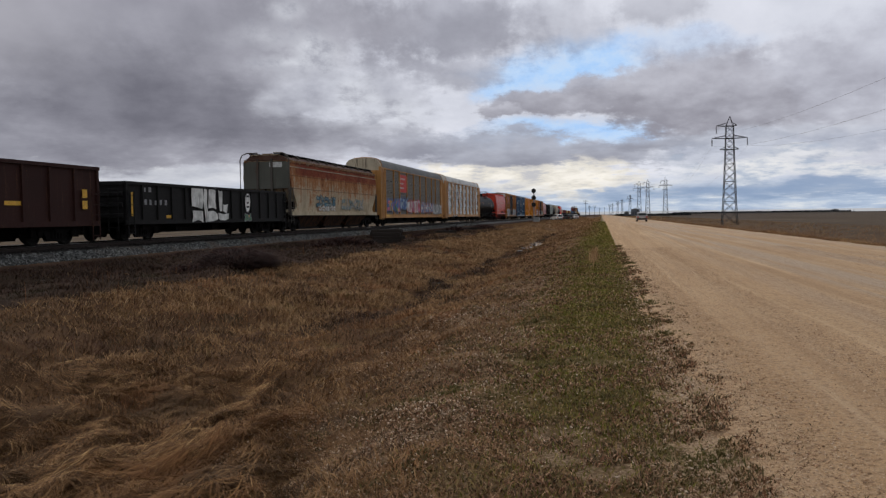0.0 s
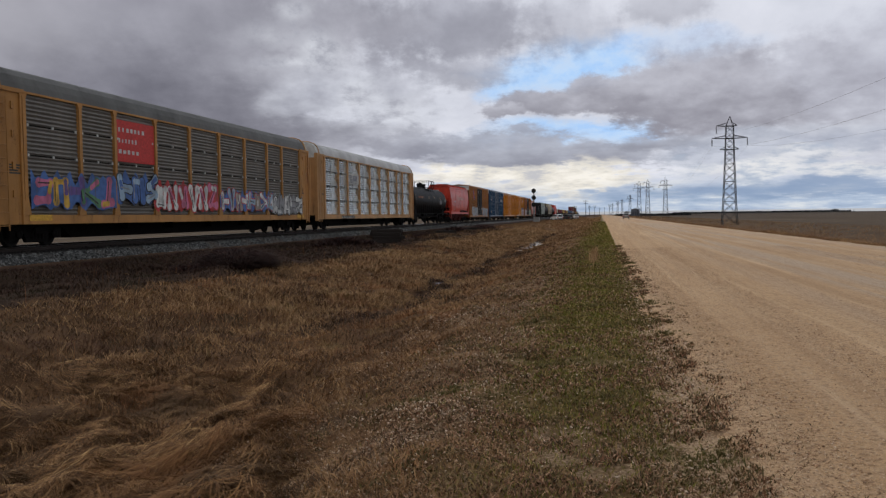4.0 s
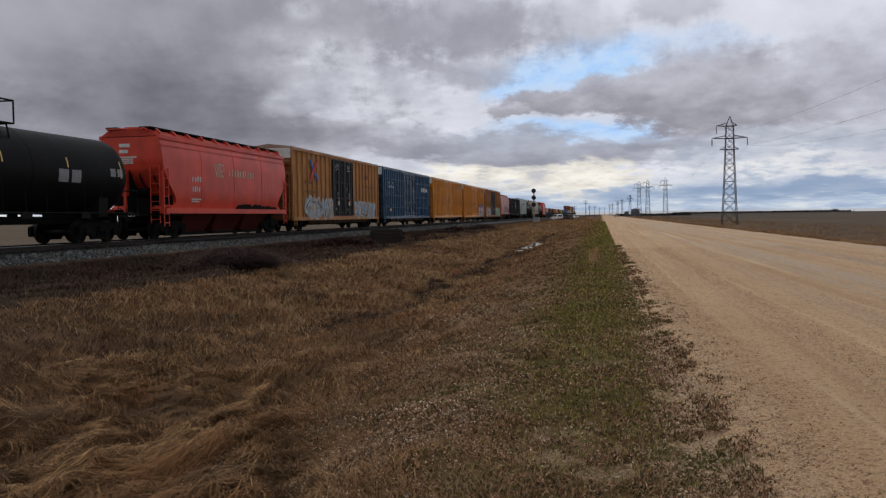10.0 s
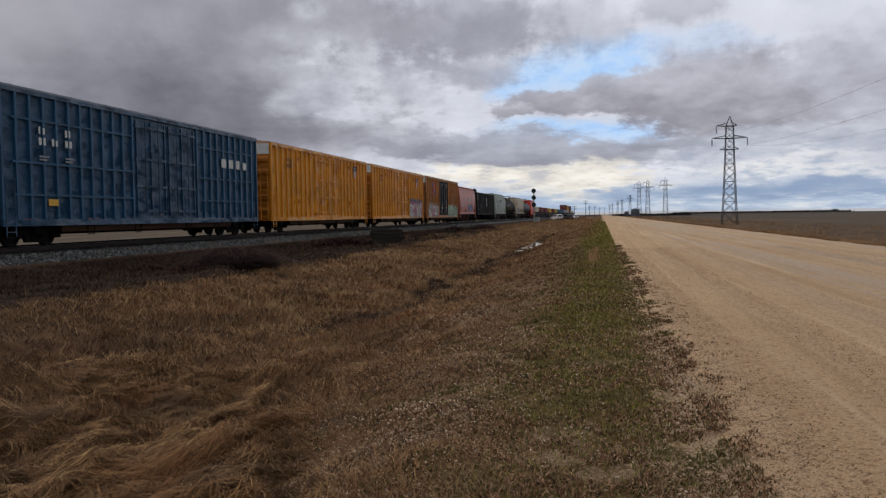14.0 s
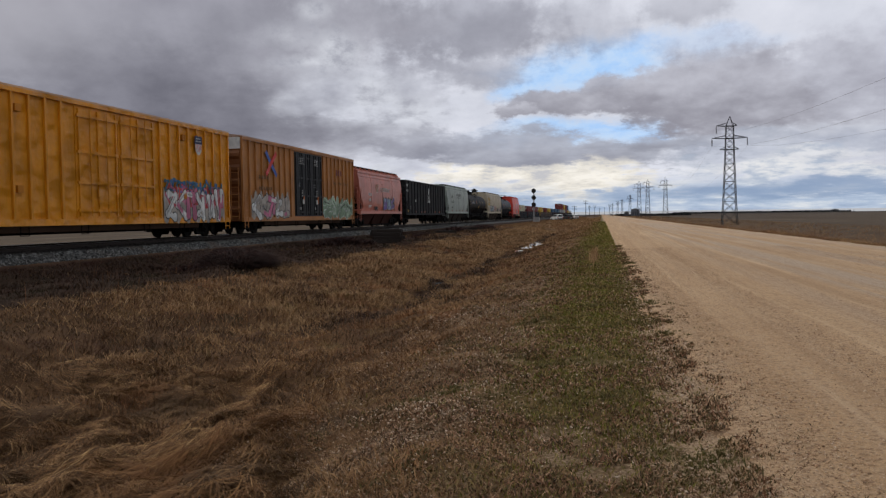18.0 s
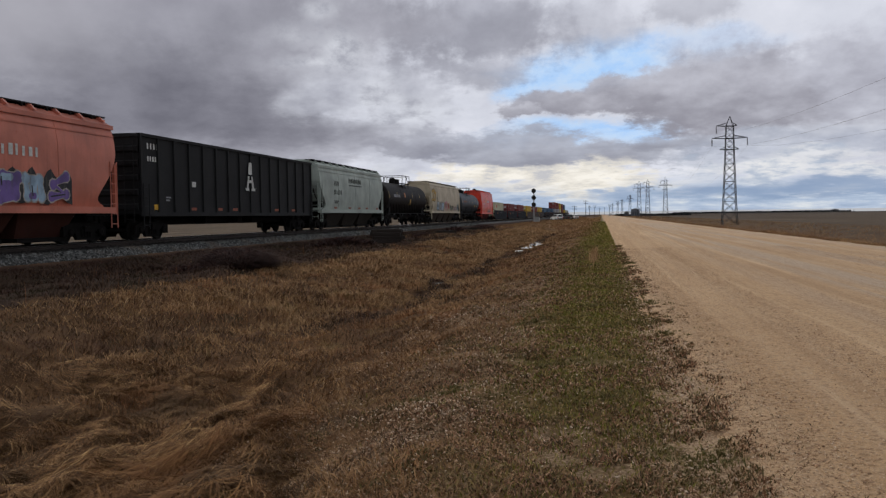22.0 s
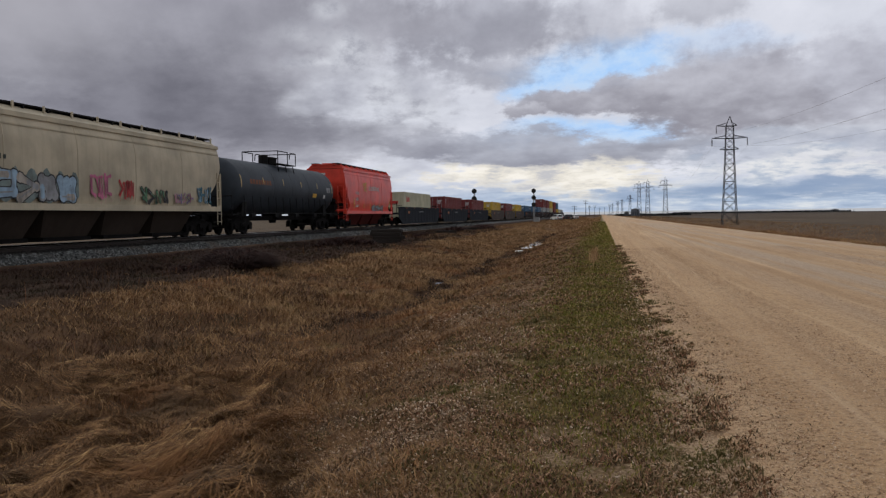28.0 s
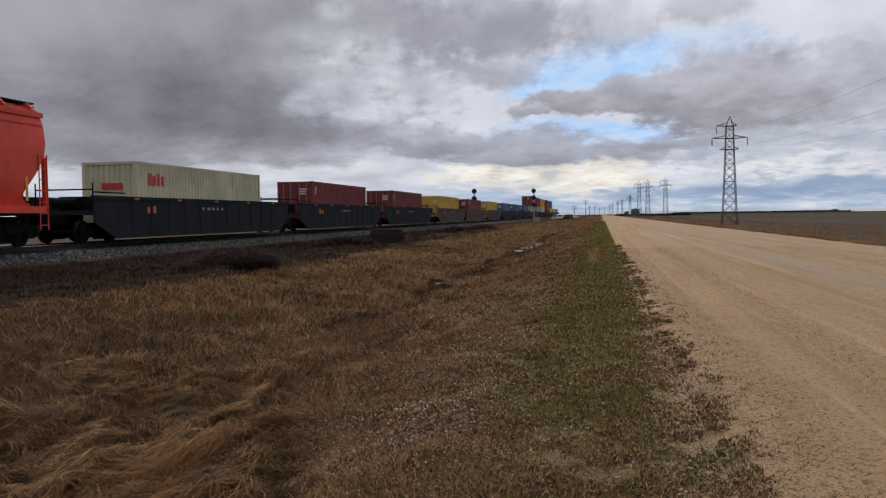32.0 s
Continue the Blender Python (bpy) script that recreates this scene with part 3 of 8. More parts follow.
def side_frame_mesh(sx):
    bm = NB()
    a, b = (sx * 0.93, sx * 1.07)
    lo, hi = min(a, b), max(a, b)
    prism(bm, [(-1.26, 0.26), (-1.26, 0.62), (-0.75, 0.76), (0.75, 0.76), (1.26, 0.62), (1.26, 0.26), (0.95, 0.26), (0.90, 0.40), (0.66, 0.46), (0.46, 0.13), (-0.46, 0.13), (-0.66, 0.46), (-0.90, 0.40), (-0.95, 0.26)], "x", lo, hi)
    for y in (-0.88, 0.88):
        lathe(bm, [(sx * 1.06, 0.14), (sx * 1.13, 0.14), (sx * 1.15, 0.09)], "x", 12, (0, y, 0.42))
    for y in (-0.24, -0.08, 0.08, 0.24):
        lathe(bm, [(0.24, 0.06), (0.52, 0.06)], "z", 8, (sx * 1.08, y, 0))
    bmesh.ops.recalc_face_normals(bm, faces=bm.faces[:])
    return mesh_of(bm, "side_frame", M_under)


def bolster_mesh():
    bm = box(NB(), -1.2, 1.2, -0.2, 0.2, 0.42, 0.62)
    lathe(bm, [(0.6, 0.35), (0.74, 0.35)], "z", 16)
    for s in (-1, 1):
        tube(bm, [(-0.8, s * 0.42, 0.42), (0.8, s * 0.42, 0.42)], 0.06)
        for x in (-0.76, 0.76):
            box(bm, x - 0.05, x + 0.05, s * 0.42 - 0.06, s * 0.42 + 0.06, 0.25, 0.55)
    return mesh_of(bm, "truck", M_under)


ME_wheelset, ME_bolster = wheelset_mesh(), bolster_mesh()
ME_sf = {s: side_frame_mesh(s) for s in (-1, 1)}
WHEELSETS, CARS = [], []


def truck(car, y):
    t = part("truck", ME_bolster, None, car, at=(0, y, 0))
    for s in (-1, 1):
        part("side_frame", ME_sf[s], None, t)
        w = part("wheelset", ME_wheelset, None, t)
        w.matrix_parent_inverse = Matrix.Translation((0, s * 0.88, WHEEL_R))
        WHEELSETS.append(w)
    return t


def coupler_mesh():
    bm = box(NB(), -0.11, 0.11, 0, 0.62, 0.78, 1.0)
    prism(bm, [(-0.18, 0.55), (0.2, 0.55), (0.2, 0.72), (0.08, 0.86), (-0.04, 0.70), (-0.18, 0.80)], "z", 0.72, 1.05)
    tube(bm, [(0.3, 0.1, 0.85), (0.34, 0.35, 0.5), (0.3, 0.75, 0.38)], 0.025)
    return mesh_of(bm, "coupler", M_under)


ME_coupler = coupler_mesh()


def car_base(name, y0, y1, label, category, group=""):
    """An Empty at rail level in the middle of the car; y0, y1: body ends along the line at 16 s."""
    c = new(name)
    c["y16"] = (y0 + y1) / 2
    c.location = (TRACK_X, (y0 + y1) / 2, RAIL_Z)
    tagged(c, label, category, group)
    CARS.append(c)
    return c, (y1 - y0) / 2


def running_gear(car, h, inset=1.9, sill=0.95, truck_y=None):
    ty = h - inset if truck_y is None else truck_y
    truck(car, -ty)
    truck(car, ty)
    for s in (-1, 1):
        k = part("coupler", ME_coupler, None, car, at=(0, s * (h + 0.0), 0))
        if s < 0:
            k.rotation_euler[2] = math.pi
    bm = box(NB(), -0.25, 0.25, -h, h, 0.72, sill)
    part("centre_sill", bm, M_under, car)


def bars(parent, x, y, z, w, hgt, rows=1, material=None, name="lettering", n=1, gap=0.25, label=""):
    """Plain bars in place of lettering, on a side that faces +x: one narrow bar a character, uneven as characters are."""
    bm = NB()
    r = random.Random(int(abs(y * 37 + z * 101 + w * 11)))
    for q in range(rows):
        zz = z - q * hgt * 1.7
        if n == 1:
            box(bm, x - 0.003, x + 0.004, y, y + w * (1 if q == 0 else 0.9 - 0.12 * (q % 3)), zz, zz + hgt)
            continue
        cell = w / n
        for i in range(n):
            bw = cell * r.uniform(0.34, 0.62)
            box(bm, x - 0.003, x + 0.004, y + i * cell, y + i * cell + bw, zz, zz + hgt * r.choice((1, 1, 0.86)))
    return part(name, bm, material or M_white, parent, label)


def words(parent, text, x, y, z, size, material, name="lettering", label=""):
    """Lettering in the built-in font, centred at y on a side that faces +x."""
    c = bpy.data.curves.new(name, "FONT")
    c.body, c.size, c.align_x = text, size, "CENTER"
    ob = bpy.data.objects.new(name, c)
    me = bpy.data.meshes.new_from_object(ob)
    bpy.data.objects.remove(ob)
    me.materials.clear()
    me.materials.append(material)
    o = part(name, me, None, parent, label, at=(x, y, z))
    o.rotation_euler = (math.pi / 2, 0, math.pi / 2)
    return o


def end_bars(parent, y, x, z, w, hgt, rows=1, material=None):
    bm = NB()
    for r in range(rows):
        zz = z - r * hgt * 1.7
        box(bm, x, x + w * (1 if r == 0 else 0.8), y - 0.004, y + 0.003, zz, zz + hgt)
    return part("lettering", bm, material or M_white, parent)


def ribbon(bm, pts, w, x):
    """A flat stroke of width w through points (y, z), standing at x."""
    P = [Vector((p[0], p[1])) for p in pts]
    L, R = [], []
    for i, p in enumerate(P):
        d = (P[min(i + 1, len(P) - 1)] - P[max(i - 1, 0)])
        if d.length < 1e-6:
            d = Vector((0, 1))
        d.normalize()
        nrm = Vector((-d.y, d.x)) * w / 2
        L.append(bm.verts.new((x, p.x + nrm.x, p.y + nrm.y)))
        R.append(bm.verts.new((x, p.x - nrm.x, p.y - nrm.y)))
    for i in range(len(P) - 1):
        bm.faces.new((L[i], R[i], R[i + 1], L[i + 1]))


def spray(name, col, vary=0.25):
    """Spray paint that drifts in tone and thins out in places."""
    n = Nodes(name)
    f = n.noise(n.coords(), 2.2, 4)
    c = n.mix(n.span(f, 0.35, 0.65), [x * (1 - vary) for x in col], [min(1, x * (1 + vary)) for x in col])
    c = n.mix(n.span(n.noise(n.coords((2, 2, 0.4)), 3.0, 5), 0.52, 0.72, 0, 0.6), c, (0.10, 0.085, 0.07))
    return n.finish(c, 0.6, 0, f, 0.05, 0.01, 0.35)


SPRAY = {k: spray("spray_" + k, v) for k, v in dict(white=(0.58, 0.58, 0.56), black=(0.015, 0.015, 0.018), blue=(0.06, 0.13, 0.34), pale=(0.26, 0.36, 0.46), pink=(0.50, 0.14, 0.24), red=(0.42, 0.04, 0.04),
                                                         yellow=(0.55, 0.33, 0.05), green=(0.09, 0.22, 0.11), purple=(0.13, 0.08, 0.25), grey=(0.25, 0.25, 0.26), mint=(0.32, 0.42, 0.30), orange=(0.5, 0.18, 0.03), faded=(0.16, 0.20, 0.19), teal=(0.03, 0.12, 0.17), sage=(0.17, 0.25, 0.16), dust=(0.33, 0.29, 0.25)).items()}


def graffiti(car, x, y0, y1, z0, z1, fills, outline, cloud=None, letters=5, seed=1, width=0.17, label="sprayed graffiti", weight=1.0):
    """Sprayed shapes: one backing cloud, then crowded upright strokes with thin outlines, millimetres over one another."""
    r = random.Random(seed)
    step, hh = (y1 - y0) / letters, z1 - z0
    if cloud:
        k = letters * 7
        rim = [(y0 - 0.12 + (y1 - y0 + 0.24) * i / k, z1 - hh * (0.12 + 0.16 * math.sin(i * 1.3 + seed) + r.uniform(-0.04, 0.05))) for i in range(k + 1)]
        rim += [(y1 + 0.12 - (y1 - y0 + 0.24) * i / k, z0 + hh * (0.12 + 0.1 * math.sin(i * 0.9 + seed) + r.uniform(-0.03, 0.03))) for i in range(k + 1)]
        bm = NB()
        bm.faces.new([bm.verts.new((x + 0.002, a, b)) for a, b in rim])
        bmesh.ops.triangulate(bm, faces=bm.faces[:])
        part("graffiti_cloud", bm, SPRAY[cloud], car, label)
    forms = (((0.9, 0.95), (0.1, 0.8), (0.85, 0.45), (0.1, 0.08)), ((0.1, 0.0), (0.2, 0.95), (0.8, 0.75), (0.3, 0.5), (0.95, 0.02)), ((0.05, 0.0), (0.5, 1.0), (0.95, 0.0)),
             ((0.1, 0.95), (0.15, 0.1), (0.85, 0.05), (0.9, 0.9)), ((0.05, 0.05), (0.15, 0.95), (0.85, 0.1), (0.95, 1.0)), ((0.9, 0.9), (0.2, 0.85), (0.1, 0.15), (0.9, 0.1), (0.85, 0.5), (0.45, 0.5)),
             ((0.1, 0.9), (0.9, 0.95), (0.5, 0.9), (0.45, 0.0)), ((0.05, 1.0), (0.3, 0.05), (0.5, 0.7), (0.7, 0.05), (0.95, 1.0)))

    def stroke(bm, pts, w, xx):
        ribbon(bm, pts, w, xx)
        for j, p in enumerate(pts):
            t0 = r.uniform(0, 1)
            bm.faces.new([bm.verts.new((xx + 0.0002 * (1 + j), p[0] + w * 0.6 * math.cos(t0 + t * 0.7854), p[1] + w * 0.6 * math.sin(t0 + t * 0.7854))) for t in range(8)])

    for i in range(letters):
        form = forms[r.randrange(len(forms))]
        # turned over or on its side, so that none reads as a letter
        flip = r.choice((0, 1, 2))
        form = [((1 - u, 1 - q), (q, 1 - u), (1 - q, u))[flip] for u, q in form]
        a, wide, lean = y0 + i * step - 0.06 * step, step * 1.12, r.uniform(-0.1, 0.1) * step
        lo, tall = z0 + hh * r.uniform(0.04, 0.12), hh * r.uniform(0.74, 0.88)
        pts = [(a + wide * (0.16 + 0.68 * u) + lean * q + r.uniform(-0.04, 0.04) * step, lo + tall * (0.1 + 0.8 * q) + r.uniform(-0.03, 0.03) * hh) for u, q in form]
        w = min(step * 0.34, hh * 0.27) * weight * r.uniform(0.9, 1.15)
        d = 0.0016 * (i % 3)
        rim = NB()
        stroke(rim, pts, w + 0.07 + width * 0.15, x + 0.006 + d)
        yy = pts[0][0]
        ribbon(rim, [(yy, lo + 0.1), (yy + 0.01, lo - hh * r.uniform(0.05, 0.16))], 0.018, x + 0.0055)
        mark = part("graffiti", rim, SPRAY[outline], car, label)
        bm = NB()
        stroke(bm, pts, w, x + 0.011 + d)
        fill = part("graffiti_fill", bm, SPRAY[fills[i % len(fills)]], mark)
        if len(fills) > 1:
            bm = NB()
            k = r.randrange(len(pts) - 1)
            mid = [(pts[k][t] + pts[k + 1][t]) / 2 for t in (0, 1)]
            stroke(bm, [mid, pts[k + 1]], w * 0.6, x + 0.0165 + d)
            part("graffiti_fade", bm, SPRAY[fills[(i + 1) % len(fills)]], mark)
        # thin inner line and a light fleck
        bm = NB()
        k = r.randrange(len(pts) - 1)
        off = w * 0.2
        ribbon(bm, [(pts[k][0] - off, pts[k][1]), (pts[k + 1][0] - off, pts[k + 1][1])], w * 0.16, x + 0.019 + d)
        part("graffiti_line", bm, SPRAY["black" if outline != "black" else "grey"], mark)


def ladder(car, x, y, z0, z1, material, along="y", w=0.42, step=0.38, name="ladder", label=""):
    """Rungs and two stiles on a side (along y) or an end (along x)."""
    bm = NB()
    p = (lambda a, z: (x, y + a, z)) if along == "y" else (lambda a, z: (x + a, y, z))
    for a in (-w / 2, w / 2):
        tube(bm, [p(a, z0), p(a, z1)], 0.022, 5)
    z = z0 + 0.15
    while z < z1:
        tube(bm, [p(-w / 2, z), p(w / 2, z)], 0.016, 5)
        z += step
    return part(name, bm, material, car, label)


def reflectors(car, x, ys, z, material, w=0.25, hgt=0.1):
    for y in ys:
        part("reflector", box(NB(), x - 0.002, x + 0.005, y - w / 2, y + w / 2, z, z + hgt), material, car)


# ---------------------------------------------------------------- box cars
def boxcar(name, y0, y1, label, colour, doors=None, rib_gap=0.74, top=5.19, door_span=(-1.6, 1.6), end_shade_col=None, raised=None, amount=0.2, rough=0.5, dent=0.35, post=None, spec=0.25):
    car, h = car_base(name, y0, y1, label, "box car", "box cars")
    M = paint(name + "_paint", colour, amount=amount, streak=0.3, rough=rough, dent=dent, spec=spec)
    # end paint darker than the sides: shade between the cars is in the colour
    ME = paint(name + "_end", end_shade_col or colour, amount=amount + 0.15, streak=0.4)
    MD = M if doors is None else paint(name + "_door", doors, amount=0.1)
    z0, z1, X = 0.70, top - 0.1, HALF - 0.105
    part("body", box(NB(), -X, X, -h, h, z0, z1), M, car)
    # roof with a low ridge and cross seams
    bm = prism(NB(), [(-HALF, z1), (HALF, z1), (HALF - 0.03, z1 + 0.07), (0, z1 + 0.24), (-HALF + 0.03, z1 + 0.07)], "y", -h - 0.03, h + 0.03)
    roof = part("roof", bm, paint(name + "_roof", [0.5 * c + 0.12 for c in colour[:3]], amount=0.15), car)
    bm = NB()
    y = -h + 0.6
    while y < h:
        for s in (-1, 1):
            prism(bm, [(0, z1 + 0.235), (s * (HALF - 0.05), z1 + 0.06), (s * (HALF - 0.05), z1 + 0.085), (0, z1 + 0.255)], "y", y - 0.03, y + 0.03)
        y += 1.0
    part("roof_seams", bm, M, roof)
    for s in (-1, 1):
        part("top_chord", box(NB(), *sorted((s * (X - 0.01), s * HALF)), -h, h, z1 - 0.14, z1), M, car)
        part("side_sill", box(NB(), *sorted((s * (X - 0.01), s * (HALF - 0.01))), -h, h, z0 - 0.02, z0 + 0.2), M, car)
        part("bottom_sill", box(NB(), *sorted((s * (X - 0.14), s * (X - 0.06))), -h + 3.0, h - 3.0, z0 - 0.24, z0 - 0.02), M_under if s < 0 else M_sillgrime, car)
    # vertical side posts, clear of the doors
    a, b = door_span
    rib = mesh_of(prism(NB(), [(X - 0.005, -0.05), (X + 0.088, -0.05), (X + 0.095, -0.042), (X + 0.095, 0.042), (X + 0.088, 0.05), (X - 0.005, 0.05)], "z", z0 + 0.2, z1 - 0.14), "side_post", paint(name + "_post", post or colour, amount=amount, streak=0.3, rough=rough))
    n = int((h * 2) / rib_gap)
    for i in range(n + 1):
        y = -h + 0.05 + (2 * h - 0.1) * i / n
        if a - 0.1 < y < b + 0.1:
            continue
        part("side_post", rib, None, car, at=(0, y, 0))
        o = part("side_post", rib, None, car, at=(0, y, 0))
        o.rotation_euler[2] = math.pi
    # two plug doors on each side
    for s in (-1, 1):
        for d0, d1 in ((a, (a + b) / 2 - 0.02), ((a + b) / 2 + 0.02, b)):
            bm = box(NB(), *sorted((s * (X - 0.01), s * (X + 0.03))), d0, d1, z0 + 0.24, z1 - 0.2)
            door = part("door", bm, MD, car, "double plug door" if doors is None else "dark plug door")
            w = d1 - d0
            for z in (z0 + 0.5, z0 + 1.5, z0 + 2.6, z1 - 0.5):
                part("cross_rib", box(NB(), *sorted((s * (X + 0.02), s * (X + 0.095))), d0 + 0.04, d1 - 0.04, z - 0.05, z + 0.05), MD, door)
            for q in (0.06, 0.5, 0.94):
                part("stiffener", box(NB(), *sorted((s * (X + 0.02), s * (X + 0.09))), d0 + w * q - 0.035, d0 + w * q + 0.035, z0 + 0.3, z1 - 0.25), MD, door)
            for q in (0.3, 0.7):
                part("lock_rod", tube(NB(), [(s * (X + 0.1), d0 + w * q, z0 + 0.3), (s * (X + 0.1), d0 + w * q, z1 - 0.25)], 0.026, 6), MD, door)
            if s > 0:
                part("lock_handle", box(NB(), X + 0.09, X + 0.13, d0 + w * 0.45, d0 + w * 0.55, z0 + 1.0, z0 + 1.28), M_white if doors is not None else MD, door)
    # ends: pressed ribs and a pale panel under the roof
    for s in (-1, 1):
        e = part("end_wall", box(NB(), -X, X, *sorted((s * h, s * (h + 0.03))), z0, z1), ME, car)
        for i in range(5):
            z = z0 + 0.35 + i * 0.72
            prs = [(s * (h + 0.028), z), (s * (h + 0.12), z + 0.14), (s * (h + 0.12), z + 0.30), (s * (h + 0.028), z + 0.44)]
            part("end_rib", prism(NB(), prs, "x", -X + 0.06, X - 0.06), ME, e)
        part("end_panel", box(NB(), -X + 0.02, X - 0.02, *sorted((s * (h + 0.03), s * (h + 0.045))), z1 - 0.62, z1 - 0.02), M_offwhite, e, "pale panel under the roof")
        if s < 0:
            end_bars(e, -h - 0.05, -0.2, z1 - 0.38, 0.9, 0.12, 1, M_darkmark)
        ladder(car, -s * (X - 0.3), s * (h + 0.16), z0 + 0.1, z1 - 1.6, M, "x")
        ladder(car, X + 0.1, s * (h - 0.34), z0 - 0.35, z0 + 1.55, M, "y", name="side_ladder")
        part("step", box(NB(), X - 0.12, X + 0.08, s * (h - 0.34) - 0.2, s * (h - 0.34) + 0.2, z0 - 0.4, z0 - 0.36), M_under, car)
    for y in (-2.4, -0.2, 2.0):
        part("brake_box", box(NB(), 0.35, 0.9, y - 0.5, y + 0.5, 0.42, 0.8), M_under, car)
    # cushion housings and hanging rods beyond the trucks, stirrups under the sill
    for y in (-h + 3.9, -3.6, 3.4, h - 3.9):
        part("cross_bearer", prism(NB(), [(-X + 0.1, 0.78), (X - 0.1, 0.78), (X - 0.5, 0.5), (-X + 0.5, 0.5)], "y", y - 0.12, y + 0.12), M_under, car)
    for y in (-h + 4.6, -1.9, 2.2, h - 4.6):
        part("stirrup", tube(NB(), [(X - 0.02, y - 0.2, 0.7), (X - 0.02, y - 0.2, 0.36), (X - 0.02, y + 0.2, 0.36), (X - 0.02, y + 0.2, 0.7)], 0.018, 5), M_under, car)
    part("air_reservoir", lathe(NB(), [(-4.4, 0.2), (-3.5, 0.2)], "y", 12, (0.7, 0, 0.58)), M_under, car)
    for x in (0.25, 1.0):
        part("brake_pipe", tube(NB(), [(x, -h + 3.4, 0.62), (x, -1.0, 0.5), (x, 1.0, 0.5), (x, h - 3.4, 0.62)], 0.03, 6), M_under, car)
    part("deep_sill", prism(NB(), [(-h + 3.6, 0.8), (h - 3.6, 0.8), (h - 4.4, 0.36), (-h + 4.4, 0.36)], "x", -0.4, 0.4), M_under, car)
    running_gear(car, h, 2.1)
    return car, h, X, z0, z1


# ---------------------------------------------------------------- covered hoppers
def hopper(name, y0, y1, label, colour, top=4.76, sill=1.29, bays=3, cut=(1.75, 2.95), amount=0.2, roofcol=None, streak=0.3, rails=False, bay_shade_colour=None, rough=0.55, spec=0.25):
    car, h = car_base(name, y0, y1, label, "hopper car", "covered hopper cars")
    M = paint(name + "_paint", colour, amount=amount, streak=streak, rough=rough, spec=spec)
    MR = paint(name + "_roof", roofcol or colour, amount=amount + 0.1, streak=0.3)
    # bays and end ribs: grime, plus the shade under the body put in the paint
    MB = paint(name + "_bay", bay_shade_colour or [c * 0.10 + 0.004 for c in colour[:3]], amount=amount + 0.25, streak=0.6, rough=0.85, spec=0.1)
    eave = top - 0.42
    cy, cz = cut
    X = HALF - 0.04
    # body: end slopes run inwards from half height to the sill
    bm = NB()
    # the end edge hangs straight, curves in and flares out again to the sill
    rise = eave - sill
    k = cy * 0.62
    half = [(0.0, 1.0), (0.01, 0.66), (0.08, 0.55), (0.38, 0.37), (0.74, 0.22), (0.90, 0.14), (0.90, 0.09), (0.76, 0.05), (0.60, 0.03), (0.58, 0.0)]
    prof = [(-h + a * k, sill + b * rise) for a, b in half] + [(h - a * k, sill + b * rise) for a, b in half[::-1]]
    prism(bm, prof, "x", -X, X)
    mid, tall = (sill + eave) / 2, (eave - sill) / 2
    for q in range(1, 14):
        bmesh.ops.bisect_plane(bm, geom=bm.verts[:] + bm.edges[:] + bm.faces[:], plane_co=(0, 0, sill + rise * q / 14), plane_no=(0, 0, 1))
    bow = lambda z: (0.20 if z > mid else 0.10) * max(0.0, (abs(z - mid) / tall - 0.3) / 0.7) ** 2
    for v in bm.verts:
        v.co.x -= math.copysign(bow(v.co.z), v.co.x)
    part("body", bm, M, car, smooth=True)
    bm = NB()
    zs = [sill + 0.1 + (rise - 0.2) * q / 12 for q in range(13)]
    prism(bm, [(X - bow(z) + 0.012, z) for z in zs] + [(X - bow(z) - 0.02, z) for z in zs[::-1]], "y", -0.02, 0.02)
    seam = mesh_of(bm, "weld_seam", M)
    zl = eave - 0.36
    for q in (-1, 1):
        part("side_ledge", box(NB(), *sorted((q * (X - bow(zl) - 0.03), q * (X - bow(zl) + 0.035))), -h + 0.03, h - 0.03, zl - 0.03, zl + 0.03), M, car)
    n = 4 if h > 8 else 3
    for i in range(1, n + 1):
        part("weld_seam", seam, None, car, at=(0, -h + 2 * h * i / (n + 1), 0))
    # roof: eave ledge, sloped shoulders, hatches, running boards
    for s in (-1, 1):
        part("eave_chord", box(NB(), *sorted((s * (X - 0.24), s * (X - 0.10))), -h - 0.05, h + 0.05, eave - 0.1, eave + 0.06), M, car)
    shoulder = prism(NB(), [(-X + 0.12, eave + 0.03), (X - 0.12, eave + 0.03), (X - 0.55, top - 0.12), (-X + 0.55, top - 0.12)], "y", -h, h)
    roof = part("roof", shoulder, MR, car)
    nh = int(2 * h / 1.35)
    lid = mesh_of(box(NB(), -0.34, 0.34, -0.5, 0.5, top - 0.13, top + 0.02), "hatch", MR)
    for i in range(nh):
        part("hatch", lid, None, roof, at=(0, -h + 2 * h * (i + 0.5) / nh, 0))
    for s in (-1, 1):
        bm = box(NB(), *sorted((s * 0.52, s * 1.05)), -h - 0.1, h + 0.1, top - 0.05, top)
        y = -h + 0.2
        while y < h:
            box(bm, *sorted((s * 0.5, s * 1.07)), y - 0.03, y + 0.03, top - 0.16, top - 0.05)
            y += 1.25
        part("running_board", bm, M_black, car, "grated roof walkway")
        brk = None if rails else mesh_of(prism(NB(), [(s * 0.95, top - 0.05), (s * 1.1, top - 0.05), (s * 1.32, eave + 0.16), (s * 0.95, top - 0.22)], "y", -0.05, 0.05), "board_bracket", M)
        for i in range(0 if rails else 11):
            part("board_bracket", brk, None, car, at=(0, -h + 0.3 + (2 * h - 0.6) * i / 10, 0))
        if rails:
            bm = NB()
            y = -h + 0.1
            while y <= h:
                box(bm, s * 1.1 - 0.03, s * 1.1 + 0.03, y - 0.035, y + 0.035, top - 0.34, top + 0.03)
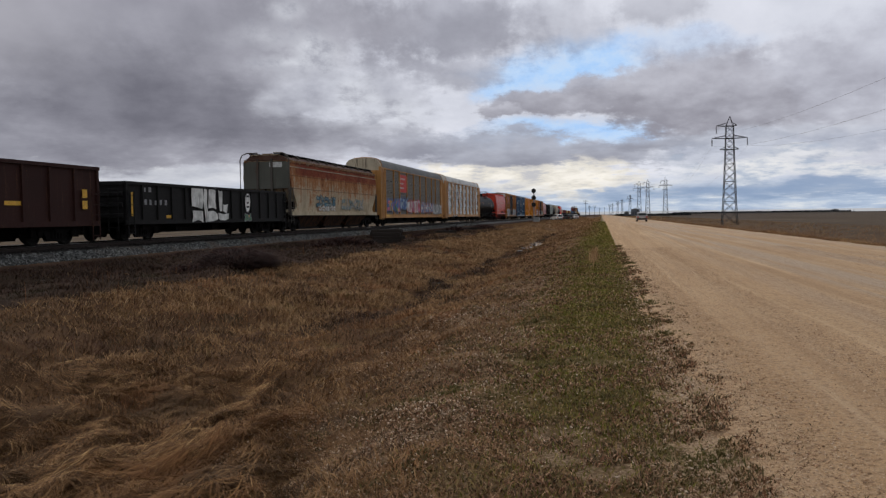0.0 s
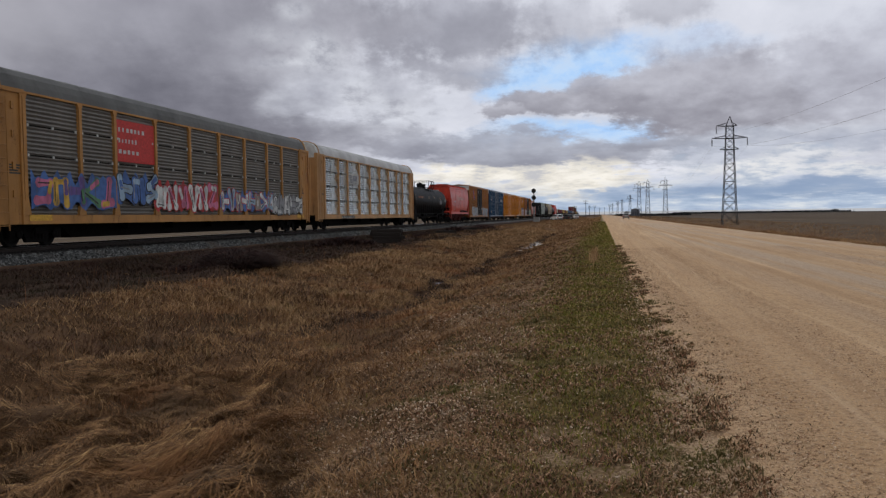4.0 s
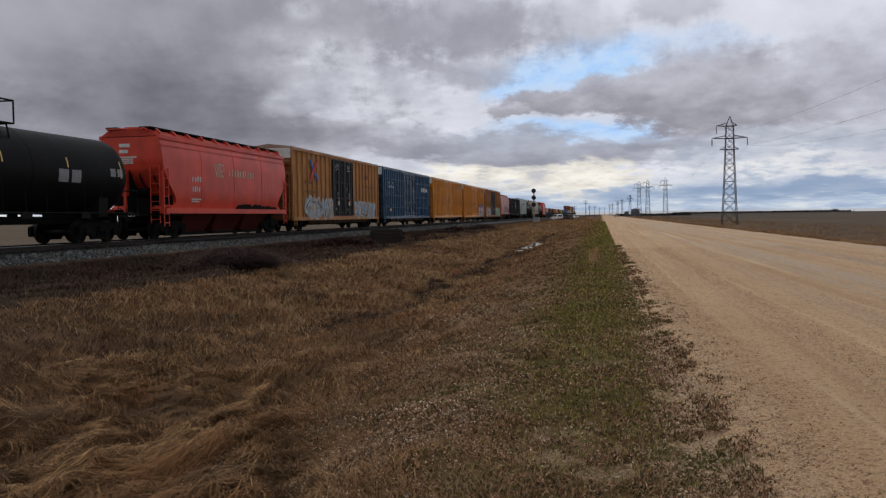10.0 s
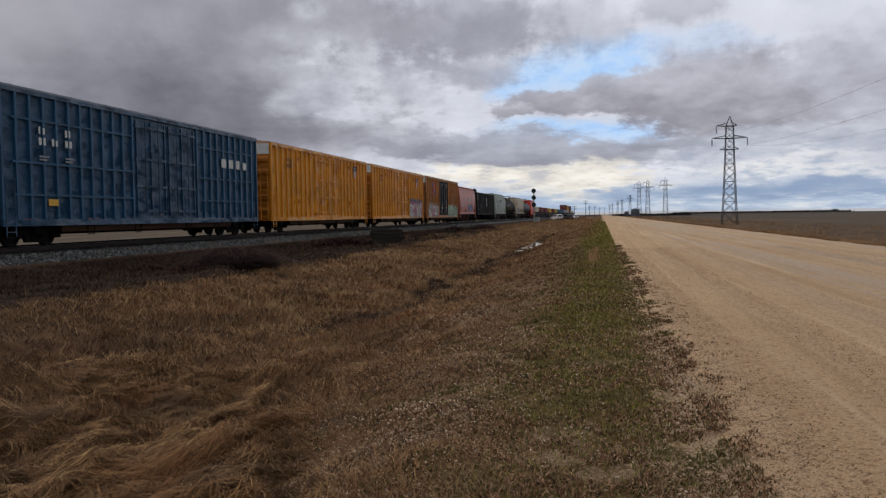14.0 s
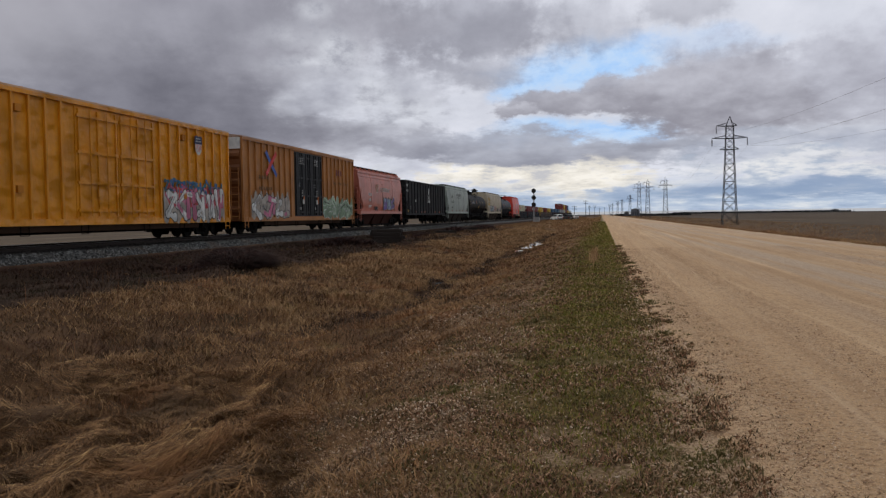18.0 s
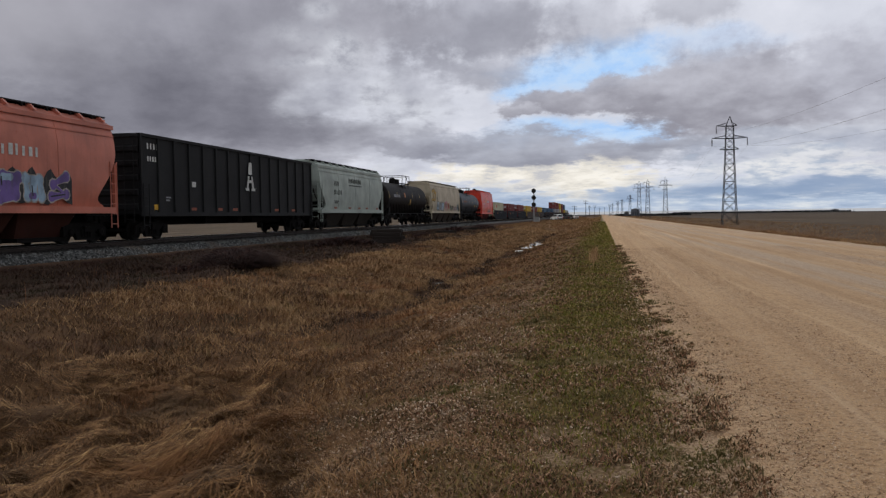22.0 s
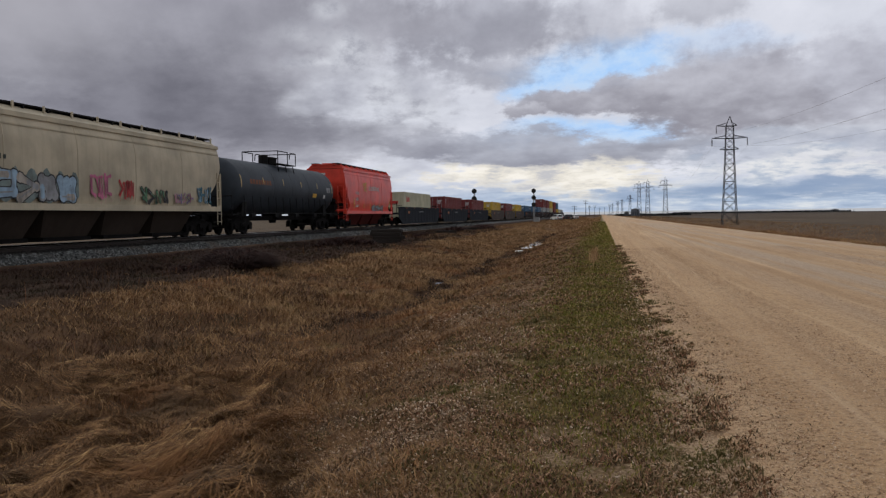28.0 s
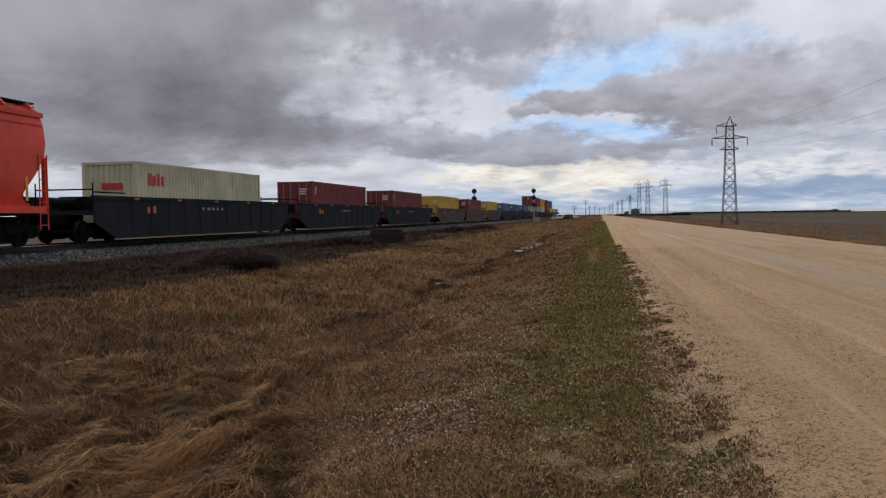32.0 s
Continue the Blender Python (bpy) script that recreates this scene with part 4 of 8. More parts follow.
                y += (2 * h - 0.2) / 12
            part("walkway_bracket", bm, M, car, "pale walkway brackets")
    # side sill, end platforms, end frames with ladders
    for s in (-1, 1):
        part("side_sill", box(NB(), *sorted((s * (X - 0.12), s * (X + 0.05))), -h + 0.15, h - 0.15, sill - 0.2, sill + 0.03), M, car)
        part("end_platform", box(NB(), -X, X, *sorted((s * (h - cy + 0.1), s * (h + 0.12))), sill - 0.28, sill - 0.2), M_under, car)
        e = part("end_frame", box(NB(), -X, -X + 0.12, *sorted((s * (h - 0.1), s * (h + 0.02))), sill - 0.2, cz), M, car)
        part("corner_post", box(NB(), X - 0.12, X, *sorted((s * (h - 0.1), s * (h + 0.02))), sill - 0.2, cz), M, e)
        part("end_post", box(NB(), -0.35, -0.25, *sorted((s * (h - 0.1), s * (h + 0.02))), sill - 0.2, cz), M, e)
        # slope sheet ribs in the open end
        for x in (-0.9, 0.3, 0.95):
            b2 = prism(NB(), [(s * (h - 0.2), cz), (s * (h - cy), sill), (s * (h - cy + 0.2), sill - 0.15), (s * (h - 0.25), cz - 0.35)], "x", x - 0.03, x + 0.03)
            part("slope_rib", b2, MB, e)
        # added dark plate: shuts out sky so the open end looks shaded
        yb = h - cy * 0.5
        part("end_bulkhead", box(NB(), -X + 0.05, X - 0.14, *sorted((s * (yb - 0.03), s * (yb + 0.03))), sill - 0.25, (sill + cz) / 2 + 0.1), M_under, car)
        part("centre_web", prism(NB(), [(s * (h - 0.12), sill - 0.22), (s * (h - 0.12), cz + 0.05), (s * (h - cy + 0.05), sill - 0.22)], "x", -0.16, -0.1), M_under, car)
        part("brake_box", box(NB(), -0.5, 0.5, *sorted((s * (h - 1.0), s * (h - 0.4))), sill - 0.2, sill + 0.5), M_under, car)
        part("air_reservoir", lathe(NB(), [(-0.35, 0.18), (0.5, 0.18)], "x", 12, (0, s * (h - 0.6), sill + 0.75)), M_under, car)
        ladder(car, X + 0.02, s * (h - 0.2), 0.55, cz + 0.1, M, "y", w=0.4)
        ladder(car, -s * (X - 0.35), s * (h + 0.06), sill - 0.6, cz + 0.2, M, "x")
        bm = tube(NB(), [(s * 0.9 * k, s * (h + 0.02), top - 0.15) for k in (1,)] + [(s * 0.9, s * (h + 0.28), top - 0.1), (-s * 0.9, s * (h + 0.28), top - 0.1), (-s * 0.9, s * (h + 0.02), top - 0.15)], 0.03, 6)
        part("roof_handrail", bm, M, car)
    # outlet bays
    inner = h - cy - 0.05
    for i in range(bays):
        a = -inner + 2 * inner * i / bays
        b = -inner + 2 * inner * (i + 1) / bays
        m = (a + b) / 2
        bm = NB()
        top_pts = [(-X + 0.15, a), (X - 0.15, a), (X - 0.15, b), (-X + 0.15, b)]
        half = (b - a) * 0.37
        bot_pts = [(-0.8, m - half), (0.8, m - half), (0.8, m + half), (-0.8, m + half)]
        T = [bm.verts.new((p[0], p[1], sill)) for p in top_pts]
        B = [bm.verts.new((p[0], p[1], 0.26)) for p in bot_pts]
        for k in range(4):
            bm.faces.new((T[k], T[(k + 1) % 4], B[(k + 1) % 4], B[k]))
        bm.faces.new(B)
        bm.faces.new(T[::-1])
        bmesh.ops.recalc_face_normals(bm, faces=bm.faces[:])
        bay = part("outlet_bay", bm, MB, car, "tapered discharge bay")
        part("outlet_gate", box(NB(), -0.85, 0.95, m - half - 0.06, m + half + 0.06, 0.12, 0.27), M_under, bay)
    running_gear(car, h, 1.35, sill=1.0)
    return car, h, X + 0.016, sill, eave


# ---------------------------------------------------------------- tank cars
def tank_car(name, y0, y1, label, colour, r=1.50, zc=2.62, rough=0.45, stripes=M_palestripe, amount=0.08, nstripe=6, top_y=0.0):
    car, h = car_base(name, y0, y1, label, "tank car", "tank cars")
    M = paint(name + "_paint", colour, amount=amount, streak=0.25, rough=rough, spec=0.06)
    d = 0.62
    prof = [(-h, 0.02), (-h + 0.03, r * 0.42), (-h + 0.12, r * 0.68), (-h + 0.3, r * 0.88), (-h + d, r)]
    prof = prof + [(-h + d + 0.3, r)] + [(h - d - 0.3, r)] + [(-a, b) for a, b in prof[::-1]]
    part("shell", lathe(NB(), prof, "y", 48, (0, 0, zc)), M, car, smooth=True)
    for q in (-0.34, 0.0, 0.34):
        part("weld_band", lathe(NB(), [(q * h - 0.05, r - 0.02), (q * h - 0.05, r + 0.006), (q * h + 0.05, r + 0.006), (q * h + 0.05, r - 0.02)], "y", 48, (0, 0, zc)), M, car)
    # manway, valves, platform and guard rail
    bm = lathe(NB(), [(zc + r - 0.12, 0.5), (zc + r + 0.32, 0.5), (zc + r + 0.34, 0.54), (zc + r + 0.40, 0.54), (zc + r + 0.46, 0.3)], "z", 18, (0, top_y - 0.2, 0))
    lathe(bm, [(zc + r - 0.1, 0.28), (zc + r + 0.5, 0.28), (zc + r + 0.56, 0.1)], "z", 12, (0, top_y - 0.95, 0))
    part("manway", bm, M_black, car, "bolted manway cover")
    zp = zc + r - 0.02
    bm = NB()
    for s in (-1, 1):
        box(bm, *sorted((s * 0.62, s * 1.12)), top_y - 1.4, top_y + 1.4, zp - 0.02, zp + 0.03)
        for y in (top_y - 1.2, top_y, top_y + 1.2):
            tube(bm, [(s * 1.0, y, zp), (s * 1.1, y, zc + r * 0.62)], 0.03, 5)
    part("platform", bm, M_black, car, "grated service platform")
    bm = NB()
    zt, T0, T1, TM = zp + 0.74, top_y - 1.4, top_y + 1.4, top_y + 0.1
    for s in (-1, 1):
        for y in (T0, TM, T1):
            tube(bm, [(s * 1.12, y, zp), (s * 1.12, y, zt)], 0.03, 6)
        tube(bm, [(s * 1.12, T0, zt), (s * 1.12, TM, zt)], 0.03, 6)
        tube(bm, [(s * 1.12, TM + 0.3, zt - 0.4), (s * 1.12, TM + 0.34, zt - 0.08), (s * 1.12, TM + 0.5, zt), (s * 1.12, T1, zt)], 0.03, 6)
    for y in (T0, T1):
        tube(bm, [(-1.12, y, zt), (1.12, y, zt)], 0.03, 6)
    part("guard_rail", bm, M_black, car, "black tubular guard rail")
    # saddles, stub sills, walkways, side rail brackets
    for s in (-1, 1):
        bm = prism(NB(), [(-1.2, 0.98), (1.2, 0.98), (1.25, zc - 0.85), (0.8, zc - 1.2), (0, zc - r - 0.01), (-0.8, zc - 1.2), (-1.25, zc - 0.85)], "y", s * (h - 1.75) - 0.28, s * (h - 1.75) + 0.28)
        part("saddle", bm, M_black, car)
        part("end_walkway", box(NB(), -1.5, 1.5, *sorted((s * (h - 0.55), s * (h + 0.25))), 1.02, 1.1), M_black, car)
        bm = NB()
        tube(bm, [(-1.45, s * (h + 0.2), 1.1), (-1.45, s * (h + 0.2), 2.0), (1.45, s * (h + 0.2), 2.0), (1.45, s * (h + 0.2), 1.1)], 0.026, 5)
        part("end_handrail", bm, M_black, car)
        bm = NB()
        tube(bm, [(s * 1.5, -h + 0.2, 1.12), (s * 1.5, h - 0.2, 1.12)], 0.03, 5)
        k = int(2 * h / 1.1)
        for i in range(k):
            y = -h + 1.2 + (2 * h - 2.4) * i / max(1, k - 1)
            tube(bm, [(s * 1.5, y, 1.12), (s * 1.47, y, zc - 0.55)], 0.016, 4)
            if i % 3 == 1:
                box(bm, s * 1.5 - 0.03, s * 1.5 + 0.03, y - 0.25, y + 0.25, 0.92, 1.1)
        part("side_handrail", bm, M_black, car, "thin side handrail on brackets")
        ladder(car, r + 0.05, s * (h - 0.9), 0.45, 1.3, M_black, "y", w=0.4, name="step")
    bm = lathe(NB(), [(0.55, 0.2), (1.2, 0.32)], "z", 12, (0, 0.25, 0))
    box(bm, -0.5, 0.5, -0.25, 0.6, 0.85, 1.2)
    part("bottom_outlet", bm, M_under, car)
    # reflective stripes bent to the shell
    for i in range(nstripe):
        y = -h + 0.9 + (2 * h - 1.8) * i / (nstripe - 1)
        bm = NB()
        a0, a1 = (radians(-4), radians(22)) if i in (0, nstripe - 1) else (radians(6), radians(20))
        rows = [(math.cos(a0 + (a1 - a0) * k / 5), math.sin(a0 + (a1 - a0) * k / 5)) for k in range(6)]
        V = [[bm.verts.new(((r + 0.006) * c, y + e, zc + (r + 0.006) * s)) for c, s in rows] for e in (-0.032, 0.032)]
        for k in range(5):
            bm.faces.new((V[0][k], V[1][k], V[1][k + 1], V[0][k + 1]))
        part("reflector", bm, stripes, car)
    running_gear(car, h, 1.75, sill=1.0)

    def mark(y, ang, w, hgt, material, n=1):
        bm = NB()
        for i in range(n):
            bw = w / n * 0.75
            ys = y + i * w / n
            a0, a1 = radians(ang), radians(ang) + hgt / r
            V = [[bm.verts.new(((r + 0.006) * math.cos(a), ys + e, zc + (r + 0.006) * math.sin(a))) for a in (a0, (a0 + a1) / 2, a1)] for e in (0, bw)]
            for k in range(2):
                bm.faces.new((V[0][k], V[1][k], V[1][k + 1], V[0][k + 1]))
        part("lettering", bm, material, car)

    return car, h, mark


# ---------------------------------------------------------------- auto racks
def perforated_material(name, col, dark, amount=0.2, metal=0.3, rough=0.24):
    n = Nodes(name)
    p = n.coords()
    run = n.noise(n.coords((2.0, 2.0, 0.3)), 1.3, 6, 0.65)
    big = n.noise(p, 0.7, 5)
    holes = n.voronoi(n.coords((1, 1, 1)), 14)
    c = n.mix(n.span(n.math("ADD", n.math("MULTIPLY", run, 0.5), n.math("MULTIPLY", big, 0.5)), 0.36, 0.66), [x * 0.72 for x in col], col)
    c = n.mix(n.span(holes, 0.22, 0.12, 0, 0.35), c, dark)
    c = n.mix(n.span(run, 0.6, 0.75, 0, amount), c, (0.13, 0.07, 0.04))
    return n.finish(c, n.span(big, 0.3, 0.7, rough, rough + 0.16), metal, n.noise(n.coords((1, 1.2, 3)), 1.4, 3), 0.35, 0.05)


def autorack(name, y0, y1, label, panel_mat, roof_mat, post=(0.42, 0.205, 0.062), end_top=None):
    car, h = car_base(name, y0, y1, label, "auto rack car", "auto rack cars")
    MP = paint(name + "_frame", post, amount=0.3, streak=0.35)
    z0, zs, ze = 0.74, 1.04, 5.02
    X = HALF
    # flat deck with its deep yellow side sill
    part("deck", box(NB(), -X + 0.1, X - 0.1, -h, h, 0.85, 1.1), M_under, car)
    for s in (-1, 1):
        part("side_sill", box(NB(), *sorted((s * (X - 0.1), s * (X + 0.02))), -h + 0.1, h - 0.1, z0, zs), MP, car)
        part("top_rail", box(NB(), *sorted((s * (X - 0.08), s * (X + 0.02))), -h + 0.1, h - 0.1, ze - 0.07, ze), MP, car)
    wide, narrow = 2.88, 2.12
    widths = [wide, narrow, wide, wide, wide, wide, wide, narrow, wide]
    edge = -sum(widths) / 2
    k = (2 * h - 3.0) / sum(widths)
    ys = [edge * k]
    for w in widths:
        ys.append(ys[-1] + w * k)
    # corrugated perforated panels, four sheets high between the posts
    def panel_mesh(w):
        bm = NB()
        za, zb = zs, zs - 0.004 + (ze - 0.08 - zs) / 4
        n = 7
        last = None
        for i in range(n * 2 + 1):
            z = za + (zb - za) * i / (n * 2)
            x = X - 0.065 + (0.048 if i % 2 else 0.0)
            pair = (bm.verts.new((x, 0.0, z)), bm.verts.new((x, w, z)))
            if last:
                bm.faces.new((last[0], last[1], pair[1], pair[0]))
            last = pair
        return mesh_of(bm, "panel", panel_mat)

    meshes = {round(w, 2): panel_mesh(w * k - 0.14) for w in set(widths)}
    clip = mesh_of(box(NB(), X - 0.03, X + 0.02, -0.04, 0.04, -0.045, 0.045), "clip", M_offwhite)
    lap = {round(w, 2): mesh_of(box(NB(), X - 0.06, X - 0.015, 0, w * k - 0.14, -0.012, 0.012), "lap_strip", M_under) for w in set(widths)}
    for i, w in enumerate(widths):
        for s in (1, -1):
            for q in range(4):
                p = part("panel", meshes[round(w, 2)], None, car)
                p.location = (0, (ys[i] + 0.07) if s > 0 else (ys[i + 1] - 0.07), q * (ze - 0.08 - zs) / 4)
                p.rotation_euler[2] = 0 if s > 0 else math.pi
                if s > 0 and q:
                    part("lap_strip", lap[round(w, 2)], None, p, at=(0, 0, zs - 0.005))
                    for f in (0.05, 0.5, 0.95):
                        part("clip", clip, None, p, at=(0, (w * k - 0.14) * f, zs - 0.005))
    postm = mesh_of(prism(NB(), [(-0.2, zs), (0.2, zs), (0.075, zs + 0.55), (0.075, ze - 0.22), (0.17, ze - 0.05), (-0.17, ze - 0.05), (-0.075, ze - 0.22), (-0.075, zs + 0.55)], "x", X - 0.05, X + 0.07), "post", MP)
    for y in ys:
        for s in (1, -1):
            o = part("post", postm, None, car, at=(0, y, 0))
            o.rotation_euler[2] = 0 if s > 0 else math.pi
    # roof arch with lattice under its edge
    arch = [(X + 0.02, ze), (X - 0.03, ze + 0.22), (X - 0.13, ze + 0.46), (X - 0.33, ze + 0.66), (X - 0.72, ze + 0.79), (0, ze + 0.85)]
    arch = arch + [(-x, z) for x, z in arch[-2::-1]]
    inner = [(x * 0.96, z - 0.05) for x, z in arch[::-1]]
    roof = part("roof", prism(NB(), arch + inner, "y", -h + 0.5, h - 0.5), roof_mat, car)
    bm = NB()
    y = -h + 1.0
    while y < h - 0.6:
        for (xa, za), (xb, zb) in zip(arch, arch[1:]):
            bm.faces.new([bm.verts.new(p) for p in ((xa * 1.006, y - 0.025, za + 0.012), (xb * 1.006, y - 0.025, zb + 0.012), (xb * 1.006, y + 0.025, zb + 0.012), (xa * 1.006, y + 0.025, za + 0.012))])
        y += 1.25
    part("roof_rib", bm, roof_mat, roof)
    # end bays: solid sheet, corner posts, folding end doors, ladders, arch end plate
    for s in (-1, 1):
        for q in (-1, 1):
            a, b = sorted((s * ys[-1] + 0 * s, s * (h - 0.02)))
            part("end_bay_sheet", box(NB(), *sorted((q * (X - 0.05), q * (X + 0.01))), a, b, zs - 0.1, ze + 0.02), MP, car)
            part("corner_post", box(NB(), *sorted((q * (X - 0.14), q * (X + 0.05))), *sorted((s * (h - 0.14), s * (h + 0.04))), z0 - 0.1, ze + 0.05), MP, car)
        part("gusset", box(NB(), X, X + 0.07, *sorted((s * ys[-1], s * (h + 0.02))), ze - 0.1, ze + 0.03), MP, car)
        door = part("end_door", box(NB(), -X + 0.12, X - 0.12, *sorted((s * (h - 0.02), s * (h + 0.03))), 1.0, ze - 0.25), MP, car, "yellow folding end door")
        for x in (-1.1, -0.55, 0.0, 0.55, 1.1):
            part("door_fold", prism(NB(), [(x - 0.08, s * (h + 0.025)), (x, s * (h + 0.09)), (x + 0.08, s * (h + 0.025))], "z", 1.02, ze - 0.3), MP, door)
        plate = [(x * 0.99, z - 0.01) for x, z in arch] + [(-X + 0.1, ze - 0.28), (X - 0.1, ze - 0.28)]
        part("arch_plate", prism(NB(), plate, "y", *sorted((s * (h - 0.5), s * (h - 0.02)))), end_top or M_offwhite, car, "pale arched plate over the end doors")
        ladder(car, X + 0.09, s * (h - 0.42), 0.55, ze - 0.3, MP, "y", w=0.44, step=0.42)
        hoop = [(x * 1.0, s * (h - 0.5), z + 0.04) for x, z in arch]
        part("roof_hoop", tube(NB(), hoop, 0.035, 6), MP, car)
        part("door_edge", box(NB(), *sorted((X - 0.02, X + 0.075)), *sorted((s * (ys[-1] + 0.12), s * (ys[-1] + 0.2))), zs - 0.3, ze - 0.1), MP, car)
        for z in (1.6, 2.5, 3.5, 4.4):
            part("hinge", box(NB(), X, X + 0.06, *sorted((s * (h - 1.05), s * (h - 0.92))), z, z + 0.22), MP, car)
        bm = NB()
        tube(bm, [(X * 0.2, s * (h + 0.02), ze + 0.1), (X * 0.2, s * (h + 0.06), ze + 0.75)], 0.02, 5)
        tube(bm, [(-X * 0.3, s * (h + 0.02), ze + 0.1), (-X * 0.3, s * (h + 0.06), ze + 0.75)], 0.02, 5)
        part("end_grab_iron", bm, M_black, car)
        bars(car, X + 0.012, s * (h - 1.1) - 0.3, 2.6, 0.6, 0.05, 4, M_darkmark)
    for y in (-5, -1.5, 2.2, 6):
        part("brake_box", box(NB(), -0.9, 0.9, y - 0.4, y + 0.4, 0.5, 0.86), M_under, car)
    part("deep_sill", prism(NB(), [(-h + 4.3, 0.85), (h - 4.3, 0.85), (h - 5.2, 0.22), (-h + 5.2, 0.22)], "x", -0.55, 0.55), M_under, car)
    running_gear(car, h, 2.6, sill=0.9)
    return car, h, X, ys


# ---------------------------------------------------------------- gondolas
def gondola(name, y0, y1, label, colour, top, bottom, gap=1.25, amount=0.2, truck_inset=1.9):
    car, h = car_base(name, y0, y1, label, "gondola car", "gondola cars")
    M = paint(name + "_paint", colour, amount=amount, streak=0.3, rough=0.7, spec=0.2)
    X = HALF - 0.09
    for s in (-1, 1):
        part("side_wall", box(NB(), *sorted((s * (X - 0.03), s * X)), -h, h, bottom, top), M, car)
        part("top_chord", box(NB(), *sorted((s * (X - 0.06), s * (HALF))), -h - 0.02, h + 0.02, top - 0.12, top), M, car)
        part("side_sill", box(NB(), *sorted((s * (X - 0.04), s * (HALF - 0.02))), -h, h, bottom - 0.04, bottom + 0.14), M, car)
        e = part("end_wall", box(NB(), -X, X, *sorted((s * (h - 0.03), s * h)), bottom, top - 0.02), M, car)
        n = 3 if top - bottom < 2.2 else 5
        for i in range(n):
            z = bottom + 0.2 + (top - bottom - 0.4) * i / n
            hh = (top - bottom - 0.4) / n * 0.5
            part("end_rib", prism(NB(), [(s * h, z), (s * (h + 0.1), z + hh * 0.25), (s * (h + 0.1), z + hh * 0.8), (s * h, z + hh)], "x", -X + 0.05, X - 0.05), M, e)
        part("end_chord", box(NB(), -X, X, *sorted((s * (h - 0.05), s * (h + 0.08))), top - 0.14, top - 0.005), M, e)
        ladder(car, -s * (X - 0.4), s * (h + 0.14), bottom - 0.3, top - 0.3, M, "x")
        ladder(car, HALF + 0.02, s * (h - 0.3), bottom - 0.55, bottom + 1.3, M, "y")
    part("floor", box(NB(), -X, X, -h, h, bottom, bottom + 0.06), M, car)
    rib = mesh_of(prism(NB(), [(X - 0.005, -0.065), (HALF - 0.015, -0.06), (HALF - 0.015, 0.06), (X - 0.005, 0.065)], "z", bottom + 0.14, top - 0.12), "side_post", M)
    n = round(2 * h / gap)
    for i in range(n + 1):
        y = -h + 0.08 + (2 * h - 0.16) * i / n
        part("side_post", rib, None, car, at=(0, y, 0))
        o = part("side_post", rib, None, car, at=(0, y, 0))
        o.rotation_euler[2] = math.pi
    for y in (-3.0, 0.5, 2.4):
        part("cross_bearer", box(NB(), -0.9, 0.9, y - 0.3, y + 0.3, bottom - 0.35, bottom), M_under, car)
    part("floor_beam", box(NB(), -0.3, 0.3, -h + 0.3, h - 0.3, bottom - 0.42, bottom), M_under, car)
    running_gear(car, h, truck_inset, sill=min(1.0, bottom))
    return car, h, HALF - 0.015, X + 0.003


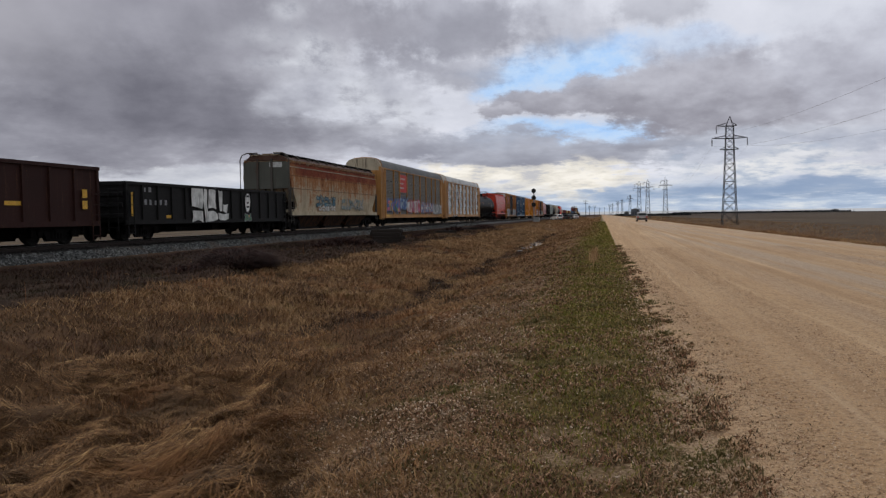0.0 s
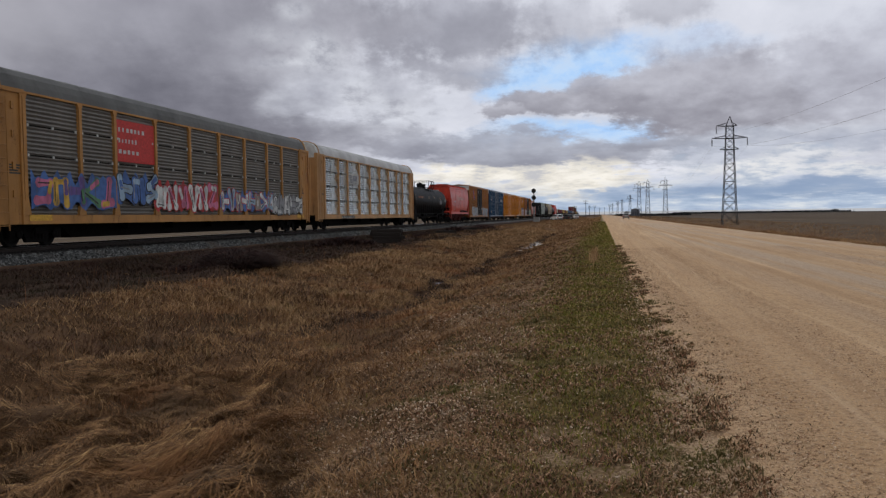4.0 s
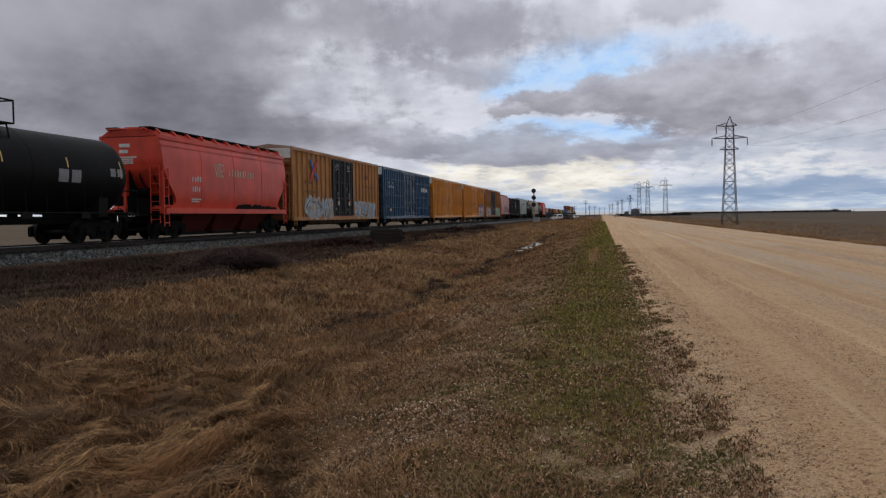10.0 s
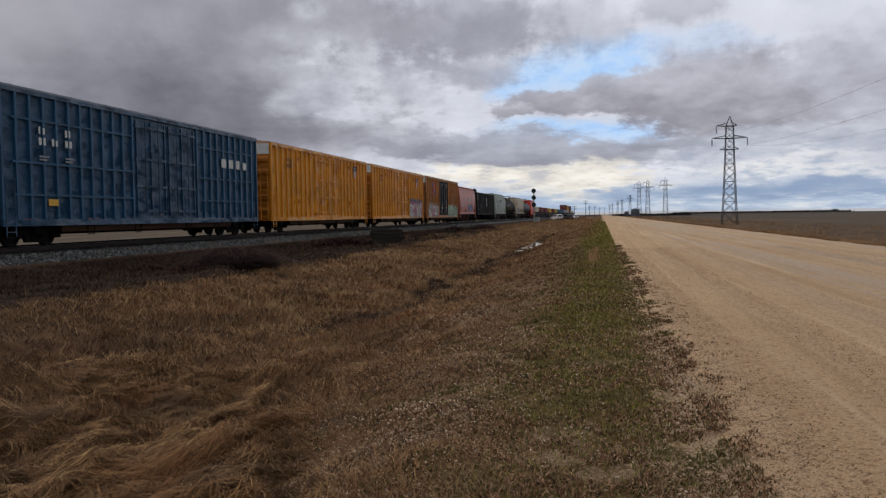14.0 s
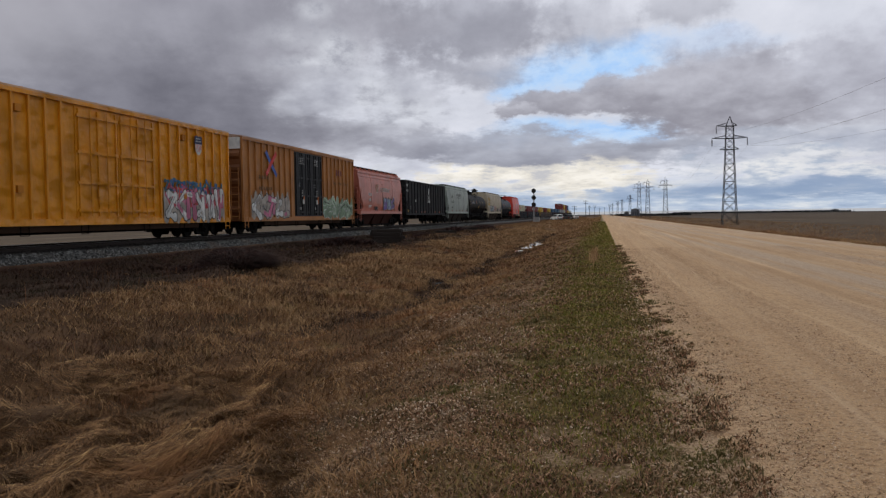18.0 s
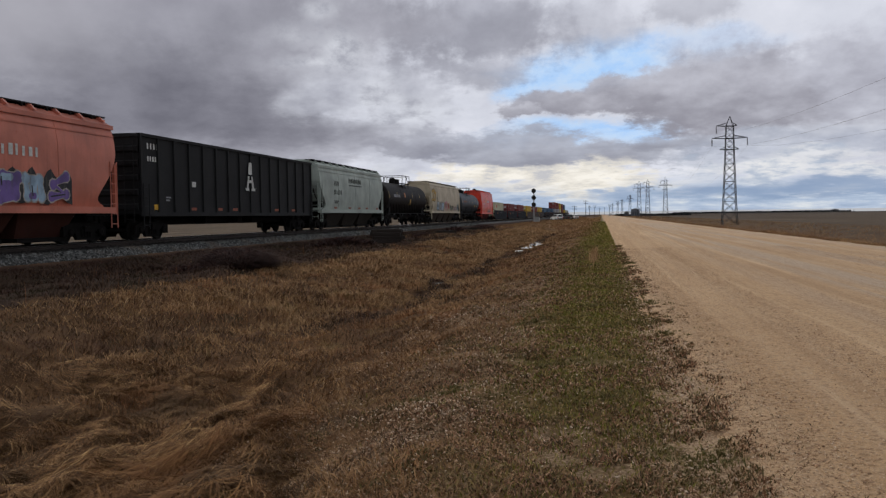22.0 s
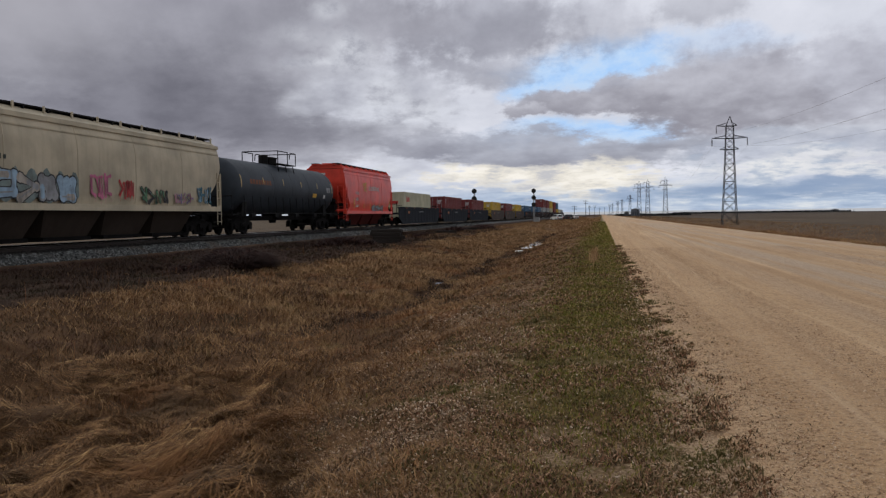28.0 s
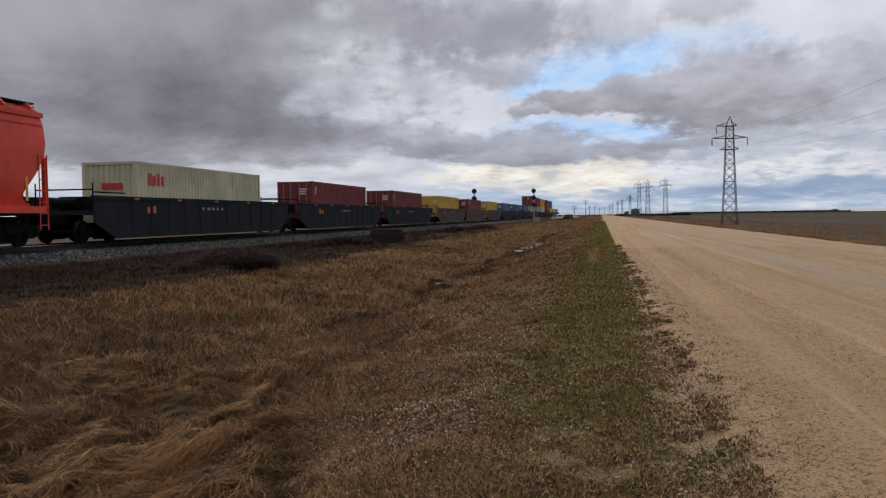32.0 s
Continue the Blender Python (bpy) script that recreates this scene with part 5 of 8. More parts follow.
# ---------------------------------------------------------------- well cars and containers
def well_car(y0, y1, colour=(0.035, 0.036, 0.04), first=False, last=False, name="well_car", label="dark blue-grey container well car with scuffed low sides"):
    car, h = car_base(name, y0, y1, label, "well car", "well cars")
    M = paint("well_paint", colour, amount=0.22, streak=0.45, rough=0.85, spec=0.1)
    zt, zb = 1.74, 0.14
    L = h - 2.6
    for s in (-1, 1):
        pts = [(-h + 0.1, zt), (h - 0.1, zt), (h - 0.15, 0.75), (L + 1.3, zb + 0.05), (-L - 1.3, zb + 0.05), (-h + 0.15, 0.75)]
        part("side_wall", prism(NB(), pts, "x", *sorted((s * (HALF - 0.1), s * (HALF - 0.02)))), M, car)
        part("top_chord", box(NB(), *sorted((s * (HALF - 0.16), s * (HALF + 0.02))), -h + 0.05, h - 0.05, zt - 0.12, zt + 0.02), M, car)
        part("bottom_chord", box(NB(), *sorted((s * (HALF - 0.14), s * (HALF + 0.01))), -L - 1.3, L + 1.3, zb, zb + 0.14), M, car)
        stiff = mesh_of(box(NB(), *sorted((s * (HALF - 0.03), s * (HALF + 0.005))), -0.05, 0.05, zb + 0.14, zt - 0.12), "side_stiffener", M)
        for i in range(11):
            part("side_stiffener", stiff, None, car, at=(0, -L + 2 * L * i / 10, 0))
        part("end_deck", box(NB(), -HALF + 0.1, HALF - 0.1, *sorted((s * L, s * (h - 0.3))), 1.05, 1.22), M, car)
        bm = NB()
        for x in (-1.2, 1.2):
            tube(bm, [(x, s * (h - 0.5), 1.2), (x, s * (h - 0.5), 2.25)], 0.03, 5)
        tube(bm, [(-1.2, s * (h - 0.5), 2.0), (1.2, s * (h - 0.5), 2.0)], 0.03, 5)
        tube(bm, [(1.2, s * (h - 0.5), 1.9), (1.2, s * L, 1.9)], 0.03, 5)
        part("end_handrail", bm, M_under, car)
        bm = box(NB(), -0.5, 0.5, *sorted((s * (h - 1.9), s * (h - 0.9))), 1.2, 1.75)
        lathe(bm, [(-0.5, 0.2), (0.5, 0.2)], "x", 10, (0, s * (h - 0.6), 1.5))
        part("brake_gear", bm, M_under, car)
    part("floor", box(NB(), -HALF + 0.12, HALF - 0.12, -L, L, zb + 0.02, zb + 0.12), M_under, car)
    reflectors(car, HALF + 0.022, [-h * 0.7, -h * 0.35, 0.2, h * 0.4, h * 0.75], zt - 0.11, M_orangemark, 0.3, 0.08)
    bars(car, HALF + 0.006, -1.2, 1.25, 2.4, 0.13, 1, M_grey_mark, n=5)
    bars(car, HALF + 0.006, -h * 0.62, 1.1, 0.9, 0.3, 1, M_orangemark, n=2)
    # trucks sit under the ends, shared with the neighbour
    truck(car, -h - 0.0 if not first else -h + 1.3)
    if last:
        truck(car, h)
    part("centre_plate", box(NB(), -0.3, 0.3, -h - 0.3, -h + 1.2, 0.75, 1.05), M_under, car)
    part("centre_plate", box(NB(), -0.3, 0.3, h - 1.2, h + 0.1, 0.75, 1.05), M_under, car)
    return car, h


M_grey_mark = plain("grey_lettering", (0.22, 0.22, 0.23), 0.7, 0, 0.2, 12)


def container(y0, z, colour, label, length=12.19, height=2.72, doors=True, marks=M_white):
    """A shipping container; y0: its end towards the camera at 16 s, z: underside over the rail."""
    c, h = car_base("shipping_container", y0, y0 + length, label, "container", "shipping containers")
    c.location[2] = RAIL_Z + z
    c["dz"] = z
    M = paint("container_paint", colour, amount=0.16, streak=0.3, rough=0.55)
    X, H = 1.22, height
    # corrugated sides
    for s in (-1, 1):
        bm = NB()
        n = int(2 * (h - 0.15) / 0.28)
        last = None
        for i in range(n):
            ya = -h + 0.15 + (2 * h - 0.3) * i / n
            st = (2 * h - 0.3) / n
            for dy, dx in ((0, 0.0), (0.25, 0.0), (0.35, -0.036), (0.75, -0.036), (0.85, 0.0)):
                pair = (bm.verts.new((s * (X + dx), ya + dy * st, 0.16)), bm.verts.new((s * (X + dx), ya + dy * st, H - 0.1)))
                if last:
                    bm.faces.new((last[0], pair[0], pair[1], last[1]))
                last = pair
        part("side_panel", bm, M, c, "corrugated steel side")
        part("top_rail", box(NB(), *sorted((s * (X - 0.06), s * (X + 0.006))), -h, h, H - 0.11, H - 0.005), M, c)
        part("bottom_rail", box(NB(), *sorted((s * (X - 0.08), s * (X + 0.006))), -h, h, 0.0, 0.17), M, c)
    part("roof", box(NB(), -X + 0.02, X - 0.02, -h + 0.02, h - 0.02, H - 0.06, H - 0.012), M, c)
    part("floor", box(NB(), -X + 0.02, X - 0.02, -h + 0.02, h - 0.02, 0.05, 0.15), M_under, c)
    for sy in (-1, 1):
        for sx in (-1, 1):
            p = part("corner_post", box(NB(), *sorted((sx * (X - 0.13), sx * (X + 0.012))), *sorted((sy * (h - 0.14), sy * (h + 0.006))), 0, H), M, c)
            for zz in (0.0, H - 0.115):
                part("corner_casting", box(NB(), *sorted((sx * (X - 0.16), sx * (X + 0.018))), *sorted((sy * (h - 0.18), sy * (h + 0.012))), zz, zz + 0.118), M, p)
        part("end_header", box(NB(), -X, X, *sorted((sy * (h - 0.1), sy * h)), H - 0.12, H - 0.008), M, c)
        part("end_sill", box(NB(), -X, X, *sorted((sy * (h - 0.1), sy * h)), 0.0, 0.14), M, c)
        if sy > 0 or not doors:
            bm = NB()
            last = None
            n = 9
            for i in range(n):
                xa, st = -X + 0.13 + (2 * X - 0.26) * i / n, (2 * X - 0.26) / n
                for dx, dy in ((0, 0.0), (0.3, 0.0), (0.4, -0.04), (0.8, -0.04), (0.9, 0.0)):
                    y = sy * (h - 0.03 + dy)
                    pair = (bm.verts.new((xa + dx * st, y, 0.13)), bm.verts.new((xa + dx * st, y, H - 0.1)))
                    if last:
                        bm.faces.new((last[0], pair[0], pair[1], last[1]))
                    last = pair
            part("end_panel", bm, M, c)
        else:
            for sx in (-1, 1):
                d = part("door", box(NB(), *sorted((sx * 0.01, sx * (X - 0.13))), -h + 0.01, -h + 0.05, 0.15, H - 0.13), M, c)
                bm = NB()
                for q in (0.3, 0.8):
                    tube(bm, [(sx * q, -h - 0.02, 0.12), (sx * q, -h - 0.02, H - 0.1)], 0.02, 6)
                part("lock_rod", bm, M_grey_mark, d)
            end_bars(c, -h - 0.001, 0.25, H - 0.55, 0.6, 0.09, 3, marks)
    return c, h


# ---------------------------------------------------------------- the train, car by car (places along the line at 16 s)
def build_train():
    # rust-brown gondola
    car, h, XR, XP = gondola("gondola_car", -168.6, -152.6, "rust-brown high-sided gondola car with yellow marks", (0.030, 0.010, 0.008), 2.80, 0.68, 1.32, 0.5)
    reflectors(car, XR + 0.003, [h - 0.9], 1.25, M_yellowmark, 0.28, 0.3)
    reflectors(car, XR + 0.003, [h - 0.9], 1.65, M_yellowmark, 0.28, 0.3)
    reflectors(car, XP + 0.004, [h - 4.4, h - 9], 1.35, M_yellowmark, 0.9, 0.14)
    # black gondola with a white sprayed tag
    car, h, XR, XP = gondola("gondola_car", -150.9, -134.5, "black mill gondola car with white graffiti", (0.009, 0.0085, 0.0085), 2.37, 0.70, 1.17, 0.1)
    bars(car, XP, -h + 1.4, 1.98, 0.7, 0.2, 1, M_grey_mark, n=2)
    bars(car, XP, -h + 1.4, 1.45, 2.0, 0.22, 1, M_grey_mark, n=5)
    reflectors(car, XR + 0.003, [-h + 0.4], 1.0, M_yellowmark, 0.12, 0.95)
    reflectors(car, XP + 0.003, [-h + 3.4, h - 5], 0.9, M_yellowmark, 0.6, 0.13)
    r = random.Random(8)
    tag = NB()
    for a, b, c, d in ((-2.95, -1.95, 1.35, 2.25), (-2.9, -1.9, 0.74, 1.2), (-1.8, -1.5, 0.76, 2.25), (-1.35, -0.65, 1.3, 2.2), (-1.4, -0.5, 0.74, 1.15), (-0.3, 0.05, 1.22, 2.25), (0.05, 0.6, 1.2, 1.6), (-0.35, 0.7, 0.74, 1.12)):
        k = lambda q: q + r.uniform(-0.09, 0.09)
        m, n2 = (a + b) / 2, (c + d) / 2
        tag.faces.new([tag.verts.new((XR + 0.006, y, z)) for y, z in ((k(a), k(c)), (k(m), k(c)), (k(b), k(c)), (k(b), k(n2)), (k(b), k(d)), (k(m), k(d)), (k(a), k(d)), (k(a), k(n2)))])
    part("graffiti", tag, SPRAY["white"], car, "blocky grey-white sprayed tag")
    badge = NB()
    badge.faces.new([badge.verts.new((XR + 0.006, 2.95 + 0.33 * math.cos(a * 0.5236) * r.uniform(0.85, 1.1), 1.68 + 0.5 * math.sin(a * 0.5236) * r.uniform(0.9, 1.08))) for a in range(12)])
    badge = part("graffiti", badge, SPRAY["white"], car, "round white sprayed badge")
    for z, w in ((1.95, 0.34), (1.62, 0.2), (1.4, 0.3)):
        part("graffiti_stroke", box(NB(), XR + 0.006, XR + 0.012, 2.95 - w / 2, 2.95 + w / 2, z, z + 0.1), SPRAY["black"], badge)
    graffiti(car, XR + 0.004, 2.6, 3.4, 0.72, 1.1, ["green"], "grey", None, 2, 9, 0.06, "small green tag")
    # rusted hopper
    n = Nodes("rusted_pale_paint")
    p = n.coords()
    lo = n.noise(n.coords((0.3, 0.5, 0.5)), 1.2, 6, 0.65)
    fine = n.noise(p, 7, 6, 0.7)
    run = n.noise(n.coords((2.2, 2.2, 0.3)), 1.5, 5, 0.6)
    z = n.sep(p)[2]
    c = n.ramp(lo, [(0.35, (0.30, 0.24, 0.16)), (0.6, (0.52, 0.44, 0.32))])
    stain = n.math("ADD", n.math("ADD", n.math("MULTIPLY", lo, 0.6), n.math("MULTIPLY", fine, 0.35)), n.math("MULTIPLY", n.math("SUBTRACT", z, 2.9), 0.10))
    c = n.mix(n.span(n.math("ADD", stain, n.math("MULTIPLY", n.math("SUBTRACT", run, 0.5), 0.35)), 0.37, 0.52, 0, 0.9), c, (0.29, 0.112, 0.035))
    c = n.mix(n.span(n.math("ADD", stain, n.math("MULTIPLY", n.math("SUBTRACT", run, 0.5), 0.3)), 0.52, 0.63, 0, 0.9), c, (0.12, 0.036, 0.018))
    c = n.mix(n.span(run, 0.56, 0.74, 0, 0.6), c, (0.075, 0.048, 0.034))
    # red oxide band below the roof, ragged and washed out at one end
    y = n.sep(p)[1]
    rag = n.math("ADD", z, n.math("ADD", n.math("MULTIPLY", n.math("SUBTRACT", fine, 0.5), 0.5), n.math("MULTIPLY", n.math("SUBTRACT", run, 0.5), 0.5)))
    red = n.ramp(n.math("ADD", n.math("MULTIPLY", lo, 0.5), n.math("MULTIPLY", fine, 0.5)), [(0.36, (0.075, 0.020, 0.014)), (0.5, (0.165, 0.036, 0.022)), (0.62, (0.27, 0.105, 0.045))])
    c = n.mix(n.math("MULTIPLY", n.math("MULTIPLY", n.span(rag, 3.36, 3.52), n.span(rag, 4.26, 4.14)), n.span(n.math("ADD", y, n.math("MULTIPLY", lo, 3.0)), -7.2, -6.0, 0.25, 0.92)), c, red)
    c = n.mix(n.span(rag, 4.16, 4.3, 0, 0.8), c, n.mix(n.span(fine, 0.4, 0.6), (0.10, 0.045, 0.026), (0.34, 0.25, 0.16)))
    # lapped sheets show as two dark lines
    for zl in (2.62, 3.40):
        c = n.mix(n.span(n.math("ABSOLUTE", n.math("SUBTRACT", z, zl)), 0.035, 0.015, 0, 0.55), c, (0.07, 0.04, 0.028))
    rusty = n.finish(c, 0.88, 0, fine, 0.25, 0.02, 0.1)
    car, h, X, z0, z1 = hopper("rusted_hopper_car", -133.6, -114.6, "rusted pale grey covered hopper car with a red-brown band", (0.30, 0.245, 0.165), 4.72, 1.2, 3, (2.0, 2.6), 0.9, (0.10, 0.05, 0.035), 0.75, bay_shade_colour=(0.016, 0.011, 0.009))
    for o in car.children:
        if o.name.split(".")[0] in ("body", "weld_seam", "eave_chord", "side_sill"):
            o.data.materials[0] = rusty
    part("end_sheet", box(NB(), -X + 0.05, X - 0.05, -h - 0.012, -h + 0.01, 2.62, z1 - 0.05), paint("grey_end_sheet", (0.085, 0.085, 0.07), amount=0.4, streak=0.5), car, "grimy grey end sheet")
    graffiti(car, X, -h + 4.4, -h + 8.4, 1.5, 2.35, ["teal", "faded"], "black", None, 5, 3, 0.04, "faded blue tag", 0.8)
    graffiti(car, X, -h + 9.6, h - 4.0, 1.32, 2.3, ["faded", "dust"], "faded", None, 6, 8, 0.02, "faded blue-green tag", 0.8)
    graffiti(car, X, -h + 4.8, -h + 8.2, 1.26, 1.7, ["white"], "white", None, 6, 5, 0.0, "white tag", 0.5)
    end_bars(car, -h - 0.02, 0.2, 3.9, 0.8, 0.3, 1, M_white)
    frame_paint = paint("grimy_end_frame", (0.07, 0.06, 0.05), amount=0.5)
    for o in car.children_recursive:
        if o.name.split(".")[0] in ("ladder", "end_frame", "corner_post", "end_post", "board_bracket"):
            o.data.materials[0] = frame_paint
    for x in (-0.55, 0.35):
        part("end_stake", box(NB(), x - 0.06, x + 0.06, -h - 0.12, -h - 0.012, 1.0, z1 + 0.1), frame_paint, car)
    for q in (-1, 1):
        part("corner_handrail", tube(NB(), [(q * (X + 0.02), -h - 0.3, 1.0), (q * (X + 0.02), -h - 0.3, 4.35), (q * (X - 0.1), -h - 0.3, 4.62), (q * (X - 0.4), -h - 0.28, 4.74), (q * 0.5, -h - 0.1, 4.76)], 0.035, 6), frame_paint, car)
    # grey auto rack with a red panel
    pm = perforated_material("grey_rack_panel", (0.185, 0.170, 0.150), (0.05, 0.045, 0.04), 0.4, 0.0, 0.6)
    rm = paint("grey_rack_roof", (0.105, 0.105, 0.10), amount=0.1)
    car, h, X, ys = autorack("auto_rack_car", -113.4, -86.0, "grey auto rack car with red panel and coloured graffiti", pm, rm, end_top=paint("rusty_cream_end", (0.43, 0.37, 0.27), amount=0.75, streak=0.5))
    part("sign_panel", box(NB(), X - 0.01, X + 0.016, ys[2] + 0.08, ys[3] - 0.08, 3.1, 4.7), M_red, car, "red panel with white lettering")
    for k, w in enumerate((1.9, 1.35, 1.5)):
        bars(car, X + 0.02, ys[2] + 0.25, 4.25 - 0.42 * k, w, 0.16, 1, M_white, n=7 - k)
    graffiti(car, X + 0.075, ys[0] + 0.3, ys[2] - 0.2, 1.2, 2.5, ["pink", "yellow", "purple", "green"], "blue", "blue", 5, 11, 0.1, "pink, yellow and blue graffiti")
    graffiti(car, X + 0.075, ys[2] + 0.1, ys[3], 1.4, 2.7, ["pale", "blue"], "black", "blue", 3, 12, 0.1, "blue graffiti")
    graffiti(car, X + 0.075, ys[3] - 0.2, ys[5] - 0.4, 1.15, 2.5, ["white", "white", "pink"], "red", "red", 6, 13, 0.1, "white letters on a red cloud")
    graffiti(car, X + 0.075, ys[5], ys[7] + 0.5, 1.15, 2.3, ["white", "pale", "dust"], "red", "blue", 8, 14, 0.1, "white letters on blue and red")
    graffiti(car, X + 0.075, ys[8] - 1.9, ys[9] + 0.1, 1.0, 2.25, ["white", "grey"], "black", "grey", 5, 16, 0.1, "white block tag")
    reflectors(car, X + 0.024, [-11.5, 12.2], 0.85, M_yellowmark, 1.1, 0.2)
    # silver auto rack
    pm = perforated_material("silver_rack_panel", (0.80, 0.86, 0.88), (0.20, 0.22, 0.23), 0.08, 0.85, 0.2)
    rm = paint("white_rack_roof", (0.50, 0.50, 0.49), amount=0.05, streak=0.15)
    car, h, X, ys = autorack("auto_rack_car", -84.4, -56.7, "silver auto rack car with yellow posts and a white roof", pm, rm, (0.47, 0.255, 0.105))
    plate = part("sign_panel", box(NB(), X - 0.03, X + 0.004, ys[2] + 0.1, ys[3] - 0.1, 3.28, 4.08), M_offwhite, car, "white panel with a black striped emblem")
    for k in range(4):
        part("emblem_stripe", prism(NB(), [(ys[2] + 0.3 + 0.12 * k, 3.86 - 0.12 * k), (ys[2] + 1.15 + 0.06 * k, 3.86 - 0.12 * k), (ys[2] + 1.08 + 0.06 * k, 3.93 - 0.12 * k), (ys[2] + 0.36 + 0.12 * k, 3.93 - 0.12 * k)], "x", X + 0.003, X + 0.008), M_navy, plate)
    for a in (1.35, 1.62, 1.95, 2.2):
        part("emblem_bar", box(NB(), X + 0.003, X + 0.008, ys[2] + a, ys[2] + a + 0.16, 3.52, 3.95), M_navy, plate)
    bars(car, X + 0.005, ys[2] + 0.3, 3.36, 2.1, 0.09, 1, M_navy, n=14)
    part("number_board", box(NB(), X + 0.018, X + 0.026, ys[2] - 1.5, ys[2] + 1.6, 0.755, 0.965), M_black, car, "black board with white characters")
    bars(car, X + 0.028, ys[2] - 1.4, 0.785, 2.9, 0.15, 1, M_white, n=11)
    # black tank car
    car, h, mark = tank_car("tank_car", -55.9, -38.1, "glossy black tank car with yellow reflector stripes", (0.007, 0.007, 0.0075), 1.47, 2.55, 0.5, top_y=1.2)
    mark(-h + 2.2, 8, 2.6, 0.2, M_dimorange, 8)
    mark(h - 4.6, -14, 1.4, 0.45, M_grey_mark, 2)
    mark(h - 1.6, -2, 0.9, 0.3, M_grey_mark, 2)
    potash("red_hopper_car", -36.0, -22.3, "faded red covered hopper car with pale lettering", (0.58, 0.056, 0.030), 1)
    # tan box car with black doors
    tan_box("tan_box_car", -21.2, -1.95, 21, True)
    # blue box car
    # light caught by posts and stringers is put in their paler blue
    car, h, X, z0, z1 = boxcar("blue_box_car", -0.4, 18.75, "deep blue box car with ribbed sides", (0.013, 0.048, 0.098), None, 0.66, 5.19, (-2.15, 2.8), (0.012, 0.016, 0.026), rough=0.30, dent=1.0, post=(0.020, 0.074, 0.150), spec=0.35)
    rung = paint("blue_rail_lit", (0.024, 0.075, 0.140), amount=0.1)
    for z in (1.7, 2.75, 4.15):
        for a, b in ((-h + 0.5, -2.2), (2.85, h - 0.5)):
            part("side_stringer", box(NB(), X + 0.03, X + 0.098, a, b, z - 0.035, z + 0.035), rung, car)
    for y in (-h + 1.75, -h + 3.1):
        for z, w in ((3.72, 0.42), (3.36, 0.46)):
            bars(car, X + 0.098, y, z, w, 0.24, 1, M_white, n=2, gap=0.3)
    bars(car, X + 0.098, -h + 2.4, 3.36, 0.42, 0.24, 1, M_white, n=2, gap=0.3)
    for y in (-h + 1.75, -h + 3.1):
        bars(car, X + 0.098, y, 2.95, 0.5, 0.06, 2, M_grey_mark)
    bars(car, X + 0.098, h - 4.2, 3.35, 3.2, 0.42, 1, M_white, n=4)
    reflectors(car, X + 0.098, [-h + 2.4], 1.35, M_yellowmark, 0.5, 0.22)
    reflectors(car, X + 0.07, [-h + 1.2, -h + 4.6, -2.5, 3, h - 2], 0.82, M_orangemark, 0.6, 0.09)
    # two yellow box cars
    for k, (a, b) in enumerate(((20.7, 39.75), (41.4, 60.7))):
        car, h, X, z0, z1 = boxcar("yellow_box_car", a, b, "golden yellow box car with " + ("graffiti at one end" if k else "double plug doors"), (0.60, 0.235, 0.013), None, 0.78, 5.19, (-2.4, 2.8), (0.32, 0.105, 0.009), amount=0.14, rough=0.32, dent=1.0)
        e = h - 3.15
        back = part("emblem", prism(NB(), [(e - 0.31, 4.30), (e - 0.27, 3.98), (e - 0.15, 3.84), (e, 3.77), (e + 0.15, 3.84), (e + 0.27, 3.98), (e + 0.31, 4.30)], "x", X + 0.096, X + 0.100), M_offwhite, car, "shield emblem, navy over red and white stripes")
        part("emblem_top", prism(NB(), [(e - 0.33, 4.62), (e - 0.36, 4.28), (e + 0.36, 4.28), (e + 0.33, 4.62), (e + 0.16, 4.68), (e, 4.62), (e - 0.16, 4.68)], "x", X + 0.096, X + 0.103), M_navy, back)
        for z, w in ((4.50, 0.42), (4.38, 0.46)):
            bars(back, X + 0.104, e - w / 2, z, w, 0.06, 1, M_offwhite, n=6)
        for i in range(4):
            y = e - 0.2 + i * 0.135
            part("stripe", box(NB(), X + 0.099, X + 0.102, y - 0.025, y + 0.025, 3.90 + 0.12 * abs(i - 1.5) / 1.5, 4.27), M_red, back)
        bars(car, X + 0.097, -h + 2.3, 4.2, 1.0, 0.2, 2, M_faint, n=3)
        for y in (-h + 4.3, h - 4.5):
            for z in (1.75, 4.35):
                part("placard_holder", box(NB(), X + 0.01, X + 0.12, y - 0.13, y + 0.13, z, z + 0.24), M_bracket, car)
        if k:
            graffiti(car, X + 0.096, h - 6.2, h - 0.9, 1.9, 2.7, ["teal", "blue"], "teal", None, 13, 30, 0.0, "dark teal overspray along the top", 0.7)
            graffiti(car, X + 0.097, h - 6.2, h - 0.8, 1.2, 2.55, ["red", "pink"], "red", None, 12, 33, 0.0, "red sprayed shadow behind the letters", 0.8)
            graffiti(car, X + 0.102, h - 6.2, h - 0.8, 0.62, 2.3, ["white", "white", "pink", "white"], "black", "dust", 6, 31, 0.06, "white, red and black graffiti", 1.0)
    tan_box("tan_box_car", 62.25, 81.6, 44, False)
    potash("pink_hopper_car", 83.05, 96.5, "faded pinkish red covered hopper car with graffiti", (0.48, 0.150, 0.100), 2)
    # black gondola with the large white letter
    car, h, XR, XP = gondola("gondola_car", 98.2, 118.0, "tall black gondola car with one big white letter", (0.013, 0.013, 0.014), 4.35, 1.02, 1.32, 0.06, 1.5)
    letter = new("emblem")
    letter.parent = car
    letter["label"] = "large white letter A with slab feet"
    y0, zb, zt = 0.5, 2.3, 3.78
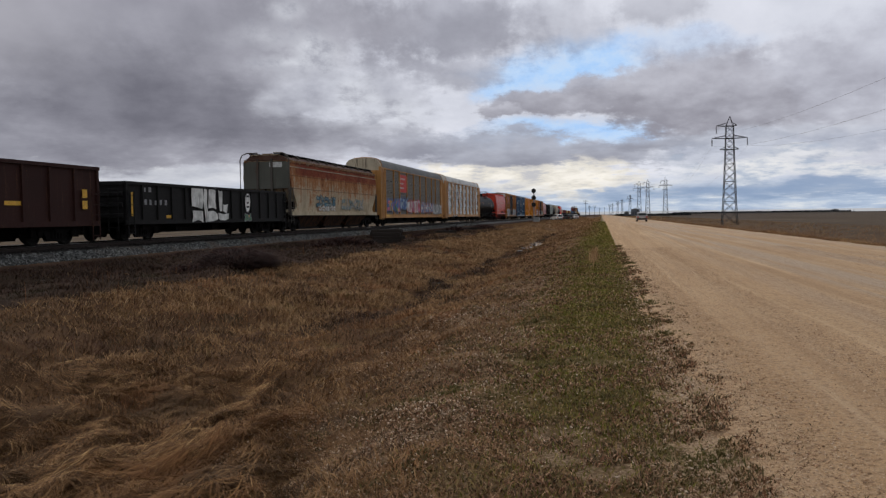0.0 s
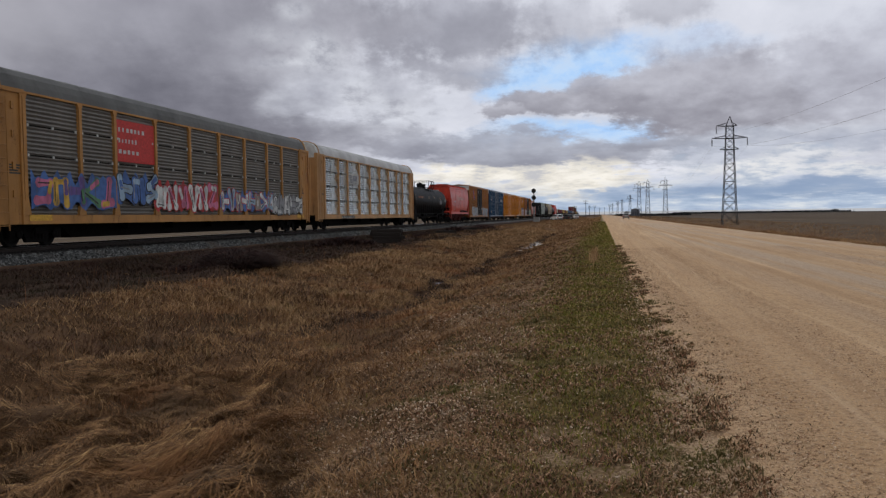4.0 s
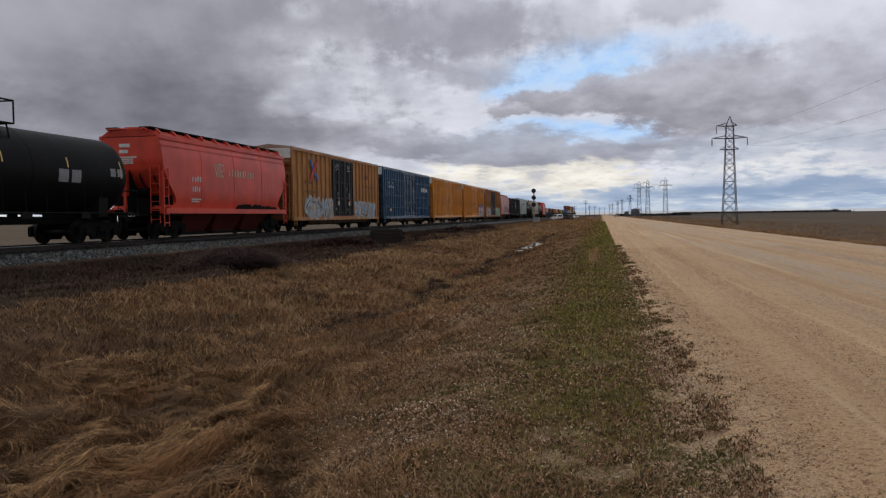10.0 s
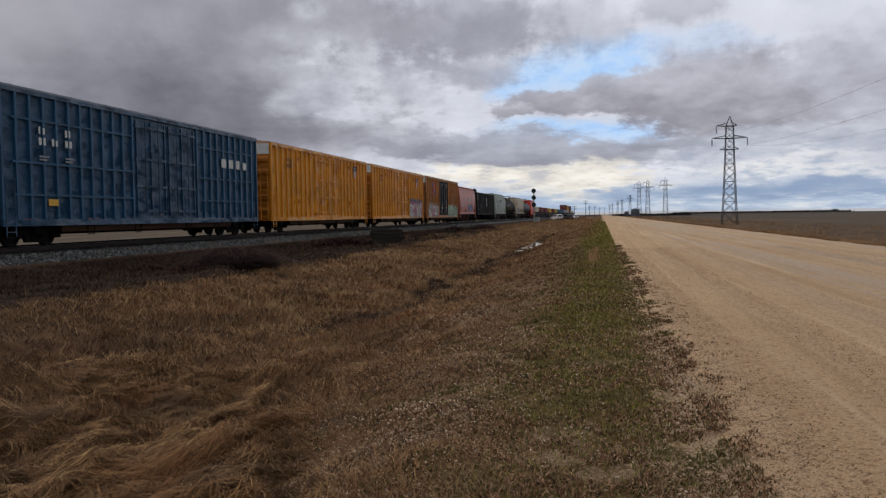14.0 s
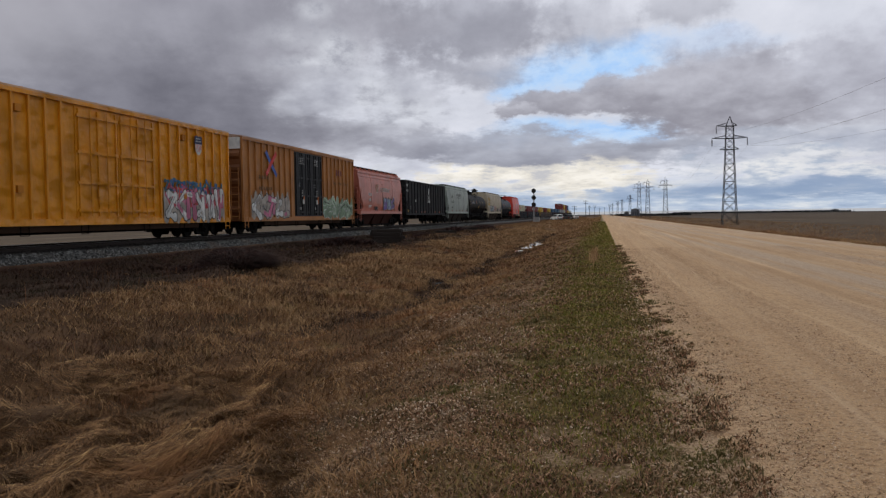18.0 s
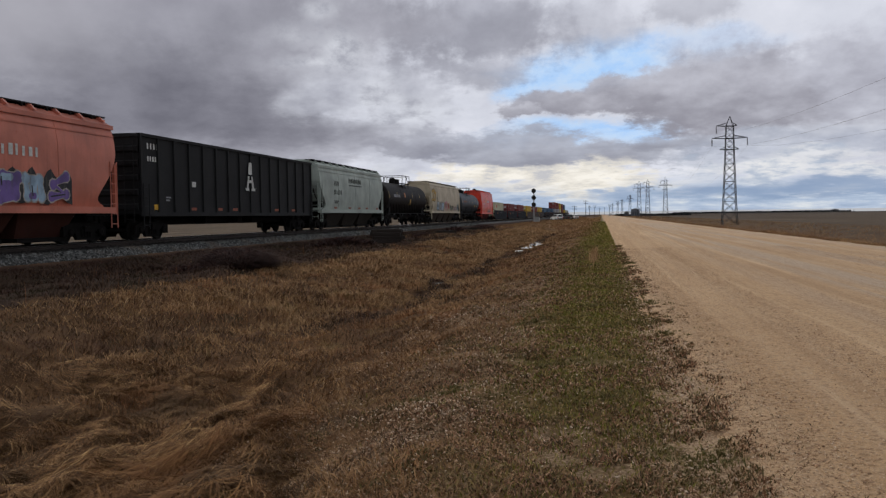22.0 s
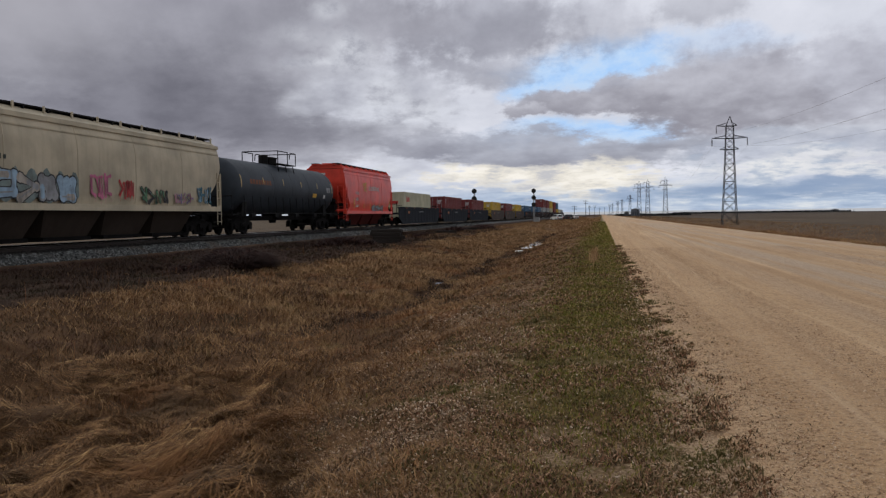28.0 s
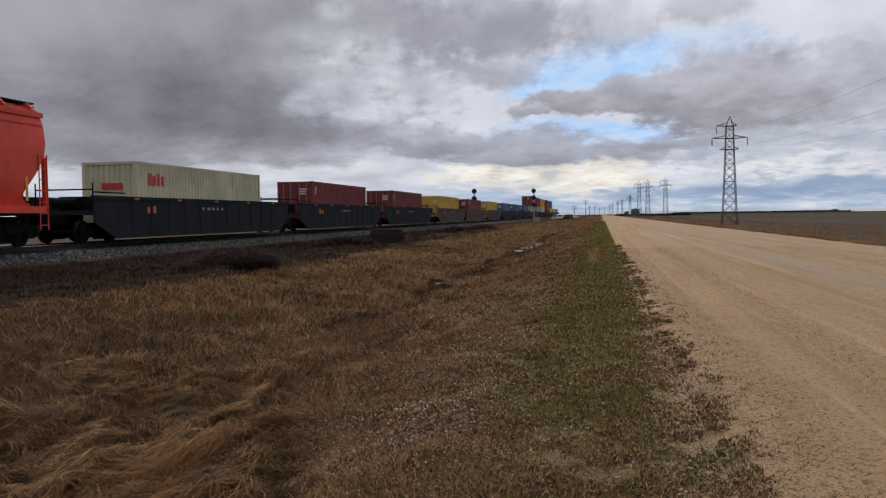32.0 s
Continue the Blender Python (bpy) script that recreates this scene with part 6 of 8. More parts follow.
    for name, pts in (("stroke", [(-0.10, zt), (0.22, zt), (0.24, zt - 0.62), (-0.22, zt - 0.62)]), ("stroke", [(-0.24, zt - 0.72), (-0.06, zt - 0.72), (-0.22, zb + 0.12), (-0.40, zb + 0.12)]),
                      ("stroke", [(0.16, zt - 0.72), (0.30, zt - 0.72), (0.50, zb + 0.12), (0.28, zb + 0.12)]), ("serif", [(-0.55, zb), (-0.12, zb), (-0.12, zb + 0.14), (-0.55, zb + 0.14)]),
                      ("serif", [(0.18, zb), (0.62, zb), (0.62, zb + 0.14), (0.18, zb + 0.14)]), ("crossbar", [(-0.2, zb + 0.42), (0.36, zb + 0.42), (0.33, zb + 0.56), (-0.17, zb + 0.56)])):
        part(name, prism(NB(), [(y0 + a, b) for a, b in pts], "x", XR - 0.004, XR + 0.006), M_white, letter)
    bars(car, XP, -h + 0.6, 3.75, 0.95, 0.24, 1, M_white, n=4)
    bars(car, XP, -h + 0.6, 3.25, 0.95, 0.24, 1, M_white, n=5)
    bars(car, XP, -h + 4.3, 2.3, 0.35, 0.24, 1, M_white)
    bars(car, XP, -h + 2.0, 1.75, 0.4, 0.07, 2, M_grey_mark)
    reflectors(car, XP + 0.004, [-h + 1.3], 1.25, M_yellowmark, 0.5, 0.22)
    reflectors(car, XP + 0.004, [-h + 4.4, -h + 7.0, -1.2, 4.2, 6.8], 1.24, M_rustmark, 0.55, 0.13)
    # pale green-grey hopper
    car, h, X, z0, z1 = hopper("grey_hopper_car", 119.6, 135.35, "pale green-grey covered hopper car with dark lettering", (0.33, 0.37, 0.335), 4.72, 1.36, 3, (2.1, 2.95), 0.06, None, 0.2, bay_shade_colour=(0.030, 0.024, 0.020))
    bars(car, X, -1.6, 3.35, 3.2, 0.34, 1, M_darkmark, "emblem", 10, 0.2)
    part("emblem", box(NB(), X - 0.003, X + 0.004, -1.55, 1.6, 3.14, 3.22), M_darkmark, car)
    bars(car, X, -h + 2.9, 3.05, 1.2, 0.32, 1, M_darkmark, n=4)
    bars(car, X, -h + 2.9, 2.45, 1.8, 0.32, 1, M_darkmark, n=6)
    bars(car, X, -h + 2.9, 1.95, 1.0, 0.07, 2, M_darkmark)
    reflectors(car, X + 0.003, [-h + 3.1, -h + 6.4, 0.9, 3.0, h - 1.9], 1.45, M_rustmark, 0.6, 0.13)
    end_bars(car, -h - 0.01, -0.4, 3.75, 0.9, 0.2, 2, M_darkmark)
    # second black tank car
    car, h, mark = tank_car("tank_car", 136.9, 153.8, "dull black tank car with orange placards", (0.011, 0.0085, 0.008), 1.47, 2.56, 0.55)
    mark(-h + 2.5, 2, 2.4, 0.26, M_grey_mark, 7)
    mark(-h + 6.6, 4, 0.5, 0.42, M_orangemark)
    mark(0.4, -22, 0.4, 0.5, M_yellowmark)
    # beige hopper with graffiti
    car, h, X, z0, z1 = hopper("beige_hopper_car", 155.4, 173.75, "beige covered hopper car with graffiti along its side", (0.47, 0.40, 0.29), 4.72, 1.40, 4, (2.2, 2.95), 0.08, None, 0.25, rails=True, bay_shade_colour=(0.045, 0.033, 0.026))
    graffiti(car, X, -h + 0.5, -h + 2.6, 2.3, 4.0, ["yellow"], "black", None, 3, 51, 0.2, "yellow bubble graffiti")
    graffiti(car, X, -h + 3.2, -h + 7.2, 1.42, 2.55, ["pale", "dust", "grey"], "black", "faded", 4, 52, 0.1, "pale green block graffiti")
    graffiti(car, X, -h + 8.0, -h + 9.3, 1.5, 2.75, ["pink"], "pink", None, 4, 53, 0.0, "pink tag", 0.5)
    graffiti(car, X, -h + 9.8, -h + 10.8, 1.6, 2.5, ["red"], "red", None, 4, 54, 0.0, "red tag", 0.45)
    graffiti(car, X, -h + 11.3, -h + 13.4, 1.45, 2.2, ["green", "black"], "black", None, 4, 55, 0.0, "green tag", 0.6)
    graffiti(car, X, -h + 13.9, -h + 15.6, 1.45, 2.1, ["pink", "purple"], "dust", None, 5, 56, 0.0, "purple tag", 0.5)
    graffiti(car, X, h - 2.4, h - 1.0, 1.5, 2.5, ["pale", "teal"], "teal", None, 4, 57, 0.0, "pale blue tag", 0.6)
    bars(car, X, -h + 3.1, 2.8, 0.8, 0.16, 1, M_darkmark, n=3)
    end_bars(car, -h - 0.01, -0.3, 3.7, 0.7, 0.14, 3, M_darkmark)
    # blue-grey tank car
    car, h, mark = tank_car("tank_car", 175.3, 191.5, "blue-grey tank car with orange lettering and stripes", (0.046, 0.053, 0.063), 1.49, 2.58, 0.45, amount=0.04)
    mark(-h + 2.0, 4, 2.9, 0.26, M_dimorange, 8)
    mark(h - 4.6, -17, 0.9, 0.26, M_yellowmark)
    mark(h - 2.0, -3, 0.8, 0.35, M_grey_mark, 2)
    mark(h - 2.6, -18, 0.5, 0.24, M_white)
    potash("orange_red_hopper_car", 193.6, 206.95, "bright orange-red covered hopper car with yellow stripes", (0.70, 0.062, 0.036), 3)
    # well cars with containers
    spots = ((209.4, 228.4), (230.2, 248.9), (250.7, 270.0), (273.6, 292.3), (294.1, 312.6), (314.4, 333.0), (336.2, 355.0), (356.8, 375.6), (377.4, 396.2), (399.4, 418.2), (420.0, 438.8), (440.6, 459.4), (462.6, 481.4), (483.2, 502.0), (503.8, 522.6), (525.8, 544.6))
    cream, red, yellow, blue, grey = (0.50, 0.47, 0.335), (0.165, 0.028, 0.026), (0.50, 0.32, 0.045), (0.05, 0.11, 0.19), (0.30, 0.31, 0.32)
    kinds = ((cream, "cream shipping container with red lettering"), (red, "dark red shipping container with white marks"), (yellow, "yellow shipping container riding in a well car"), (blue, "dark blue shipping container with faded sides"), (grey, "pale grey shipping container with dirty sides"))
    load = "0112123334401204"
    for i, (a, b) in enumerate(spots):
        wc = (0.021, 0.024, 0.030) if i < 3 else (0.085, 0.068, 0.06) if i < 6 else (0.03, 0.022, 0.022)
        well_car(a, b, wc, i % 3 == 0, i % 3 == 2, label="dark blue-grey container well car with scuffed low sides" if i < 3 else "rusty brown-grey container well car")
        k = int(load[i])
        y = (a + b) / 2 - 6.1
        c, h = container(y, 0.55, kinds[k][0], kinds[k][1], height=2.68, doors=(k != 0))
        if i == 0:
            for k2 in range(4):
                part("emblem", box(NB(), 1.223, 1.23, -h + 0.9 + 0.33 * k2, -h + 1.14 + 0.33 * k2, 1.72, 2.24 - 0.1 * (k2 % 2)), M_red, c)
            end_bars(c, -h - 0.004, -0.35, 1.55, 0.95, 0.26, 1, M_red)
        elif k == 1:
            bars(c, 1.226, -h + 0.4, 2.2, 0.35, 0.1, 3, M_white)
        if 9 <= i <= 13:
            k2 = (1, 1, 2, 1, 3)[i - 9]
            container(y - 0.1, 3.24, kinds[k2][0], kinds[k2][1], height=2.7)


def potash(name, y0, y1, label, colour, seed):
    car, h, X, z0, z1 = hopper(name, y0, y1, label, colour, 4.80, 1.30, 3, (2.0, 2.95), 0.14, [c * 0.8 for c in colour], 0.35, rough=0.34, spec=0.25)
    bars(car, X, -0.6, 2.95, 3.1, 0.36, 1, M_white if seed > 1 else M_pale_letter, "emblem", 10, 0.2, "pale lettering along the side")
    bm = NB()
    for k in range(4):
        ribbon(bm, [(-2.2 + 0.22 * k, 3.5), (-1.9 + 0.16 * k, 2.85)], 0.09, X + 0.003)
    ribbon(bm, [(-1.65, 3.5), (-1.2, 3.45), (-1.15, 3.2), (-1.55, 3.1), (-1.2, 2.85)], 0.09, X + 0.003)
    part("emblem", bm, M_pale_letter if seed != 3 else M_yellow_letter, car, "sheaf-shaped emblem")
    bars(car, X, -h + 2.5, 2.55, 0.95, 0.24, 1, M_white, n=4)
    bars(car, X, -h + 2.5, 2.1, 0.8, 0.24, 1, M_white, n=4)
    bars(car, X, -h + 2.4, 1.72, 0.9, 0.06, 2, M_white)
    end_bars(car, -h - 0.01, -0.5, 3.95, 0.5, 0.15, 2, M_white)
    end_bars(car, -h - 0.01, -0.5, 3.5, 0.8, 0.05, 4, M_white)
    if seed == 2:
        graffiti(car, X, 0.3, 3.9, 1.36, 2.55, ["purple", "pale", "purple"], "dust", "black", 3, 61, 0.1, "purple graffiti on a black cloud")
        graffiti(car, X, -2.6, -1.6, 1.36, 1.7, ["black"], "black", None, 2, 62, 0.2, "black spray")
    elif seed == 3:
        for y in (-h + 2.05, -h + 4.6, -0.3, 2.4, h - 1.0):
            part("reflector", box(NB(), X - 0.002, X + 0.005, y - 0.06, y + 0.06, 1.5, 2.3 if abs(y) > 4 else 1.9), M_yellowmark, car)
        graffiti(car, X, 0.2, 3.6, 1.2, 1.85, ["grey"], "black", None, 4, 63, 0.1, "grey tag")
    else:
        # spilled product caked on the sill
        r = random.Random(5)
        rim = [(0.3 + 0.25 * i, 1.40 + (0.02 if i in (0, 20) else r.uniform(0.02, 0.2))) for i in range(21)]
        part("stain", prism(NB(), [(0.3, 1.33)] + rim + [(5.3, 1.33)], "x", X - 0.12, X + 0.03), M_under, car, "dark caked spill on the sill")
    return car


M_pale_letter = plain("faded_lettering", (0.58, 0.42, 0.32), 0.7, 0, 0.2, 8)
M_yellow_letter = plain("yellow_lettering", (0.6, 0.42, 0.12), 0.7, 0, 0.2, 8)


def tan_box(name, y0, y1, seed, first):
    label = "tan box car with black doors and " + ("grey" if first else "red and green") + " graffiti"
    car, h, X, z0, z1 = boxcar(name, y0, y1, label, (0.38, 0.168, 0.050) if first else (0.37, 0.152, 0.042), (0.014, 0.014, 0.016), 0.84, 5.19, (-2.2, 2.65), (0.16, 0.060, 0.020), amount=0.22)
    part("roof_ledge", box(NB(), X, X + 0.12, -h + 3.2, h - 3.2, z1 - 0.05, z1 + 0.03), [o for o in car.children if o.name.startswith("top_chord")][0].data.materials[0], car)
    bm = NB()
    ribbon(bm, [(-h + 3.0, 4.55), (-h + 3.75, 3.85), (-h + 4.5, 3.25)], 0.27, X + 0.097)
    part("emblem", bm, M_bluemark, car, "blue bar of the crossed emblem")
    bm = NB()
    ribbon(bm, [(-h + 3.0, 3.25), (-h + 3.75, 3.95), (-h + 4.5, 4.55)], 0.27, X + 0.100)
    part("emblem", bm, M_red, car, "red bar of the crossed emblem")
    bars(car, X + 0.097, -h + 2.0, 3.0, 1.5, 0.2, 1, M_faint, n=4)
    bars(car, X + 0.097, -h + 2.0, 2.4, 1.9, 0.2, 1, M_faint, n=6)
    bars(car, X + 0.097, h - 4.2, 3.75, 1.4, 0.42, 1, M_darkred, n=3)
    words(car, "Railcar Pooling Experts", X + 0.098, h - 3.2, 3.12, 0.36, M_faint, label="faded dark lettering on one line")
    for y in (-1.5, 1.1):
        for q in range(4):
            bars(car, X + 0.097, y - 0.1, 4.5 - 0.11 * q, 0.8 - 0.08 * (q % 3), 0.05, 1, M_white, n=9 - q)
        bars(car, X + 0.097, y - 0.2, 2.9, 0.36, 0.09, 2, M_grey_mark, n=3)
        bars(car, X + 0.097, y + 0.3, 2.5, 0.24, 0.09, 3, M_white, n=2)
        bars(car, X + 0.097, y - 0.1, 1.35, 0.3, 0.16, 1, M_white, n=2)
        part("placard_holder", box(NB(), X + 0.03, X + 0.1, y + 0.62, y + 0.72, 1.75, 2.2), M_orangemark, car, "orange handle on the door")
    if first:
        graffiti(car, X + 0.098, -h + 2.1, -2.3, 0.8, 2.2, ["pale", "dust", "grey"], "white", "dust", 5, seed, 0.04, "grey bubble graffiti", 1.2)
        graffiti(car, X + 0.098, 2.75, h - 1.4, 0.8, 2.05, ["pale", "grey", "dust"], "white", "grey", 4, seed + 1, 0.04, "grey and white graffiti", 1.2)
        graffiti(car, X + 0.098, 2.75, 3.3, 0.9, 1.8, ["orange"], "orange", None, 1, seed + 2, 0.3, "orange spray")
    else:
        graffiti(car, X + 0.098, -h + 1.1, -h + 6.3, 0.75, 2.3, ["white", "dust", "pink"], "black", "dust", 5, seed, 0.06, "red and white graffiti")
        graffiti(car, X + 0.098, 2.75, h - 0.5, 0.75, 2.2, ["sage", "mint", "sage"], "white", "sage", 4, seed + 1, 0.04, "pale green graffiti", 1.2)
    return car


M_bracket = paint("yellow_bracket", (0.42, 0.15, 0.010), amount=0.2)
M_faint = plain("faded_dark_lettering", (0.14, 0.065, 0.02), 0.7, 0, 0.3, 8)
M_darkred = plain("dark_red_lettering", (0.16, 0.03, 0.03), 0.7, 0, 0.2, 8)
build_train()
# ---------------------------------------------------------------- grass, stems, stones
def blade_material(name, stops, tint=None, tint_at=(0.5, 0.65), tint2=None, rough=0.8, broad=None):
    n = Nodes(name)
    r = n.t.nodes.new("ShaderNodeNewGeometry").outputs["Random Per Island"]
    p = n.coords()
    c = n.ramp(r, stops)
    if tint:
        c = n.mix(n.span(n.noise(p, 0.55, 5, 0.6), *tint_at, 0, 0.75), c, tint)
    if tint2:
        c = n.mix(n.span(n.noise(n.coords(loc=(7, 3, 0)), 0.9, 5, 0.6), 0.52, 0.66, 0, 0.7), c, tint2)
    if broad:
        # wide drifts of paler and of redder growth, drawn out along the line
        w = n.noise(n.coords((1.0, 0.35, 1)), 0.38, 5, 0.55)
        c = n.mix(n.span(w, 0.50, 0.62, 0, 0.6), c, broad[0])
        c = n.mix(n.span(w, 0.47, 0.36, 0, 0.6), c, broad[1])
    m = n.finish(c, rough, 0, None, spec=0.2)
    return m


def blades(name, x, y, height, width, rng, material, lean=0.35, heading=None, spread=6.28, droop=0.0, z=None):
    """Bent tapering blades, three triangles each."""
    n = len(x)
    z = ground_z(x, y) - 0.01 if z is None else z
    a = rng.uniform(0, 6.28, n) if heading is None else heading + rng.normal(0, spread, n)
    lx, ly = np.cos(a), np.sin(a)
    turn = rng.uniform(0, 3.14, n)
    wx, wy = np.cos(turn) * width / 2, np.sin(turn) * width / 2
    out = np.abs(rng.normal(lean, lean * 0.5, n)) * height
    b = np.stack([x, y, z], -1)
    side = np.stack([wx, wy, np.zeros(n)], -1)
    up = np.zeros((n, 3))
    up[:, 2] = height
    along = np.stack([lx * out, ly * out, np.zeros(n)], -1)
    mid = b + up * 0.6 + along * 0.4
    tip = b + up * (1 - droop) + along
    v = np.stack([b - side, b + side, mid + side * 0.8, mid - side * 0.8, tip], 1)
    t = np.array([(0, 1, 2), (0, 2, 3), (3, 2, 4)])
    f = (t[None] + 5 * np.arange(n)[:, None, None]).reshape(-1, 3)
    return raw_mesh(name, v.reshape(-1, 3), f, material)


def scatter(n, near, far, x0, x1, rng, power=1.0):
    """Places on the verge between x0 and x1, thinning out with distance."""
    d = near * (far / near) ** (rng.uniform(0, 1, n) ** power)
    lo = np.maximum(x0, -0.98 * d)
    x = rng.uniform(0, 1, n) * (x1 - lo) + lo
    y = np.sqrt(np.maximum(d * d - x * x, 0.2))
    keep = (x > x0) & (x < x1) & (y > 2.0)
    return x[keep], y[keep], d[keep]


def patch(x, y, s=1.0):
    """A slow random field, 0..1."""
    v = np.sin(x * 0.7 * s + 1.7 * np.sin(y * 0.45 * s + 0.5)) + np.sin(y * 0.8 * s + 1.3 * np.sin(x * 1.1 * s)) + 0.6 * np.sin(x * 2.1 * s - y * 1.7 * s)
    return np.clip(v / 5.2 + 0.5, 0, 1)


rng = np.random.default_rng(11)
POOLS = ((-5.0, 56.0, 0.45, 2.2), (-4.7, 61.5, 0.60, 2.6), (-5.2, 66.5, 0.5, 2.2), (-5.1, 51.5, 0.30, 1.3), (-5.4, 23.8, 0.14, 0.45), (-5.2, 26.0, 0.12, 0.5))
M_dry = blade_material("dry_grass", [(0.0, (0.125, 0.066, 0.032)), (0.45, (0.235, 0.128, 0.057)), (0.8, (0.33, 0.185, 0.082)), (1.0, (0.47, 0.29, 0.135))], (0.27, 0.112, 0.046), (0.5, 0.66), (0.185, 0.135, 0.056), broad=((0.37, 0.23, 0.110), (0.15, 0.074, 0.038)))
M_burnt = blade_material("dark_damp_grass", [(0.0, (0.050, 0.028, 0.016)), (0.5, (0.100, 0.056, 0.030)), (1.0, (0.21, 0.118, 0.060))], (0.072, 0.056, 0.026), (0.5, 0.66), (0.110, 0.048, 0.030))
M_char = blade_material("dark_trackside_grass", [(0.0, (0.022, 0.013, 0.009)), (0.5, (0.046, 0.027, 0.018)), (1.0, (0.10, 0.056, 0.034))], (0.040, 0.034, 0.016), (0.5, 0.66), (0.062, 0.027, 0.020))
M_straw = blade_material("matted_straw", [(0.0, (0.045, 0.023, 0.011)), (0.4, (0.150, 0.076, 0.031)), (0.85, (0.31, 0.163, 0.064)), (1.0, (0.56, 0.36, 0.165))], (0.21, 0.092, 0.032), (0.5, 0.66), (0.070, 0.040, 0.020))
M_green = blade_material("green_grass", [(0.0, (0.075, 0.074, 0.011)), (0.5, (0.175, 0.168, 0.022)), (0.75, (0.21, 0.160, 0.040)), (0.9, (0.26, 0.17, 0.06)), (1.0, (0.52, 0.38, 0.20))], (0.20, 0.115, 0.045), (0.54, 0.66))
M_weed = blade_material("shoulder_weeds", [(0.0, (0.045, 0.028, 0.016)), (0.4, (0.115, 0.085, 0.034)), (0.7, (0.25, 0.11, 0.062)), (1.0, (0.54, 0.35, 0.22))], (0.095, 0.092, 0.022), (0.48, 0.60))
M_stem = blade_material("reddish_stems", [(0.0, (0.07, 0.030, 0.016)), (1.0, (0.24, 0.11, 0.05))])
M_brush = blade_material("dark_brush", [(0.0, (0.012, 0.006, 0.005)), (0.7, (0.042, 0.017, 0.014)), (1.0, (0.10, 0.040, 0.027))])

x, y, d = scatter(400000, 3.2, 95, -16.6, -0.4, rng, 0.85)
p = patch(x, y)
keep = rng.uniform(0, 1, len(x)) < np.interp(x, [-16.6, -15, -3.2, -2.2, -0.4], [1, 1, 1, 0.6, 0.30])
x, y, d, p = x[keep], y[keep], d[keep], p[keep]
wild = patch(x + 30, y * 0.8, 1.7) * 0.4 + patch(x * 1.1 + 9, y, 4.1) * 0.6
dark = wild + rng.normal(0, 0.12, len(x)) > np.interp(x + 0.35 * np.sin(y * 0.8) + 0.25 * np.sin(y * 2.1 + 1), [-10.7, -10.2, -9.0, -7.0, -4.0, -1.5], [0.03, 0.52, 0.54, 0.58, 0.60, 0.64]) - 0.21 * np.clip((17 - y) / 5, 0, 1) * np.clip((-5.4 - x) / 1.5, 0, 1)
wet = (np.abs(x + 5.15 + 0.35 * np.sin(y * 0.5) + 0.2 * np.sin(y * 1.7)) + rng.normal(0, 0.2, len(x)) < 0.26 * (0.4 + 1.3 * patch(x, y * 0.7, 1.5))) & (y > 15)
dark |= wet
ditch = (x > -9.2) & (x < -2.8) & (y < 11.5 + 0.5 * np.sin(x * 2)) & (rng.uniform(0, 1, len(x)) < 0.4)
hgt = np.interp(x, [-16.6, -15, -12, -8, -4, -2.6, -1.0, -0.4], [0.14, 0.17, 0.15, 0.17, 0.17, 0.11, 0.06, 0.05]) * (0.4 + 1.2 * p) * rng.uniform(0.5, 1.25, len(x))
hgt *= np.where((x < -2.7) & (d < 11.8), 0.6, 1.0)
pool = np.zeros(len(x), bool)
for cx, cy, w, l in POOLS:
    pool |= ((x - cx) / (w + 0.15)) ** 2 + ((y - cy + 0.5 * l) / (l * 1.6)) ** 2 < 1
keep = ~pool & ~ditch
x, y, d, hgt, dark, wet = x[keep], y[keep], d[keep], hgt[keep], dark[keep], wet[keep]
xd, yd, dd, hd, damp = x[dark], y[dark], d[dark], hgt[dark], (wet | (x < -10.2))[dark]
for char, mat, label in ((True, M_char, "dark damp grass below the ballast and on the ditch floor"), (False, M_burnt, "dark brown grass in hollows of the ditch")):
    k = damp == char
    tagged(new("dark_grass", blades("dark_grass", xd[k], yd[k], hd[k], 0.0034 * (1 + dd[k] / 8.0) * rng.uniform(0.7, 1.5, int(k.sum())), rng, mat, 1.1, droop=0.3)), label, "grass", kind="stuff")
x, y, d, hgt = x[~dark], y[~dark], d[~dark], hgt[~dark]
tagged(new("dry_grass", blades("dry_grass", x, y, hgt, 0.0034 * (1 + d / 8.0) * rng.uniform(0.7, 1.5, len(x)), rng, M_dry, 1.25, droop=0.3)), "dry brown prairie grass on the ditch banks", "grass", kind="stuff")

x, y, d = scatter(60000, 55, 480, -15.5, -0.2, rng, 0.8)
tagged(new("dry_grass", blades("dry_grass", x, y, rng.uniform(0.08, 0.24, len(x)), 0.0042 * d / 10, rng, M_dry, 1.0)), "dry brown prairie grass along the line farther off", "grass", kind="stuff")
n = 60000
y = 20 * (900 / 20) ** rng.uniform(0, 1, n)
x = 11.75 + np.where(rng.uniform(0, 1, n) < 0.5, 2.2, 30) * rng.uniform(0, 1, n) ** 1.3
tagged(new("dry_grass", blades("dry_grass", x, y, rng.uniform(0.08, 0.30, n) * np.interp(x, [11.7, 13, 20, 40], [0.7, 1.1, 1.3, 1.0]) * (0.4 + 1.2 * patch(x, y * 0.4)), 0.004 * (1 + y / 12), rng, M_dry, 0.9)), "dry weeds on the road's far bank", "grass", kind="stuff")

# pale straw on the crest of the bank
M_pale = blade_material("pale_straw", [(0.0, (0.20, 0.112, 0.055)), (0.6, (0.38, 0.232, 0.110)), (1.0, (0.54, 0.36, 0.18))], (0.27, 0.135, 0.057), (0.5, 0.66))
x, y, d = scatter(90000, 15, 110, -10.4, -5.6, rng, 0.9)
